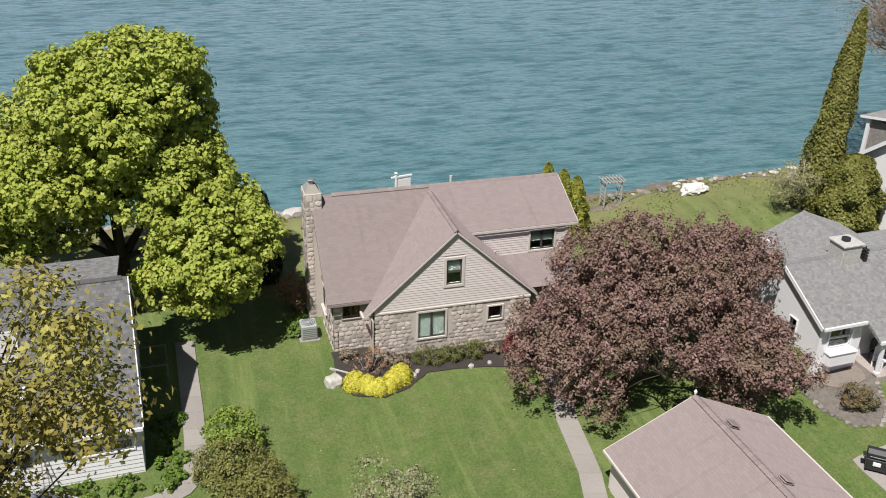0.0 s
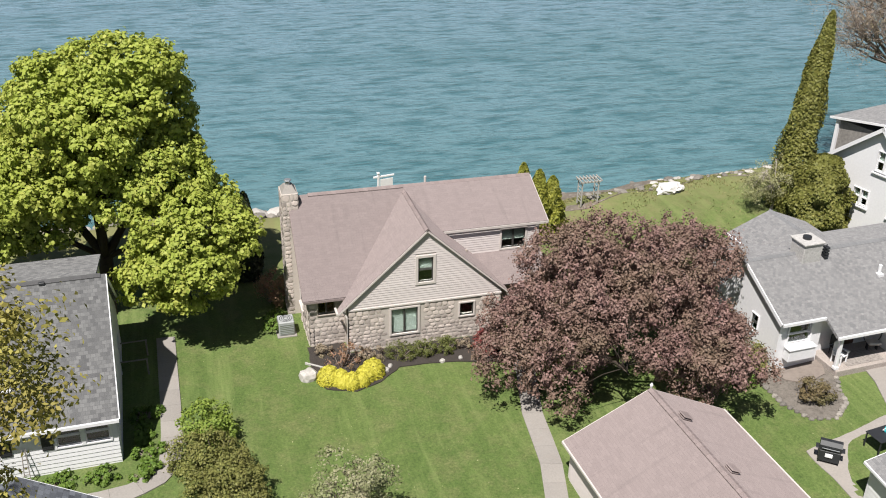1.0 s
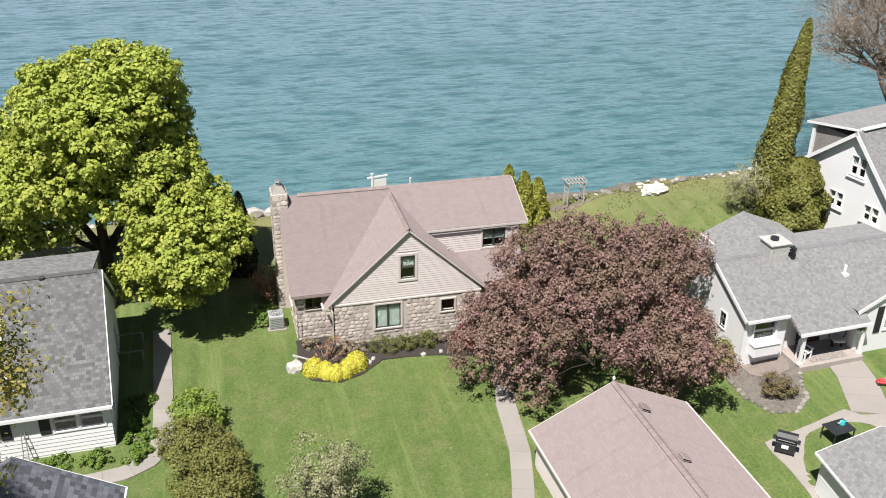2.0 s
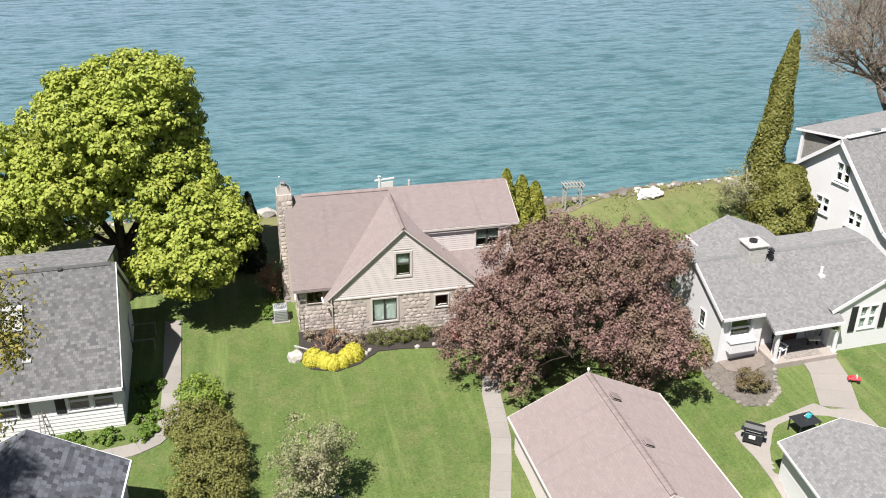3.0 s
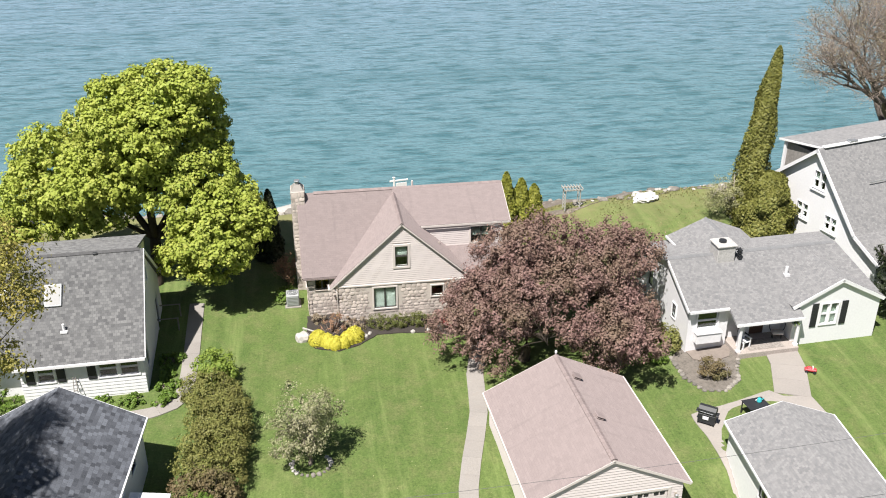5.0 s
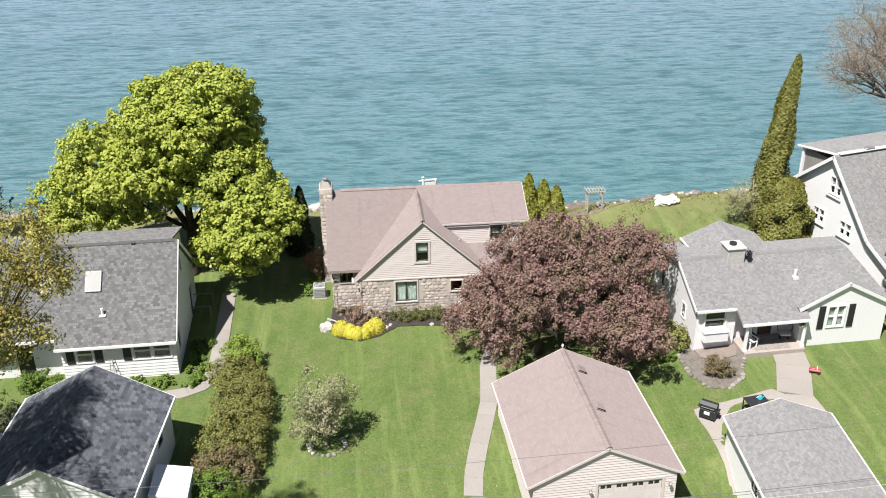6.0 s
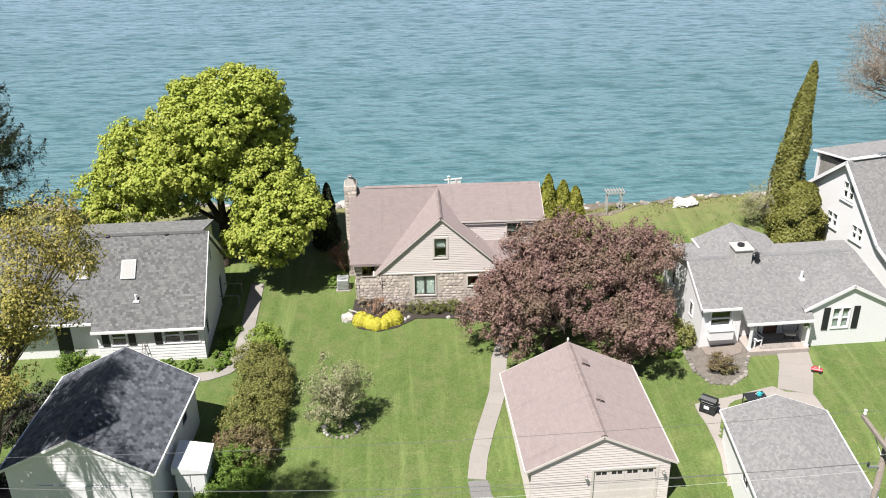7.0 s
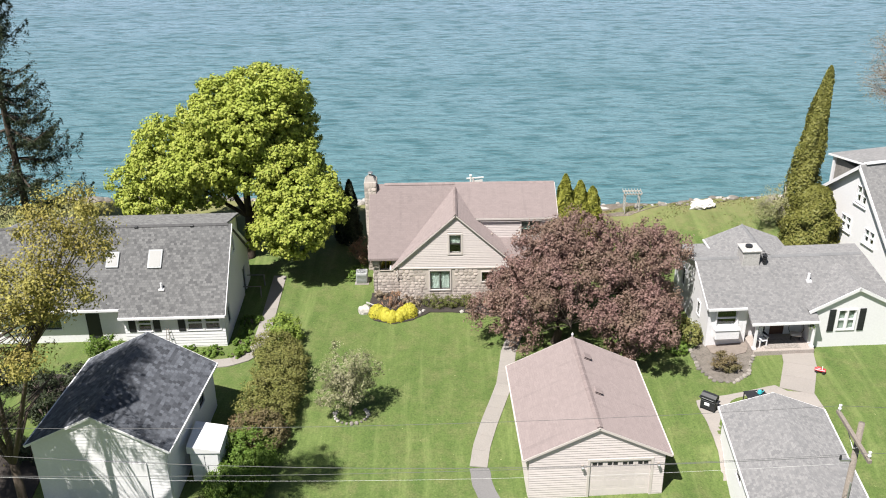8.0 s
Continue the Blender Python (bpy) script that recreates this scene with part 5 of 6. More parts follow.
    part("snow_rail", tube(bmesh.new(), [(2.4, -2.2, 4.7), (4.4, -2.2, 4.7)], [0.03, 0.03], 5), M_METAL, t)
    return t


M_WEATHERED = shade("weathered_grey_cladding", (0.20, 0.185, 0.17), (0.34, 0.315, 0.29), 0.7, 7, 0.9, 0.4)
tall_house()


# ---------------------------------------------------------------- trees
def broadleaf(name, label, base, lobes, leaf_mat, n_puffs, puff_r, per_puff, size, forks, r0, trunk_top, bark=None, inner=0.2, category="tree", kids=90, slim=0.55, flat=0.8):
    bark = bark or M_BARK
    bx, by = base
    root = thing(name, label, category, pose(bx, by, ground_z(bx, by)))
    lobes = [((x - bx, y - by, z - ground_z(bx, by)), r) for (x, y, z), r in lobes]
    pts, nrm, cen = puff_cloud(lobes, n_puffs, puff_r, per_puff, inner, flat)
    keep = pts[:, 2] > 0.15
    leaves("crown", pts[keep], nrm[keep], size, leaf_mat, root, slim=slim)
    bm = bmesh.new()
    tt = Vector(trunk_top)
    tube(bm, [(0, 0, -0.15), (0.02, 0.02, 0.15), tt * 0.5 + Vector((0.08, 0, 0)), tt], [r0 * 1.5, r0 * 1.08, r0 * 0.9, r0 * 0.8], 10)
    part("trunk", bm, bark, root, "", True)
    ends = [tuple(c) for c in cen[:: max(1, len(cen) // kids)]]
    limbs("limb", tt - Vector((0, 0, 0.1)), [(Vector(e), r0 * k) for e, k in forks], ends, bark, root)
    return root


MAPLE = [((-15.2, 8, 9.5), (4.6, 4.6, 3.9)), ((-13.5, 6.8, 8.6), (3.1, 3.6, 4.2)), ((-19.0, 8, 7.8), (4.1, 4.2, 2.5)), ((-11.2, 3.8, 4.5), (2.4, 2.4, 2.9)),
         ((-22.2, 8, 5.8), (2.0, 2.6, 1.6)), ((-15.5, 6.8, 8.2), (4.6, 3.4, 1.8)), ((-9.9, 4.8, 4.8), (1.4, 1.7, 1.9)), ((-13.5, 7.5, 12.4), (2.1, 2.3, 1.5)), ((-16.8, 8, 11.6), (1.9, 2.2, 1.3)), ((-12.0, 4.0, 3.0), (1.3, 1.4, 1.3)), ((-12.3, 5.4, 6.8), (2.0, 2.2, 2.0)), ((-10.8, 5.4, 6.2), (1.2, 1.4, 1.3)), ((-20.6, 7.4, 5.9), (2.8, 2.6, 1.6)), ((-18.6, 7.2, 5.6), (2.6, 2.4, 1.1)), ((-22.6, 7.2, 4.6), (1.8, 2.0, 1.2))]
broadleaf("maple_tree", "large maple with fresh yellow-green spring leaves", (-15.6, 6.4), masses(MAPLE, 230, 0.85, 1.6, 3, -0.8),
          L_MAPLE, 4200, 0.34, 46, 0.115, [((-3.5, 1.5, 7.5), .6), ((0.5, 1.5, 9), .7), ((3.3, 0.5, 6.5), .6), ((-6, 1.5, 5), .4), ((4.2, -2, 4.4), .4), ((1, -1, 7), .5)], 0.42, (0.3, 0.3, 3.2), inner=0.1, kids=200, slim=0.75)

# crown of the plum tree: a dome of uneven masses that hang lower at the rim
PLUM = masses([((5.6, -5.4, 3.5), (3.1, 2.8, 2.0)), ((9.2, -4.2, 4.3), (3.4, 3.2, 2.3)), ((7.6, -3.0, 4.9), (3.4, 2.6, 1.9)), ((10.7, -9.3, 2.9), (1.7, 1.5, 1.3)), ((9.3, -9.4, 3.5), (1.3, 1.2, 1.0)), ((11.8, -3.4, 4.5), (1.4, 1.8, 1.4)), ((13.0, -2.7, 4.9), (1.3, 1.6, 1.0)), ((12.0, -7.8, 2.9), (1.1, 1.4, 1.2)), ((8.0, -3.4, 5.9), (2.6, 2.2, 1.2)), ((12.8, -3.4, 5.2), (1.5, 1.6, 0.9))], 74, 0.6, 1.15, 8, -0.35)
pr = random.Random(4)
for k in range(48):
    a = 2 * math.pi * (k + pr.uniform(-0.3, 0.3)) / 48 * 3
    f = (0.45, 0.8, 1.0)[k % 3]
    x, y = 7.55 + 5.6 * f * math.cos(a), -5.1 + 4.1 * f * math.sin(a)
    z = 5.9 - 3.9 * f ** 1.7 + pr.uniform(-0.5, 0.5) + 0.09 * (y + 5)
    r = pr.uniform(0.7, 1.25)
    if (x < 3.2 and y > -4) or (y < -7.2 and 4.6 < x < 7.8):
        continue
    PLUM.append(((x, y, max(z, 1.3)), (r * 1.15, r * 1.1, r * pr.uniform(0.75, 1.05))))
PLUM += [((8.6, -8.4, 2.9), (1.2, 1.1, 0.9)), ((9.9, -8.8, 2.2), (1.2, 1.0, 0.9)), ((7.4, -7.9, 3.4), (1.0, 0.8, 0.7)), ((3.6, -7.0, 2.0), (1.1, 0.9, 0.8))]
broadleaf("plum_tree", "spreading purple-leaf tree beside the garage", (6.3, -5.9), PLUM,
          L_PLUM, 2300, 0.28, 56, 0.075, [((-2.5, 1, 3.6), .5), ((3, 2, 4.3), .55), ((1, 2.6, 4.8), .5), ((4.5, -2.5, 2.8), .4), ((-3.4, -0.5, 2.4), .3), ((5, 1, 3.2), .35), ((0.5, -3, 2.8), .35)], 0.28, (0.1, 0, 1.6), inner=0.2, kids=240, flat=1.2)

BUDDING = [((-24.0, -23, 12.0), (4.4, 4.0, 6.0)), ((-15.0, -25.9, 16.2), (1.2, 1.2, 2.3)), ((-14.2, -25.5, 17.2), (0.9, 0.9, 1.8)), ((-13.8, -25.2, 15.4), (0.8, 0.9, 1.6)), ((-24.0, -22, 17.5), (3.6, 3.2, 2.6)), ((-24.2, -21.5, 8.5), (2.4, 2.6, 3.0)), ((-18.6, -27.2, 14.6), (3.2, 2.4, 3.5)), ((-20.4, -28.3, 9.0), (2.2, 1.6, 2.8))]
broadleaf("budding_tree", "tall tree with sparse yellow-green spring leaves", (-20.5, -23.5), masses(BUDDING, 115, 0.6, 1.2, 5, -0.9),
          L_BUD, 2500, 0.44, 54, 0.062, [((-3, 0, 14), .6), ((4.6, -1.9, 15.5), .5), ((0, 1, 16), .6), ((2, 2, 9), .4), ((-4, 1, 9), .4)], 0.25, (0.2, 0, 5.5), inner=0.35, kids=420)


def magnolia():
    broadleaf("magnolia_tree", "small pale-budding ornamental tree in a stone ring", (-6.2, -13.3),
              [((-6.4, -13.2, 2.5), (1.6, 1.5, 1.7)), ((-5.6, -12.9, 1.9), (1.2, 1.3, 1.2)), ((-6.9, -13.4, 1.6), (1.2, 1.2, 1.0))],
              L_MAG, 240, 0.26, 36, 0.06, [((-0.6, 0, 2.6), .5), ((0.6, 0.2, 2.4), .5), ((0, -0.5, 2.2), .45), ((0.2, 0.6, 2.9), .4), ((-0.9, 0.4, 1.8), .4)], 0.09, (0.02, 0, 0.4), M_TWIG, 0.5, kids=120)


magnolia()


def cone_conifer(name, label, base, height, radius, leaf_mat, n, size, lean=(0, 0), power=0.75, category="cedar", tops=1, group=""):
    """A columnar evergreen: upright sprays in vertical clumps round a hidden stem."""
    x, y = base
    root = thing(name, label, category, pose(x, y, ground_z(x, y)), group)
    f = RNG.uniform(0, 1, n) ** 0.85
    a = RNG.uniform(0, 2 * np.pi, n)
    lump = 1 + 0.16 * np.sin(a * 5 + f * 9) + 0.12 * np.sin(a * 3 - f * 17)
    rad = radius * np.minimum(1, (1 - f) ** power * 1.05) * np.minimum(1, 0.75 + f * 3) * lump * RNG.uniform(0.72, 1.06, n)
    bend = f ** 1.3
    pts = np.stack([rad * np.cos(a) + lean[0] * bend, rad * np.sin(a) + lean[1] * bend, f * height], 1)
    nrm = np.stack([np.cos(a), np.sin(a), np.full(n, 0.35)], 1) + RNG.normal(size=(n, 3)) * 0.5
    leaves("foliage", pts, nrm, size, leaf_mat, root, slim=0.6)
    bm = bmesh.new()
    tube(bm, [(0, 0, -0.1), (lean[0] * 0.3, lean[1] * 0.3, height * 0.4), (lean[0] * 0.9, lean[1] * 0.9, height * 0.93)], [0.16, 0.1, 0.02], 7)
    part("trunk", bm, M_BARK, root)
    return root


cone_conifer("tall_cedar", "tall narrow green-brown cedar leaning slightly", (25.6, 7.5), 12.3, 1.2, L_THUJA, 30000, 0.1, (1.05, 0.4), 0.55)
cone_conifer("cedar", "broad rounded green cedar", (25.7, 4.6), 5.1, 1.95, L_THUJA, 30000, 0.095, (0, 0), 0.34)
cone_conifer("cedar", "low golden-green cedar behind the house", (8.5, 9.5), 5.3, 1.0, L_GOLD, 11000, 0.12, (0, 0), 0.6)
cone_conifer("cedar", "low golden-green cedar behind the house", (9.7, 9.9), 4.6, 1.05, L_GOLD, 11000, 0.12, (0, 0), 0.6)
cone_conifer("cedar", "low golden-green cedar behind the house", (10.7, 10.1), 4.0, 0.95, L_GOLD, 9000, 0.1, (0, 0), 0.55)
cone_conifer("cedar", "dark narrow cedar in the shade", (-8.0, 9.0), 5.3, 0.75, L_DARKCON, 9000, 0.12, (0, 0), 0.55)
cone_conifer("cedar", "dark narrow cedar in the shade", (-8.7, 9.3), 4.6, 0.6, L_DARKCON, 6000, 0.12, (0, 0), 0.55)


def spruce(name, label, base, height, radius, tiers, material, seed, whorl=7, fall=0.28, needle=0.15):
    rng = np.random.default_rng(seed)
    x, y = base
    root = thing(name, label, "spruce", pose(x, y, ground_z(x, y)))
    bm = bmesh.new()
    tube(bm, [(0, 0, -0.1), (0, 0, height * 0.5), (0, 0, height)], [0.35, 0.2, 0.03], 8)
    part("trunk", bm, M_BARK, root)
    P, N = [], []
    bb = bmesh.new()
    for k in range(tiers):
        f = (k + 0.5) / tiers
        z = height * (0.12 + 0.87 * f)
        for j in range(whorl):
            a = rng.uniform(0, 2 * np.pi)
            ln = radius * (1 - f) ** 0.8 * rng.uniform(0.7, 1.15) + 0.2
            m = int(60 + 90 * ln)
            s = rng.uniform(0.08, 1, m)
            droop = -0.16 * ln * np.sin(s * 3.1) + 0.18 * ln * s ** 3
            hang = rng.exponential(fall, m) * (0.4 + s) * (0.5 + 0.5 * np.sin(s * ln * 7.0 + a))
            wid = rng.normal(0, 0.07 * ln + 0.05, m) * (1 - s * 0.6)
            px = np.cos(a) * s * ln - np.sin(a) * wid
            py = np.sin(a) * s * ln + np.cos(a) * wid
            P.append(np.stack([px, py, z + droop - hang], 1))
            N.append(np.stack([np.cos(a) * np.ones(m), np.sin(a) * np.ones(m), 0.3 * np.ones(m)], 1) + rng.normal(size=(m, 3)) * 0.6)
            tube(bb, [(0, 0, z), (np.cos(a) * ln * 0.5, np.sin(a) * ln * 0.5, z - 0.16 * ln), (np.cos(a) * ln, np.sin(a) * ln, z + 0.16 * ln)], [0.05, 0.035, 0.01], 4)
    tagged(part("branch", bb, M_BARK, root), kind="stuff")
    leaves("needles", np.concatenate(P), np.concatenate(N), needle, material, root, slim=0.3)


spruce("spruce", "tall dark spruce with drooping branches", (-33.0, 9.2), 25.5, 5.4, 19, L_DARKCON, 5, 5, 0.75, 0.13)
spruce("spruce", "dark spruce beside the tall white house", (31.0, -5.5), 10.5, 3.2, 18, L_DARKCON, 6)


def bare_tree(name, label, base, height, spread, seed, tint=None):
    """A wide tree of forking limbs and fine twigs, with a haze of small buds."""
    rng = random.Random(seed)
    x, y = base
    root = thing(name, label, "tree", pose(x, y, ground_z(x, y)))
    bm, fine, tips = bmesh.new(), bmesh.new(), []

    def grow(p, d, ln, r, depth):
        mid = p + d * ln * 0.5 + Vector((rng.uniform(-1, 1), rng.uniform(-1, 1), 0)) * ln * 0.05
        q = p + d * ln + Vector((0, 0, -0.02 * ln))
        tube(bm if depth > 2 else fine, [p, mid, q], [r, r * 0.85, r * 0.68], 7 if depth > 3 else 4 if depth > 1 else 3)
        if depth == 0:
            tips.append(q)
            return
        for _ in range(3 if depth < 4 else 4):
            e = (d + Vector((rng.uniform(-1, 1), rng.uniform(-1, 1), rng.uniform(-0.35, 0.6))) * spread).normalized()
            grow(p.lerp(q, rng.uniform(0.55, 1.0)), e, ln * rng.uniform(0.6, 0.8), r * 0.55, depth - 1)

    grow(Vector((0, 0, -0.1)), Vector((0.05, 0, 1)), height * 0.22, height * 0.017, 7)
    part("trunk", bm, M_GREYBARK, root)
    tagged(part("twig", fine, M_TWIG, root), kind="stuff")
    t = np.array([tuple(v) for v in tips])
    t = np.repeat(t, 5, 0) + RNG.normal(size=(len(t) * 5, 3)) * 0.3
    leaves("bud", t, RNG.normal(size=t.shape), 0.055, tint or L_RUST, root)


bare_tree("willow_tree", "wide leafless tree with reddish-brown twigs", (42.0, 17.0), 28, 0.95, 11, L_PALEBUD)


# ---------------------------------------------------------------- shrubs and beds
def bed(name, label, outline, material, lift=0.05, category="flower bed"):
    """A flat patch with an uneven edge, laid on the ground, with a skirt down into it."""
    bm = bmesh.new()
    n = len(outline)
    ring = []
    for i in range(n):
        a, b = outline[i], outline[(i + 1) % n]
        m = max(3, int(math.dist(a, b) / 0.35))
        for k in range(m):
            f = k / m
            x, y = a[0] + (b[0] - a[0]) * f, a[1] + (b[1] - a[1]) * f
            ring.append((x + 0.07 * noise.noise((x * 1.7, y * 1.7, 1)), y + 0.07 * noise.noise((x * 1.7, y * 1.7, 5))))
    top = [bm.verts.new((x, y, ground_z(x, y) + lift)) for x, y in ring]
    low = [bm.verts.new((x, y, ground_z(x, y) - 0.08)) for x, y in ring]
    f = bm.faces.new(top)
    for i in range(len(ring)):
        bm.faces.new((top[i], low[i], low[(i + 1) % len(ring)], top[(i + 1) % len(ring)]))
    bmesh.ops.triangulate(bm, faces=[f])
    bmesh.ops.recalc_face_normals(bm, faces=bm.faces)
    return tagged(link_bm(name, bm, material), label, category, kind="structure")


bed("planting_bed", "dark mulch bed along the stone wall", [(-5.9, 0.9), (-6.0, -1.2), (-5.6, -2.9), (-4.2, -3.4), (-2.9, -2.9), (-1.8, -1.9), (0.5, -2.0), (3.5, -2.8), (4.4, -1.2), (4.4, -0.1), (-3.9, -0.1), (-4.1, 0.9)], M_MULCH)
def clipped_mound(name, label, spots, r, material, n, size, group):
    """A tight, rounded shrub: small leaves over close shells."""
    x, y, _ = spots[0]
    root = thing(name, label, "shrub", Matrix.Translation((x, y, ground_z(x, y))), group)
    P, N = [], []
    for sx, sy, k in spots:
        d = sphere_dirs(n)
        d[:, 2] = np.abs(d[:, 2]) * 1.1 - 0.1
        P.append(np.array([sx - x, sy - y, 0.1]) + d * np.array([r * k, r * k, r * k * 1.25]) * (RNG.uniform(0.86, 1.0, n) + 0.05 * np.sin(d[:, 0] * 9) * np.sin(d[:, 1] * 8 + d[:, 2] * 5))[:, None])
        N.append(d + RNG.normal(size=(n, 3)) * 0.3)
    leaves("foliage", np.concatenate(P), np.concatenate(N), size, material, root, slim=0.7)
    bm = bmesh.new()
    for sx, sy, k in spots:
        tube(bm, [(sx - x, sy - y, -0.05), (sx - x, sy - y, r * 0.9)], [0.05, 0.02], 5)
    part("stems", bm, M_TWIG, root)


for spots, r in (([(-5.35, -2.25, 1), (-4.85, -2.5, 0.85)], 0.6), ([(-4.35, -2.85, 1), (-4.75, -2.75, 0.8), (-3.9, -2.8, 0.9)], 0.5), ([(-3.2, -2.2, 1), (-3.6, -2.45, 0.85)], 0.62)):
    clipped_mound("golden_shrub", "bright golden-yellow clipped shrub", spots, r, L_YELLOW, 3000, 0.042, "golden shrubs")
shrub("red_shrub", "bare reddish-brown twiggy shrub by the wall", [(-4.6, -1.2, 0.5), (-4.2, -0.9, 0.55)], 0.75, None, 900, L_RUST, size=0.05)
shrub("boxwood", "rounded green boxwood by the wall", [(-1.75, -1.05, 0.4), (-1.15, -1.1, 0.38)], 0.52, None, 2600, L_BOX, size=0.035, group="boxwoods")
shrub("boxwood", "rounded green boxwood by the wall", [(-0.35, -1.1, 0.4)], 0.52, None, 2200, L_BOX, size=0.035, group="boxwoods")
shrub("boxwood", "rounded green boxwood by the wall", [(0.75, -1.1, 0.4)], 0.52, None, 2200, L_BOX, size=0.035, group="boxwoods")
for x, y, r in ((-2.7, -0.9, 0.42), (1.7, -1.0, 0.4), (2.4, -1.5, 0.36), (-5.2, 0.1, 0.4), (-3.3, -0.7, 0.4)):
    shrub("perennial", "pale dry perennial clump by the stone wall", [(x, y, 0.28)], r, None, 700, L_PALEBUD, size=0.05, group="perennials", category="plant")
shrub("maroon_shrub", "dark red barberry shrub", [(2.9, -1.6, 0.6), (3.3, -1.3, 0.6)], 0.75, None, 2600, L_MAROON, size=0.06)
shrub("side_shrub", "pale brown bush at the house side", [(-6.9, 6.0, 1.1), (-7.0, 5.4, 0.9)], 0.85, None, 2000, L_RUST, size=0.06)

for k, (x, y, h) in enumerate(((-10.3, -7.6, 1.1), (-9.9, -9.0, 1.3), (-9.7, -10.6, 1.5), (-9.8, -12.2, 1.4), (-10.0, -13.8, 1.4), (-10.2, -15.4, 1.3), (-10.4, -17.0, 1.2), (-10.6, -18.6, 1.1), (-10.8, -20.0, 1.0))):
    x -= 0.75
    shrub("hedge_bush", "loose olive-green hedge bush", [(x, y, h * 0.75), (x - 0.8, y + 0.4, h * 0.6), (x + 0.5, y - 0.4, h * 0.6)], 1.15, None, 9000, L_HEDGE if k < 5 else L_BROWN if k == 5 else L_GREEN, size=0.058, fine=0.2, group="hedge bushes", category="hedge")
shrub("lawn_shrub", "light green leafy shrub at the lawn edge", [(-11.2, -5.2, 0.9), (-10.9, -5.9, 0.7)], 0.95, None, 3600, L_FRESH, size=0.08)
broadleaf("lilac_tree", "small multi-stemmed tree with pale bark by the shore", (24.7, 7.5), [((24.3, 7.5, 3.6), (1.6, 1.5, 1.2)), ((23.6, 7.4, 3.0), (1.1, 1.2, 0.9)), ((25.0, 7.6, 3.0), (1.1, 1.1, 0.9))],
          L_LILAC, 130, 0.32, 60, 0.045, [((-0.9, 0, 2.8), .6), ((0.9, 0, 2.6), .6), ((0.1, 0.5, 3.2), .6), ((-0.3, -0.6, 2.2), .5)], 0.1, (0, 0, 0.5), M_PALEBARK, 0.4)


# dark sheet over the lawn, stands in for the deep tree shade here
bed("planting_bed", "dark mulch bed standing in for deep shade under the tall trees", [(-40, -22), (-22.2, -20.5), (-21.9, -12.4), (-20.6, -9.6), (-24.5, -9.3), (-40, -9.3)], M_MULCH, 0.05)
# bushes added at guessed spots, near-black leaves deepen the tree shade
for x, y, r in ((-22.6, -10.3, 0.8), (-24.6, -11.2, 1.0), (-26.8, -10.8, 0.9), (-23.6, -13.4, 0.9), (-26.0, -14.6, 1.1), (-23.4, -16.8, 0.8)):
    shrub("shade_bush", "dark bush added to deepen the shade under the trees", [(x, y, 0.6), (x - 0.5, y + 0.4, 0.5)], r, None, 2600, L_DARKCON, size=0.07, group="shade bushes")


# ---------------------------------------------------------------- paths, drive and patio
def slab_path(name, label, line, width, material, step=1.2):
    """A walk of single concrete slabs with open joints, following the ground."""
    root = thing(name, label, "path", kind="structure")
    pts = [Vector((x, y, 0)) for x, y in line]
    dist = [0.0]
    for a, b in zip(pts, pts[1:]):
        dist.append(dist[-1] + (b - a).length)

    def at(s):
        for k in range(len(pts) - 1):
            if s <= dist[k + 1] or k == len(pts) - 2:
                f = (s - dist[k]) / (dist[k + 1] - dist[k])
                p = pts[k].lerp(pts[k + 1], f)
                a = pts[min(k + 2, len(pts) - 1)] - pts[max(k, 0)]
                b = pts[k + 1] - pts[max(k - 1, 0)]
                d = b.normalized().lerp(a.normalized(), f).normalized()
                return p, Vector((-d.y, d.x, 0))
    n = max(1, round(dist[-1] / step))
    for k in range(n):
        bm = bmesh.new()
        rows = []
        for j in range(4):
            s = dist[-1] * (k + (0.004 + 0.992 * j / 3)) / n
            p, side = at(s)
            rows.append([bm.verts.new((*(p + side * w).xy, ground_z(*(p + side * w).xy) + h))
                         for w, h in ((-width / 2, -0.1), (-width / 2, 0.05), (-width / 6, 0.056), (width / 6, 0.056), (width / 2, 0.05), (width / 2, -0.1))])
        for a, b in zip(rows, rows[1:]):
            for i in range(5):
                bm.faces.new((a[i], a[i + 1], b[i + 1], b[i]))
        bm.faces.new(rows[0])
        bm.faces.new(rows[-1][::-1])
        bmesh.ops.recalc_face_normals(bm, faces=bm.faces)
        part("slab", bm, material, root)
    return root


slab_path("garden_path", "narrow worn concrete path beside the garage", [(4.6, -1.2), (4.0, -4.0), (3.2, -7.0), (2.95, -9.0), (2.75, -10.5), (2.2, -12.5), (1.65, -14.3), (1.2, -16.0), (0.98, -17.5)], 0.95, M_CONCRETE)
slab_path("side_path", "narrow concrete path along the white house", [(-12.75, 3.2), (-12.7, 0), (-12.65, -2.5), (-12.65, -5.0), (-12.75, -6.6), (-13.2, -7.6), (-14.2, -8.2), (-15.6, -8.4), (-17.5, -8.4), (-21, -8.4)], 0.9, M_CONCRETE)
slab_path("front_walk", "broad pale concrete walk to the porch", [(20.9, -8.15), (20.6, -9.6), (19.95, -11.2), (19.5, -12.3)], 1.9, M_PAVEMENT, 1.5)
bed("pavement", "pale concrete patio beside the garage", [(13.6, -12.7), (16.3, -12.25), (18.4, -11.7), (19.0, -12.3), (20.4, -12.5), (20.6, -14.5), (20.0, -16.2), (14.6, -16.3), (14.5, -18.2), (13.85, -18.2), (13.95, -16.6)], M_PAVEMENT, 0.04)
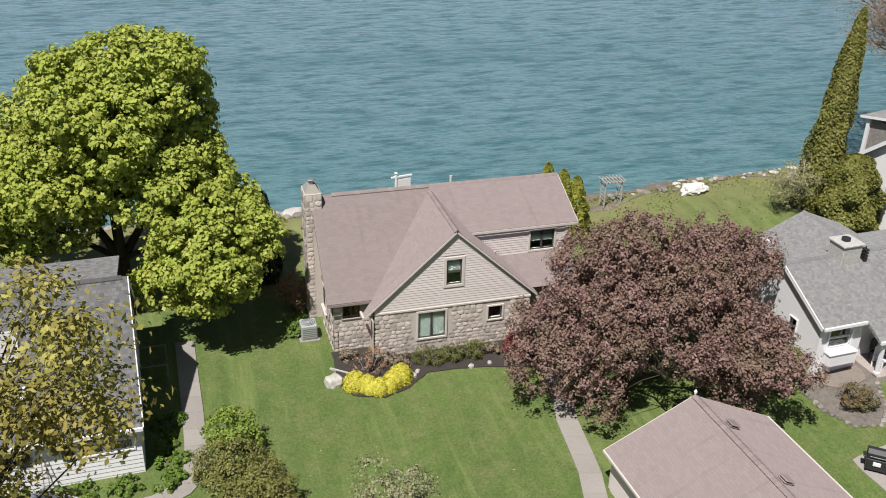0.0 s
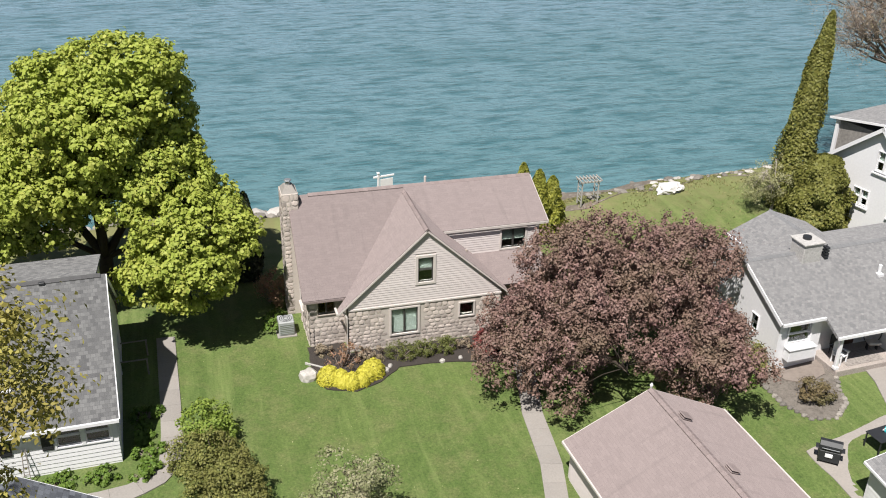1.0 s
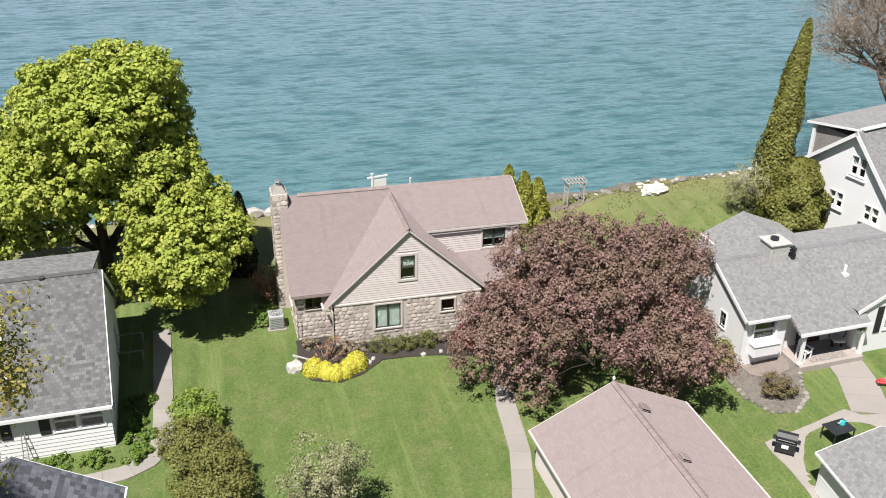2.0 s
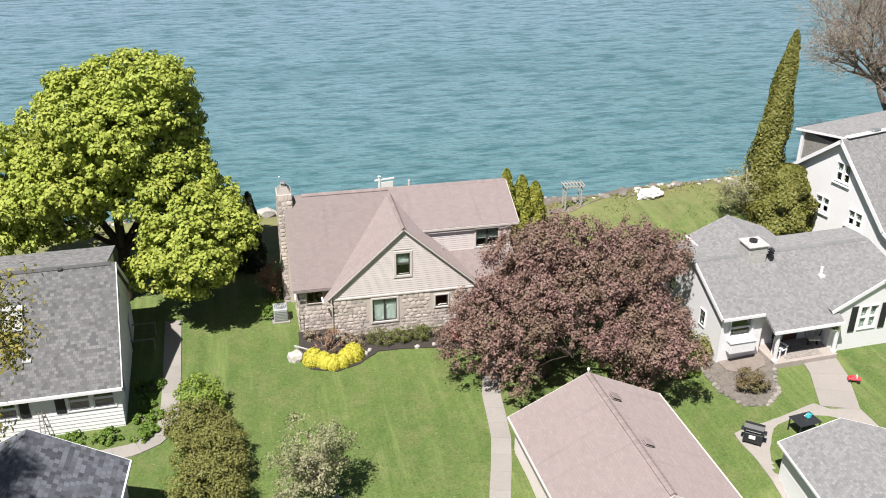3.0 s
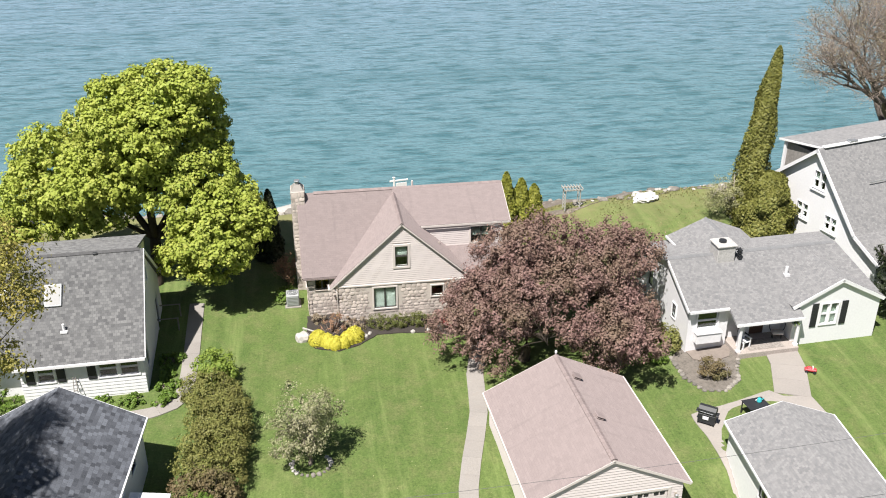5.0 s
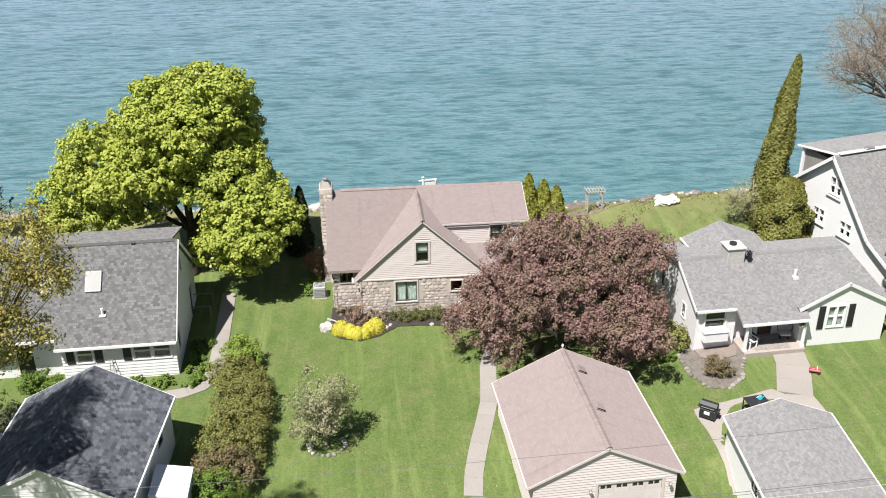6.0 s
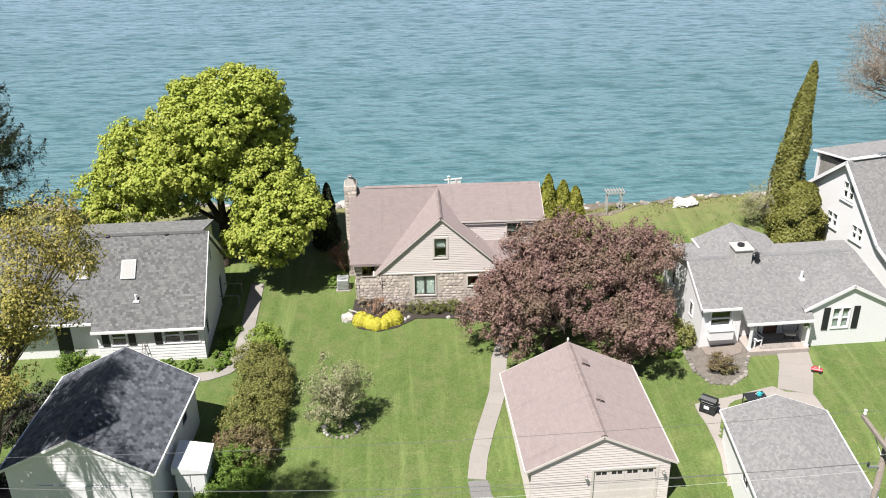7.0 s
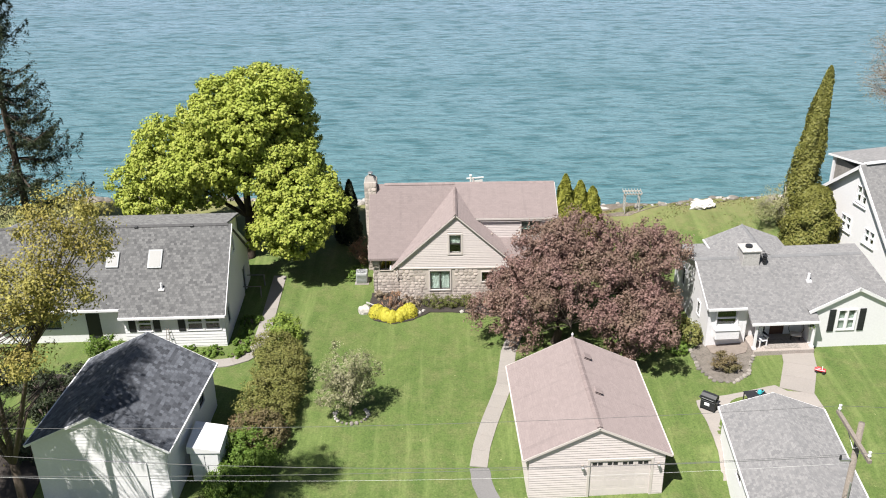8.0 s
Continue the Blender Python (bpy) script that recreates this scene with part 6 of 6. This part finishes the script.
bed("driveway", "grey asphalt drive before the garage", [(0.5, -17.62), (1.55, -17.58), (1.72, -18.8), (2.1, -20.0), (3.0, -21.0), (3.6, -22.2), (11.2, -22.2), (12.5, -34), (-1.0, -34), (1.6, -22.0), (1.05, -20.2), (0.62, -18.8)], M_ASPHALT, 0.04)
bed("gravel_bed", "gravel bed edged with stones by the cottage", [(14.5, -7.6), (14.6, -9.6), (15.1, -10.9), (16.2, -11.2), (17.2, -10.4), (17.7, -9.2), (18.2, -8.2), (18.2, -6.8), (15.3, -6.75)], M_GRAVEL, 0.04)
bed("brick_terrace", "low worn brick terrace against the cottage", [(15.5, -6.75), (15.6, -8.0), (16.6, -8.7), (17.7, -8.2), (18.1, -7.4), (18.1, -6.75)], M_BRICK, 0.09)


SH = [6.5 + 1.5 * k for k in range(20)]
bed("pebble_beach", "brown pebbles and driftwood along the water", [(x, shore_y(x) - 1.1 - 3.6 * smooth(9, 14, x) - 0.5 * math.sin(x)) for x in SH] + [(x, shore_y(x) + 1.5) for x in SH[::-1]], M_PEBBLE, 0.03, "beach")


# ---------------------------------------------------------------- rocks
def rock_mesh(seed, material, rugged=0.12, cuts=2):
    rng = random.Random(seed)
    bm = bmesh.new()
    bmesh.ops.create_icosphere(bm, subdivisions=cuts, radius=0.5)
    for v in bm.verts:
        d = v.co.normalized()
        k = 1 + 0.35 * noise.noise(d * 1.6 + Vector((seed * 3.1, 0, 0))) + rugged * noise.noise(d * 4 + Vector((0, seed, 0)))
        v.co = d * 0.5 * k
        v.co.z = max(v.co.z, -0.28)
    me = bpy.data.meshes.new("rock")
    bm.to_mesh(me)
    bm.free()
    me.materials.append(material)
    return me


ROCKS = [rock_mesh(k, M_ROCK) for k in range(6)]
WHITE_ROCK = rock_mesh(33, M_WHITEROCK, 0.38, 3)
PALES = [rock_mesh(k + 20, M_PALE_ROCK) for k in range(5)]


def put_rock(me, x, y, sx, sy, sz, turn, parent=None, z=None):
    zz = ground_z(x, y) if z is None else z
    return share("rock", me, parent, Matrix.Translation((x, y, zz + 0.2 * sz)) @ Matrix.Rotation(turn, 4, "Z") @ Matrix.Diagonal((sx, sy, sz, 1)))


rr = random.Random(21)
riprap = thing("rock_revetment", "line of grey and brown boulders along the lake edge", "rocks", kind="structure")
x = -34.0
while x < 36:
    for row in range(3):
        big = 1.35 if x < -18 else 1.0 if x < 8 else 0.6
        s = rr.uniform(0.35, 0.95) * big * (1.15 if row == 0 else 0.85)
        xx, yy = x + rr.uniform(-0.4, 0.4), shore_y(x) + (-0.5 + row * 0.75) + rr.uniform(-0.35, 0.35)
        put_rock(rr.choice(PALES if rr.random() < 0.1 else ROCKS), xx, yy, s * rr.uniform(0.9, 1.5), s * rr.uniform(0.8, 1.2), s * rr.uniform(0.5, 0.85), rr.uniform(0, 6.28), riprap)
    x += rr.uniform(0.65, 1.0)
for x, y, sx, sy, sz, a in ((-8.9, 18.0, 2.6, 1.6, 0.9, 0.2), (-7.0, 18.6, 2.4, 1.5, 0.9, -0.2), (-5.2, 18.9, 1.8, 1.3, 0.8, 0.5), (-3.0, 19.0, 1.7, 1.2, 0.8, 0.1), (-1.0, 18.8, 1.5, 1.2, 0.7, 0.9), (3.4, 18.2, 1.6, 1.2, 0.8, 0.3), (5.3, 17.8, 1.4, 1.0, 0.7, 1.2),
                         (12.3, 16.0, 1.8, 0.8, 0.5, 0.1), (11.0, 16.2, 1.2, 0.8, 0.5, 0.6)):
    put_rock(PALES[int(abs(x * 7)) % 5], x, y, sx, sy, sz, a, riprap)
for k in range(70):
    x = 14.5 + 19 * rr.random()
    s = rr.uniform(0.2, 0.6)
    put_rock(rr.choice(PALES if rr.random() < 0.45 else ROCKS), x, shore_y(x) - rr.uniform(2.6, 4.6), s * rr.uniform(1.0, 1.8), s, s * 0.6, rr.uniform(0, 6.28), riprap)
wr = tagged(put_rock(WHITE_ROCK, 19.9, 11.9, 2.0, 1.4, 0.75, 0.3), "jagged white boulder on the shore lawn", "boulder")
wr.name = "white_boulder"
for x, y, s in ((-6.25, -1.75, 0.95), (-2.55, -2.1, 0.42), (-2.25, -1.75, 0.3), (0.35, -1.95, 0.32), (1.3, -1.9, 0.3), (3.75, -2.3, 0.4), (4.1, -1.6, 0.5)):
    b = tagged(put_rock(PALES[int(x * 10) % 5], x, y, s, s * 0.8, s * 0.85, x), "pale rounded garden boulder in the mulch bed", "boulder", "garden boulders")
    b.name = "garden_boulder"
ring = thing("stone_ring", "ring of pale stones round the small tree", "edging", kind="structure")
for k in range(15):
    a = math.pi * (0.85 + 1.35 * k / 14)
    s = rr.uniform(0.15, 0.26)
    put_rock((PALES + ROCKS)[k % 11], -6.15 + 0.95 * math.cos(a), -13.35 + 0.75 * math.sin(a), s * 1.2, s, s * 0.8, a, ring)
edging = thing("bed_edging", "low stone edging round the gravel bed", "edging", kind="structure")
ep = [(14.5, -7.6), (14.55, -9.6), (15.1, -10.95), (16.2, -11.25), (17.25, -10.45), (17.75, -9.2), (18.25, -8.3)]
for a, b in zip(ep, ep[1:]):
    n = int(math.dist(a, b) / 0.3)
    for k in range(n):
        f = k / n
        s = rr.uniform(0.2, 0.34)
        put_rock(rr.choice(ROCKS), a[0] + (b[0] - a[0]) * f, a[1] + (b[1] - a[1]) * f, s * 1.15, s, s * 0.75, rr.uniform(0, 6), edging)

# ---------------------------------------------------------------- more planting
shrub("rust_shrub", "rust-brown shrub in the gravel bed", [(15.95, -9.7, 0.55), (16.3, -9.9, 0.5)], 0.66, None, 3200, L_BROWN, size=0.05)
shrub("corner_shrub", "green and rust shrub at the cottage corner", [(14.6, -6.6, 0.7), (14.2, -5.8, 0.8)], 0.85, None, 2600, L_HEDGE, size=0.08)
shrub("corner_shrub", "green and rust shrub at the cottage corner", [(13.6, -7.6, 0.4), (13.9, -7.0, 0.5)], 0.6, None, 1600, L_GREEN, size=0.08)
for x, y in ((-13.9, -7.3), (-13.7, -6.0), (-14.0, -4.8), (-13.8, -3.4), (-15.6, -7.2), (-17.2, -7.2), (-18.9, -7.2)):
    shrub("border_plant", "low green leafy border plant by the wall", [(x, y, 0.15), (x + 0.4, y + 0.2, 0.12)], 0.5, None, 900, L_GREEN, size=0.09, group="border plants", flat=0.55)
shrub("yew_bush", "dark clipped bush by the porch", [(-21.9, -6.9, 0.5), (-22.7, -6.9, 0.5)], 0.8, None, 2600, L_GREEN, size=0.07)
shrub("side_shrub", "pale brown bush at the house side", [(-7.2, 3.6, 0.4), (-7.3, 2.9, 0.35)], 0.55, None, 900, L_GREEN, size=0.07)




def lakeside_tufts():
    """Dry tufts and weeds scattered thickly near the bank, thinning towards the house."""
    n = 6500
    x = RNG.uniform(7, 27, n)
    sy = np.array([shore_y(v) for v in x])
    y = sy - 1.0 - RNG.exponential(2.2, n)
    keep = np.array([noise.noise((a * 0.35, b * 0.5, 2.0)) > -0.12 for a, b in zip(x, y)]) & (y > 5)
    x, y = x[keep], y[keep]
    z = np.array([ground_z(a, b) for a, b in zip(x, y)])
    p = np.stack([x, y, z + 0.05], 1)
    d = RNG.normal(size=p.shape) * np.array([1, 1, 0.35])
    tagged(leaves("dry_grass", p, d, 0.085, L_DRY, None, slim=0.45), "dry tufts of grass and weeds near the bank", "grass", kind="stuff")


L_DRY = foliage("dry_grass_blades", (0.2, 0.22, 0.07), (0.36, 0.34, 0.16), (0.3, 0.26, 0.12), 0.3)
lakeside_tufts()
# ---------------------------------------------------------------- small things outdoors
def air_conditioner():
    x, y = -6.75, 2.6
    a = thing("air_conditioner", "grey metal air conditioning unit beside the wall", "air conditioner", pose(x, y, ground_z(x, y)))
    part("base_pad", boxed((-0.5, -0.5, -0.05), (0.5, 0.5, 0.06), 0.01), M_CONCRETE, a)
    part("casing", boxed((-0.4, -0.4, 0.06), (0.4, 0.4, 0.85), 0.04), M_ACGREY, a)
    for k in range(6):
        part("louvre", boxed((-0.34, -0.415, 0.16 + k * 0.1), (0.34, -0.4, 0.2 + k * 0.1)), M_METAL, a)
    bm = bmesh.new()
    for r in (0.12, 0.22, 0.32):
        tube(bm, [(r * math.cos(t * math.pi / 8), r * math.sin(t * math.pi / 8), 0.87) for t in range(17)], [0.012] * 17, 4)
    part("fan_grille", bm, M_BLACK, a)


def grill():
    x, y = 14.15, -13.5
    g = thing("barbecue_grill", "black barbecue grill with hood on a cart", "grill", pose(x, y, ground_z(x, y) + 0.04, 0, 0, -38) @ Matrix.Scale(0.86, 4))
    part("cabinet", boxed((-0.5, -0.28, 0.1), (0.5, 0.28, 0.72), 0.02), M_BLACK, g)
    bm = bmesh.new()
    prism(bm, [(-0.3, 0.78), (0.3, 0.78), (0.3, 0.98), (0.18, 1.16), (-0.1, 1.2), (-0.3, 1.05)], -0.52, 0.52)
    bmesh.ops.recalc_face_normals(bm, faces=bm.faces)
    hood = part("hood", bm, M_BLACK, g)
    hood.matrix_local = pose(0, 0, 0, 0, 0, 90)
    bm = bmesh.new()
    tube(bm, [(-0.36, -0.4, 0.92), (-0.36, 0.4, 0.92)], [0.018, 0.018], 6)
    part("handle", bm, M_METAL, hood)
    for s in (-1, 1):
        part("side_shelf", boxed((s * 0.52 if s > 0 else -0.68, -0.2, 0.74), (0.68 if s > 0 else -0.52, 0.2, 0.78), 0.01), M_BLACK, g)
        for q in (-0.22, 0.22):
            part("leg", boxed((s * 0.46 - 0.03, q - 0.03, 0.0), (s * 0.46 + 0.03, q + 0.03, 0.12)), M_BLACK, g)
    part("drip_tray", boxed((-0.2, -0.34, 0.4), (0.15, -0.285, 0.6), 0.01), M_WHITE, g)


def patio_table():
    x, y = 16.75, -13.5
    z = ground_z(x, y) + 0.04
    t = thing("patio_table", "black square patio table", "table", pose(x, y, z, 0, 0, 8))
    part("tabletop", boxed((-0.6, -0.45, 0.7), (0.6, 0.45, 0.74), 0.01), M_BLACK, t)
    for sx in (-0.54, 0.54):
        for sy in (-0.39, 0.39):
            part("leg", boxed((sx - 0.025, sy - 0.025, 0), (sx + 0.025, sy + 0.025, 0.7)), M_BLACK, t)
    c = thing("watering_toy", "small teal plastic toy on the patio table", "toy", pose(x + 0.2, y + 0.1, z + 0.74))
    bm = bmesh.new()
    tube(bm, [(0, 0, 0), (0, 0, 0.06), (0, 0, 0.2)], [0.12, 0.14, 0.1], 10)
    part("body", bm, M_TEAL, c)
    part("spout", tube(bmesh.new(), [(0.1, 0, 0.05), (0.24, 0, 0.2)], [0.025, 0.02], 6), M_TEAL, c)
    part("handle", tube(bmesh.new(), [(-0.1, 0, 0.05), (-0.22, 0, 0.12), (-0.1, 0, 0.19)], [0.018, 0.018, 0.018], 6), M_WHITE, c)


def toy_car():
    x, y = 21.5, -10.4
    t = thing("toy_car", "red ride-on toy lying on the grass", "toy", pose(x, y, ground_z(x, y) + 0.02, 0, 0, -25) @ Matrix.Scale(0.8, 4))
    part("body", boxed((-0.4, -0.18, 0.12), (0.4, 0.18, 0.3), 0.05), M_RED, t)
    part("seat", boxed((-0.25, -0.14, 0.3), (0.05, 0.14, 0.4), 0.04), M_RED, t)
    part("windscreen", boxed((0.1, -0.13, 0.3), (0.16, 0.13, 0.46), 0.01), M_WHITE, t)
    for sx in (-0.26, 0.26):
        for sy in (-0.2, 0.2):
            bm = bmesh.new()
            tube(bm, [(sx, sy - 0.04, 0.11), (sx, sy + 0.04, 0.11)], [0.11, 0.11], 10)
            part("wheel", bm, M_BLACK, t)


def arbor():
    x, y = 14.3, 12.6
    a = thing("garden_arbor", "weathered grey wooden garden arbor by the lake", "arbor", pose(x, y, ground_z(x, y)) @ Matrix.Diagonal((0.76, 0.8, 1, 1)))
    for sx in (-0.75, 0.75):
        for sy in (-0.4, 0.4):
            part("post", boxed((sx - 0.05, sy - 0.05, -0.05), (sx + 0.05, sy + 0.05, 1.6), 0.01), M_PALEWOOD, a)
        for k in range(6):
            part("lattice_slat", boxed((sx - 0.015, -0.36, 0.2 + k * 0.24), (sx + 0.015, 0.36, 0.24 + k * 0.24)), M_PALEWOOD, a)
    for sy in (-0.42, 0.42):
        part("beam", boxed((-0.95, sy - 0.03, 1.58), (0.95, sy + 0.03, 1.7), 0.01), M_PALEWOOD, a)
    for k in range(7):
        part("rafter", boxed((-0.95 + k * 0.31, -0.62, 1.7), (-0.9 + k * 0.31, 0.62, 1.8), 0.008), M_PALEWOOD, a)


def sign_post():
    x, y = 1.45, 18.0
    s = thing("sign_post", "white wooden sign post with a hanging white panel", "sign", pose(x, y, ground_z(x, y) - 0.1, 0, 0, 10))
    part("post", boxed((-0.07, -0.07, -0.1), (0.07, 0.07, 2.5), 0.012), M_WHITE, s)
    part("post_cap", boxed((-0.1, -0.1, 2.5), (0.1, 0.1, 2.57), 0.02), M_WHITE, s)
    part("arm", boxed((-0.35, -0.05, 2.2), (1.15, 0.05, 2.31), 0.01), M_WHITE, s)
    p = part("panel", boxed((0.15, -0.02, 1.35), (1.05, 0.02, 2.05), 0.006), M_WHITE, s, "white hanging panel")
    for k in (0.3, 0.9):
        part("hook", tube(bmesh.new(), [(k, 0, 2.04), (k, 0, 2.22)], [0.012, 0.012], 5), M_METAL, p)


def utility_pole():
    x, y, top = 14.3, -30.0, 11.35
    z0 = ground_z(x, y)
    p = thing("utility_pole", "grey wooden utility pole with crossarm and wires", "utility pole", pose(x, y, z0))
    bm = bmesh.new()
    tube(bm, [(0, 0, -0.2), (0, 0, 5), (0, 0, top - z0)], [0.17, 0.14, 0.11], 10)
    part("pole", bm, M_POLE, p, "", True)
    h = top - z0
    arm = part("crossarm", boxed((-0.28, -1.5, h - 0.62), (-0.14, 1.5, h - 0.48), 0.012), M_POLE, p)
    spots = []
    for s in (-1.38, 1.38):
        bm = bmesh.new()
        tube(bm, [(-0.21, s, h - 0.48), (-0.21, s, h - 0.36), (-0.21, s, h - 0.3), (-0.21, s, h - 0.2)], [0.02, 0.07, 0.05, 0.06], 8)
        part("insulator", bm, M_WHITE, arm)
        spots.append((s, h - 0.24))
    for s in (-0.6, 0.6):
        part("brace", tube(bmesh.new(), [(-0.21, s, h - 0.6), (-0.12, 0, h - 1.15)], [0.018, 0.018], 5), M_METAL, arm)
    bracket = part("bracket", boxed((-0.5, -0.04, h - 1.7), (-0.05, 0.04, h - 1.62)), M_METAL, p)
    part("insulator", tube(bmesh.new(), [(-0.5, 0, h - 1.62), (-0.5, 0, h - 1.45)], [0.05, 0.04], 7), M_BLACK, bracket)
    part("conduit", tube(bmesh.new(), [(0.0, -0.17, 0), (0.0, -0.15, h - 2.6)], [0.035, 0.035], 6), M_METAL, p)

    def wire(a, b, sag, material, r=0.013):
        a, b = Vector(a), Vector(b)
        pts = [a.lerp(b, k / 14) - Vector((0, 0, sag * 4 * (k / 14) * (1 - k / 14))) for k in range(15)]
        part("wire", tube(bmesh.new(), pts, [r] * 15, 4), material, p)
    for s, hh in spots:
        wire((-0.21, s, hh), (-45, s + 0.4, hh - 0.3), 0.7, M_WIRE, 0.009)
        wire((-0.21, s, hh), (40, s - 0.3, hh + 0.2), 0.7, M_WIRE, 0.009)
    wire((-0.5, 0, h - 1.5), (-40, 2.0, h - 1.8), 0.9, M_WIRE)
    wire((-0.1, 0.1, h - 1.9), (-45, 1.6, h - 2.4), 0.9, M_PALEWIRE, 0.005)


def porch_things():
    z = 0.06
    c = thing("porch_chair", "white wooden porch chair", "chair", COT @ pose(3.55, -0.75, z, 0, 0, 20))
    part("seat", boxed((-0.28, -0.26, 0.38), (0.28, 0.26, 0.43), 0.01), M_WHITE, c)
    for sx in (-0.26, 0.26):
        for sy in (-0.24, 0.24):
            part("leg", boxed((sx - 0.03, sy - 0.03, 0), (sx + 0.03, sy + 0.03, 0.6)), M_WHITE, c)
        part("armrest", boxed((sx - 0.06, -0.32, 0.6), (sx + 0.06, 0.28, 0.64), 0.01), M_WHITE, c)
    for k in range(5):
        part("back_slat", boxed((-0.27 + k * 0.115, 0.24, 0.43), (-0.19 + k * 0.115, 0.28, 1.1), 0.008), M_WHITE, c)
    b = thing("dark_chair", "black porch chair with rounded back", "chair", COT @ pose(3.85, -0.15, z, 0, 0, 10))
    part("seat", boxed((-0.26, -0.25, 0.38), (0.26, 0.25, 0.46), 0.03), M_BLACK, b)
    part("backrest", boxed((-0.27, 0.2, 0.46), (0.27, 0.28, 1.1), 0.06), M_BLACK, b)
    for sx in (-0.22, 0.22):
        for sy in (-0.2, 0.2):
            part("leg", boxed((sx - 0.02, sy - 0.02, 0), (sx + 0.02, sy + 0.02, 0.38)), M_BLACK, b)
    hchair = thing("hoop_chair", "round wicker hoop chair with cushion", "chair", COT @ pose(5.9, -0.3, z, 0, 0, -15))
    bm = bmesh.new()
    tube(bm, [(0.45 * math.cos(t * math.pi / 10), 0.15, 0.75 + 0.5 * math.sin(t * math.pi / 10)) for t in range(21)], [0.025] * 21, 6)
    part("hoop", bm, M_BLACK, hchair)
    part("cushion", boxed((-0.34, -0.3, 0.36), (0.34, 0.2, 0.5), 0.06), M_TRIM, hchair)
    for sx in (-0.25, 0.25):
        part("leg", boxed((sx - 0.02, -0.1, 0), (sx + 0.02, 0.1, 0.36)), M_BLACK, hchair)
    mat = thing("door_rug", "patterned grey and brown rug on the porch", "rug", COT @ pose(4.8, -0.7, z + 0.004))
    part("rug", boxed((-1.1, -0.55, 0), (1.1, 0.55, 0.012)), M_RUG, mat)
    h = thing("hanging_basket", "hanging flower basket under the porch beam", "planter", COT @ pose(6.35, -1.15, z + 1.25))
    bm = bmesh.new()
    tube(bm, [(0, 0, 0), (0, 0, 0.12), (0, 0, 0.2)], [0.08, 0.16, 0.18], 10)
    part("pot", bm, M_WHITE, h)
    part("hanger", tube(bmesh.new(), [(0, 0, 0.2), (0, 0, 0.6)], [0.01, 0.01], 4), M_METAL, h)
    pts, nrm, _ = puff_cloud([((0, 0, 0.28), (0.22, 0.22, 0.15))], 12, 0.09, 25)
    leaves("foliage", pts, nrm, 0.035, L_GREEN, h)


air_conditioner()
grill()
patio_table()
toy_car()
arbor()
sign_post()
utility_pole()
porch_things()
part("edging_board", boxed((-0.8, -0.04, -0.05), (0.8, 0.04, 0.07), 0.01), M_PALEWOOD, None).matrix_world = pose(-5.6, -1.0, -0.22, 0, 0, -38)
tagged(bpy.data.objects["edging_board"], "white painted board edging the mulch bed", "edging")

# ---------------------------------------------------------------- field stones of the house, piece by piece
stone_face(HOUSE, H_FRONT, -3.95, 3.95, -0.5, 2.1, [(-1.97, 0.28, -0.23, 2.02), (1.64, 0.9, 2.64, 1.92), (-0.9, -0.4, -0.5, -0.1)], 0.25, 4)
stone_face(HOUSE, H_LEFT, -5.75, -3.95, -0.5, 2.45, [(-5.4, 1.4, -4.35, 2.4)], 0.26, 5)
stone_face(HOUSE, H_END, -4.0, 4.0, -0.5, 5.9, [(1.1, 0.75, 2.2, 2.2), (-0.62, -1, 0.62, 7)], 0.5, 6, lambda q: 6.05 - abs(q) * 0.87, 2.2)
stone_face(CHIMNEY, pose(-5.98, 4.4, 0), -0.42, 0.42, 4.9, 6.68, (), 0.27, 7)
stone_face(CHIMNEY, pose(-6.22, 4.4, 0), -0.18, 0.18, -0.5, 4.9, (), 0.3, 10)
stone_face(CHIMNEY, pose(-6.4, 5.0, 0, 0, 0, -90), -0.6, 0.6, -0.5, 6.66, (), 0.44, 8)
stone_face(CHIMNEY, pose(-5.56, 5.0, 0, 0, 0, 90), -0.6, 0.6, 6.1, 6.66, (), 0.3, 9)
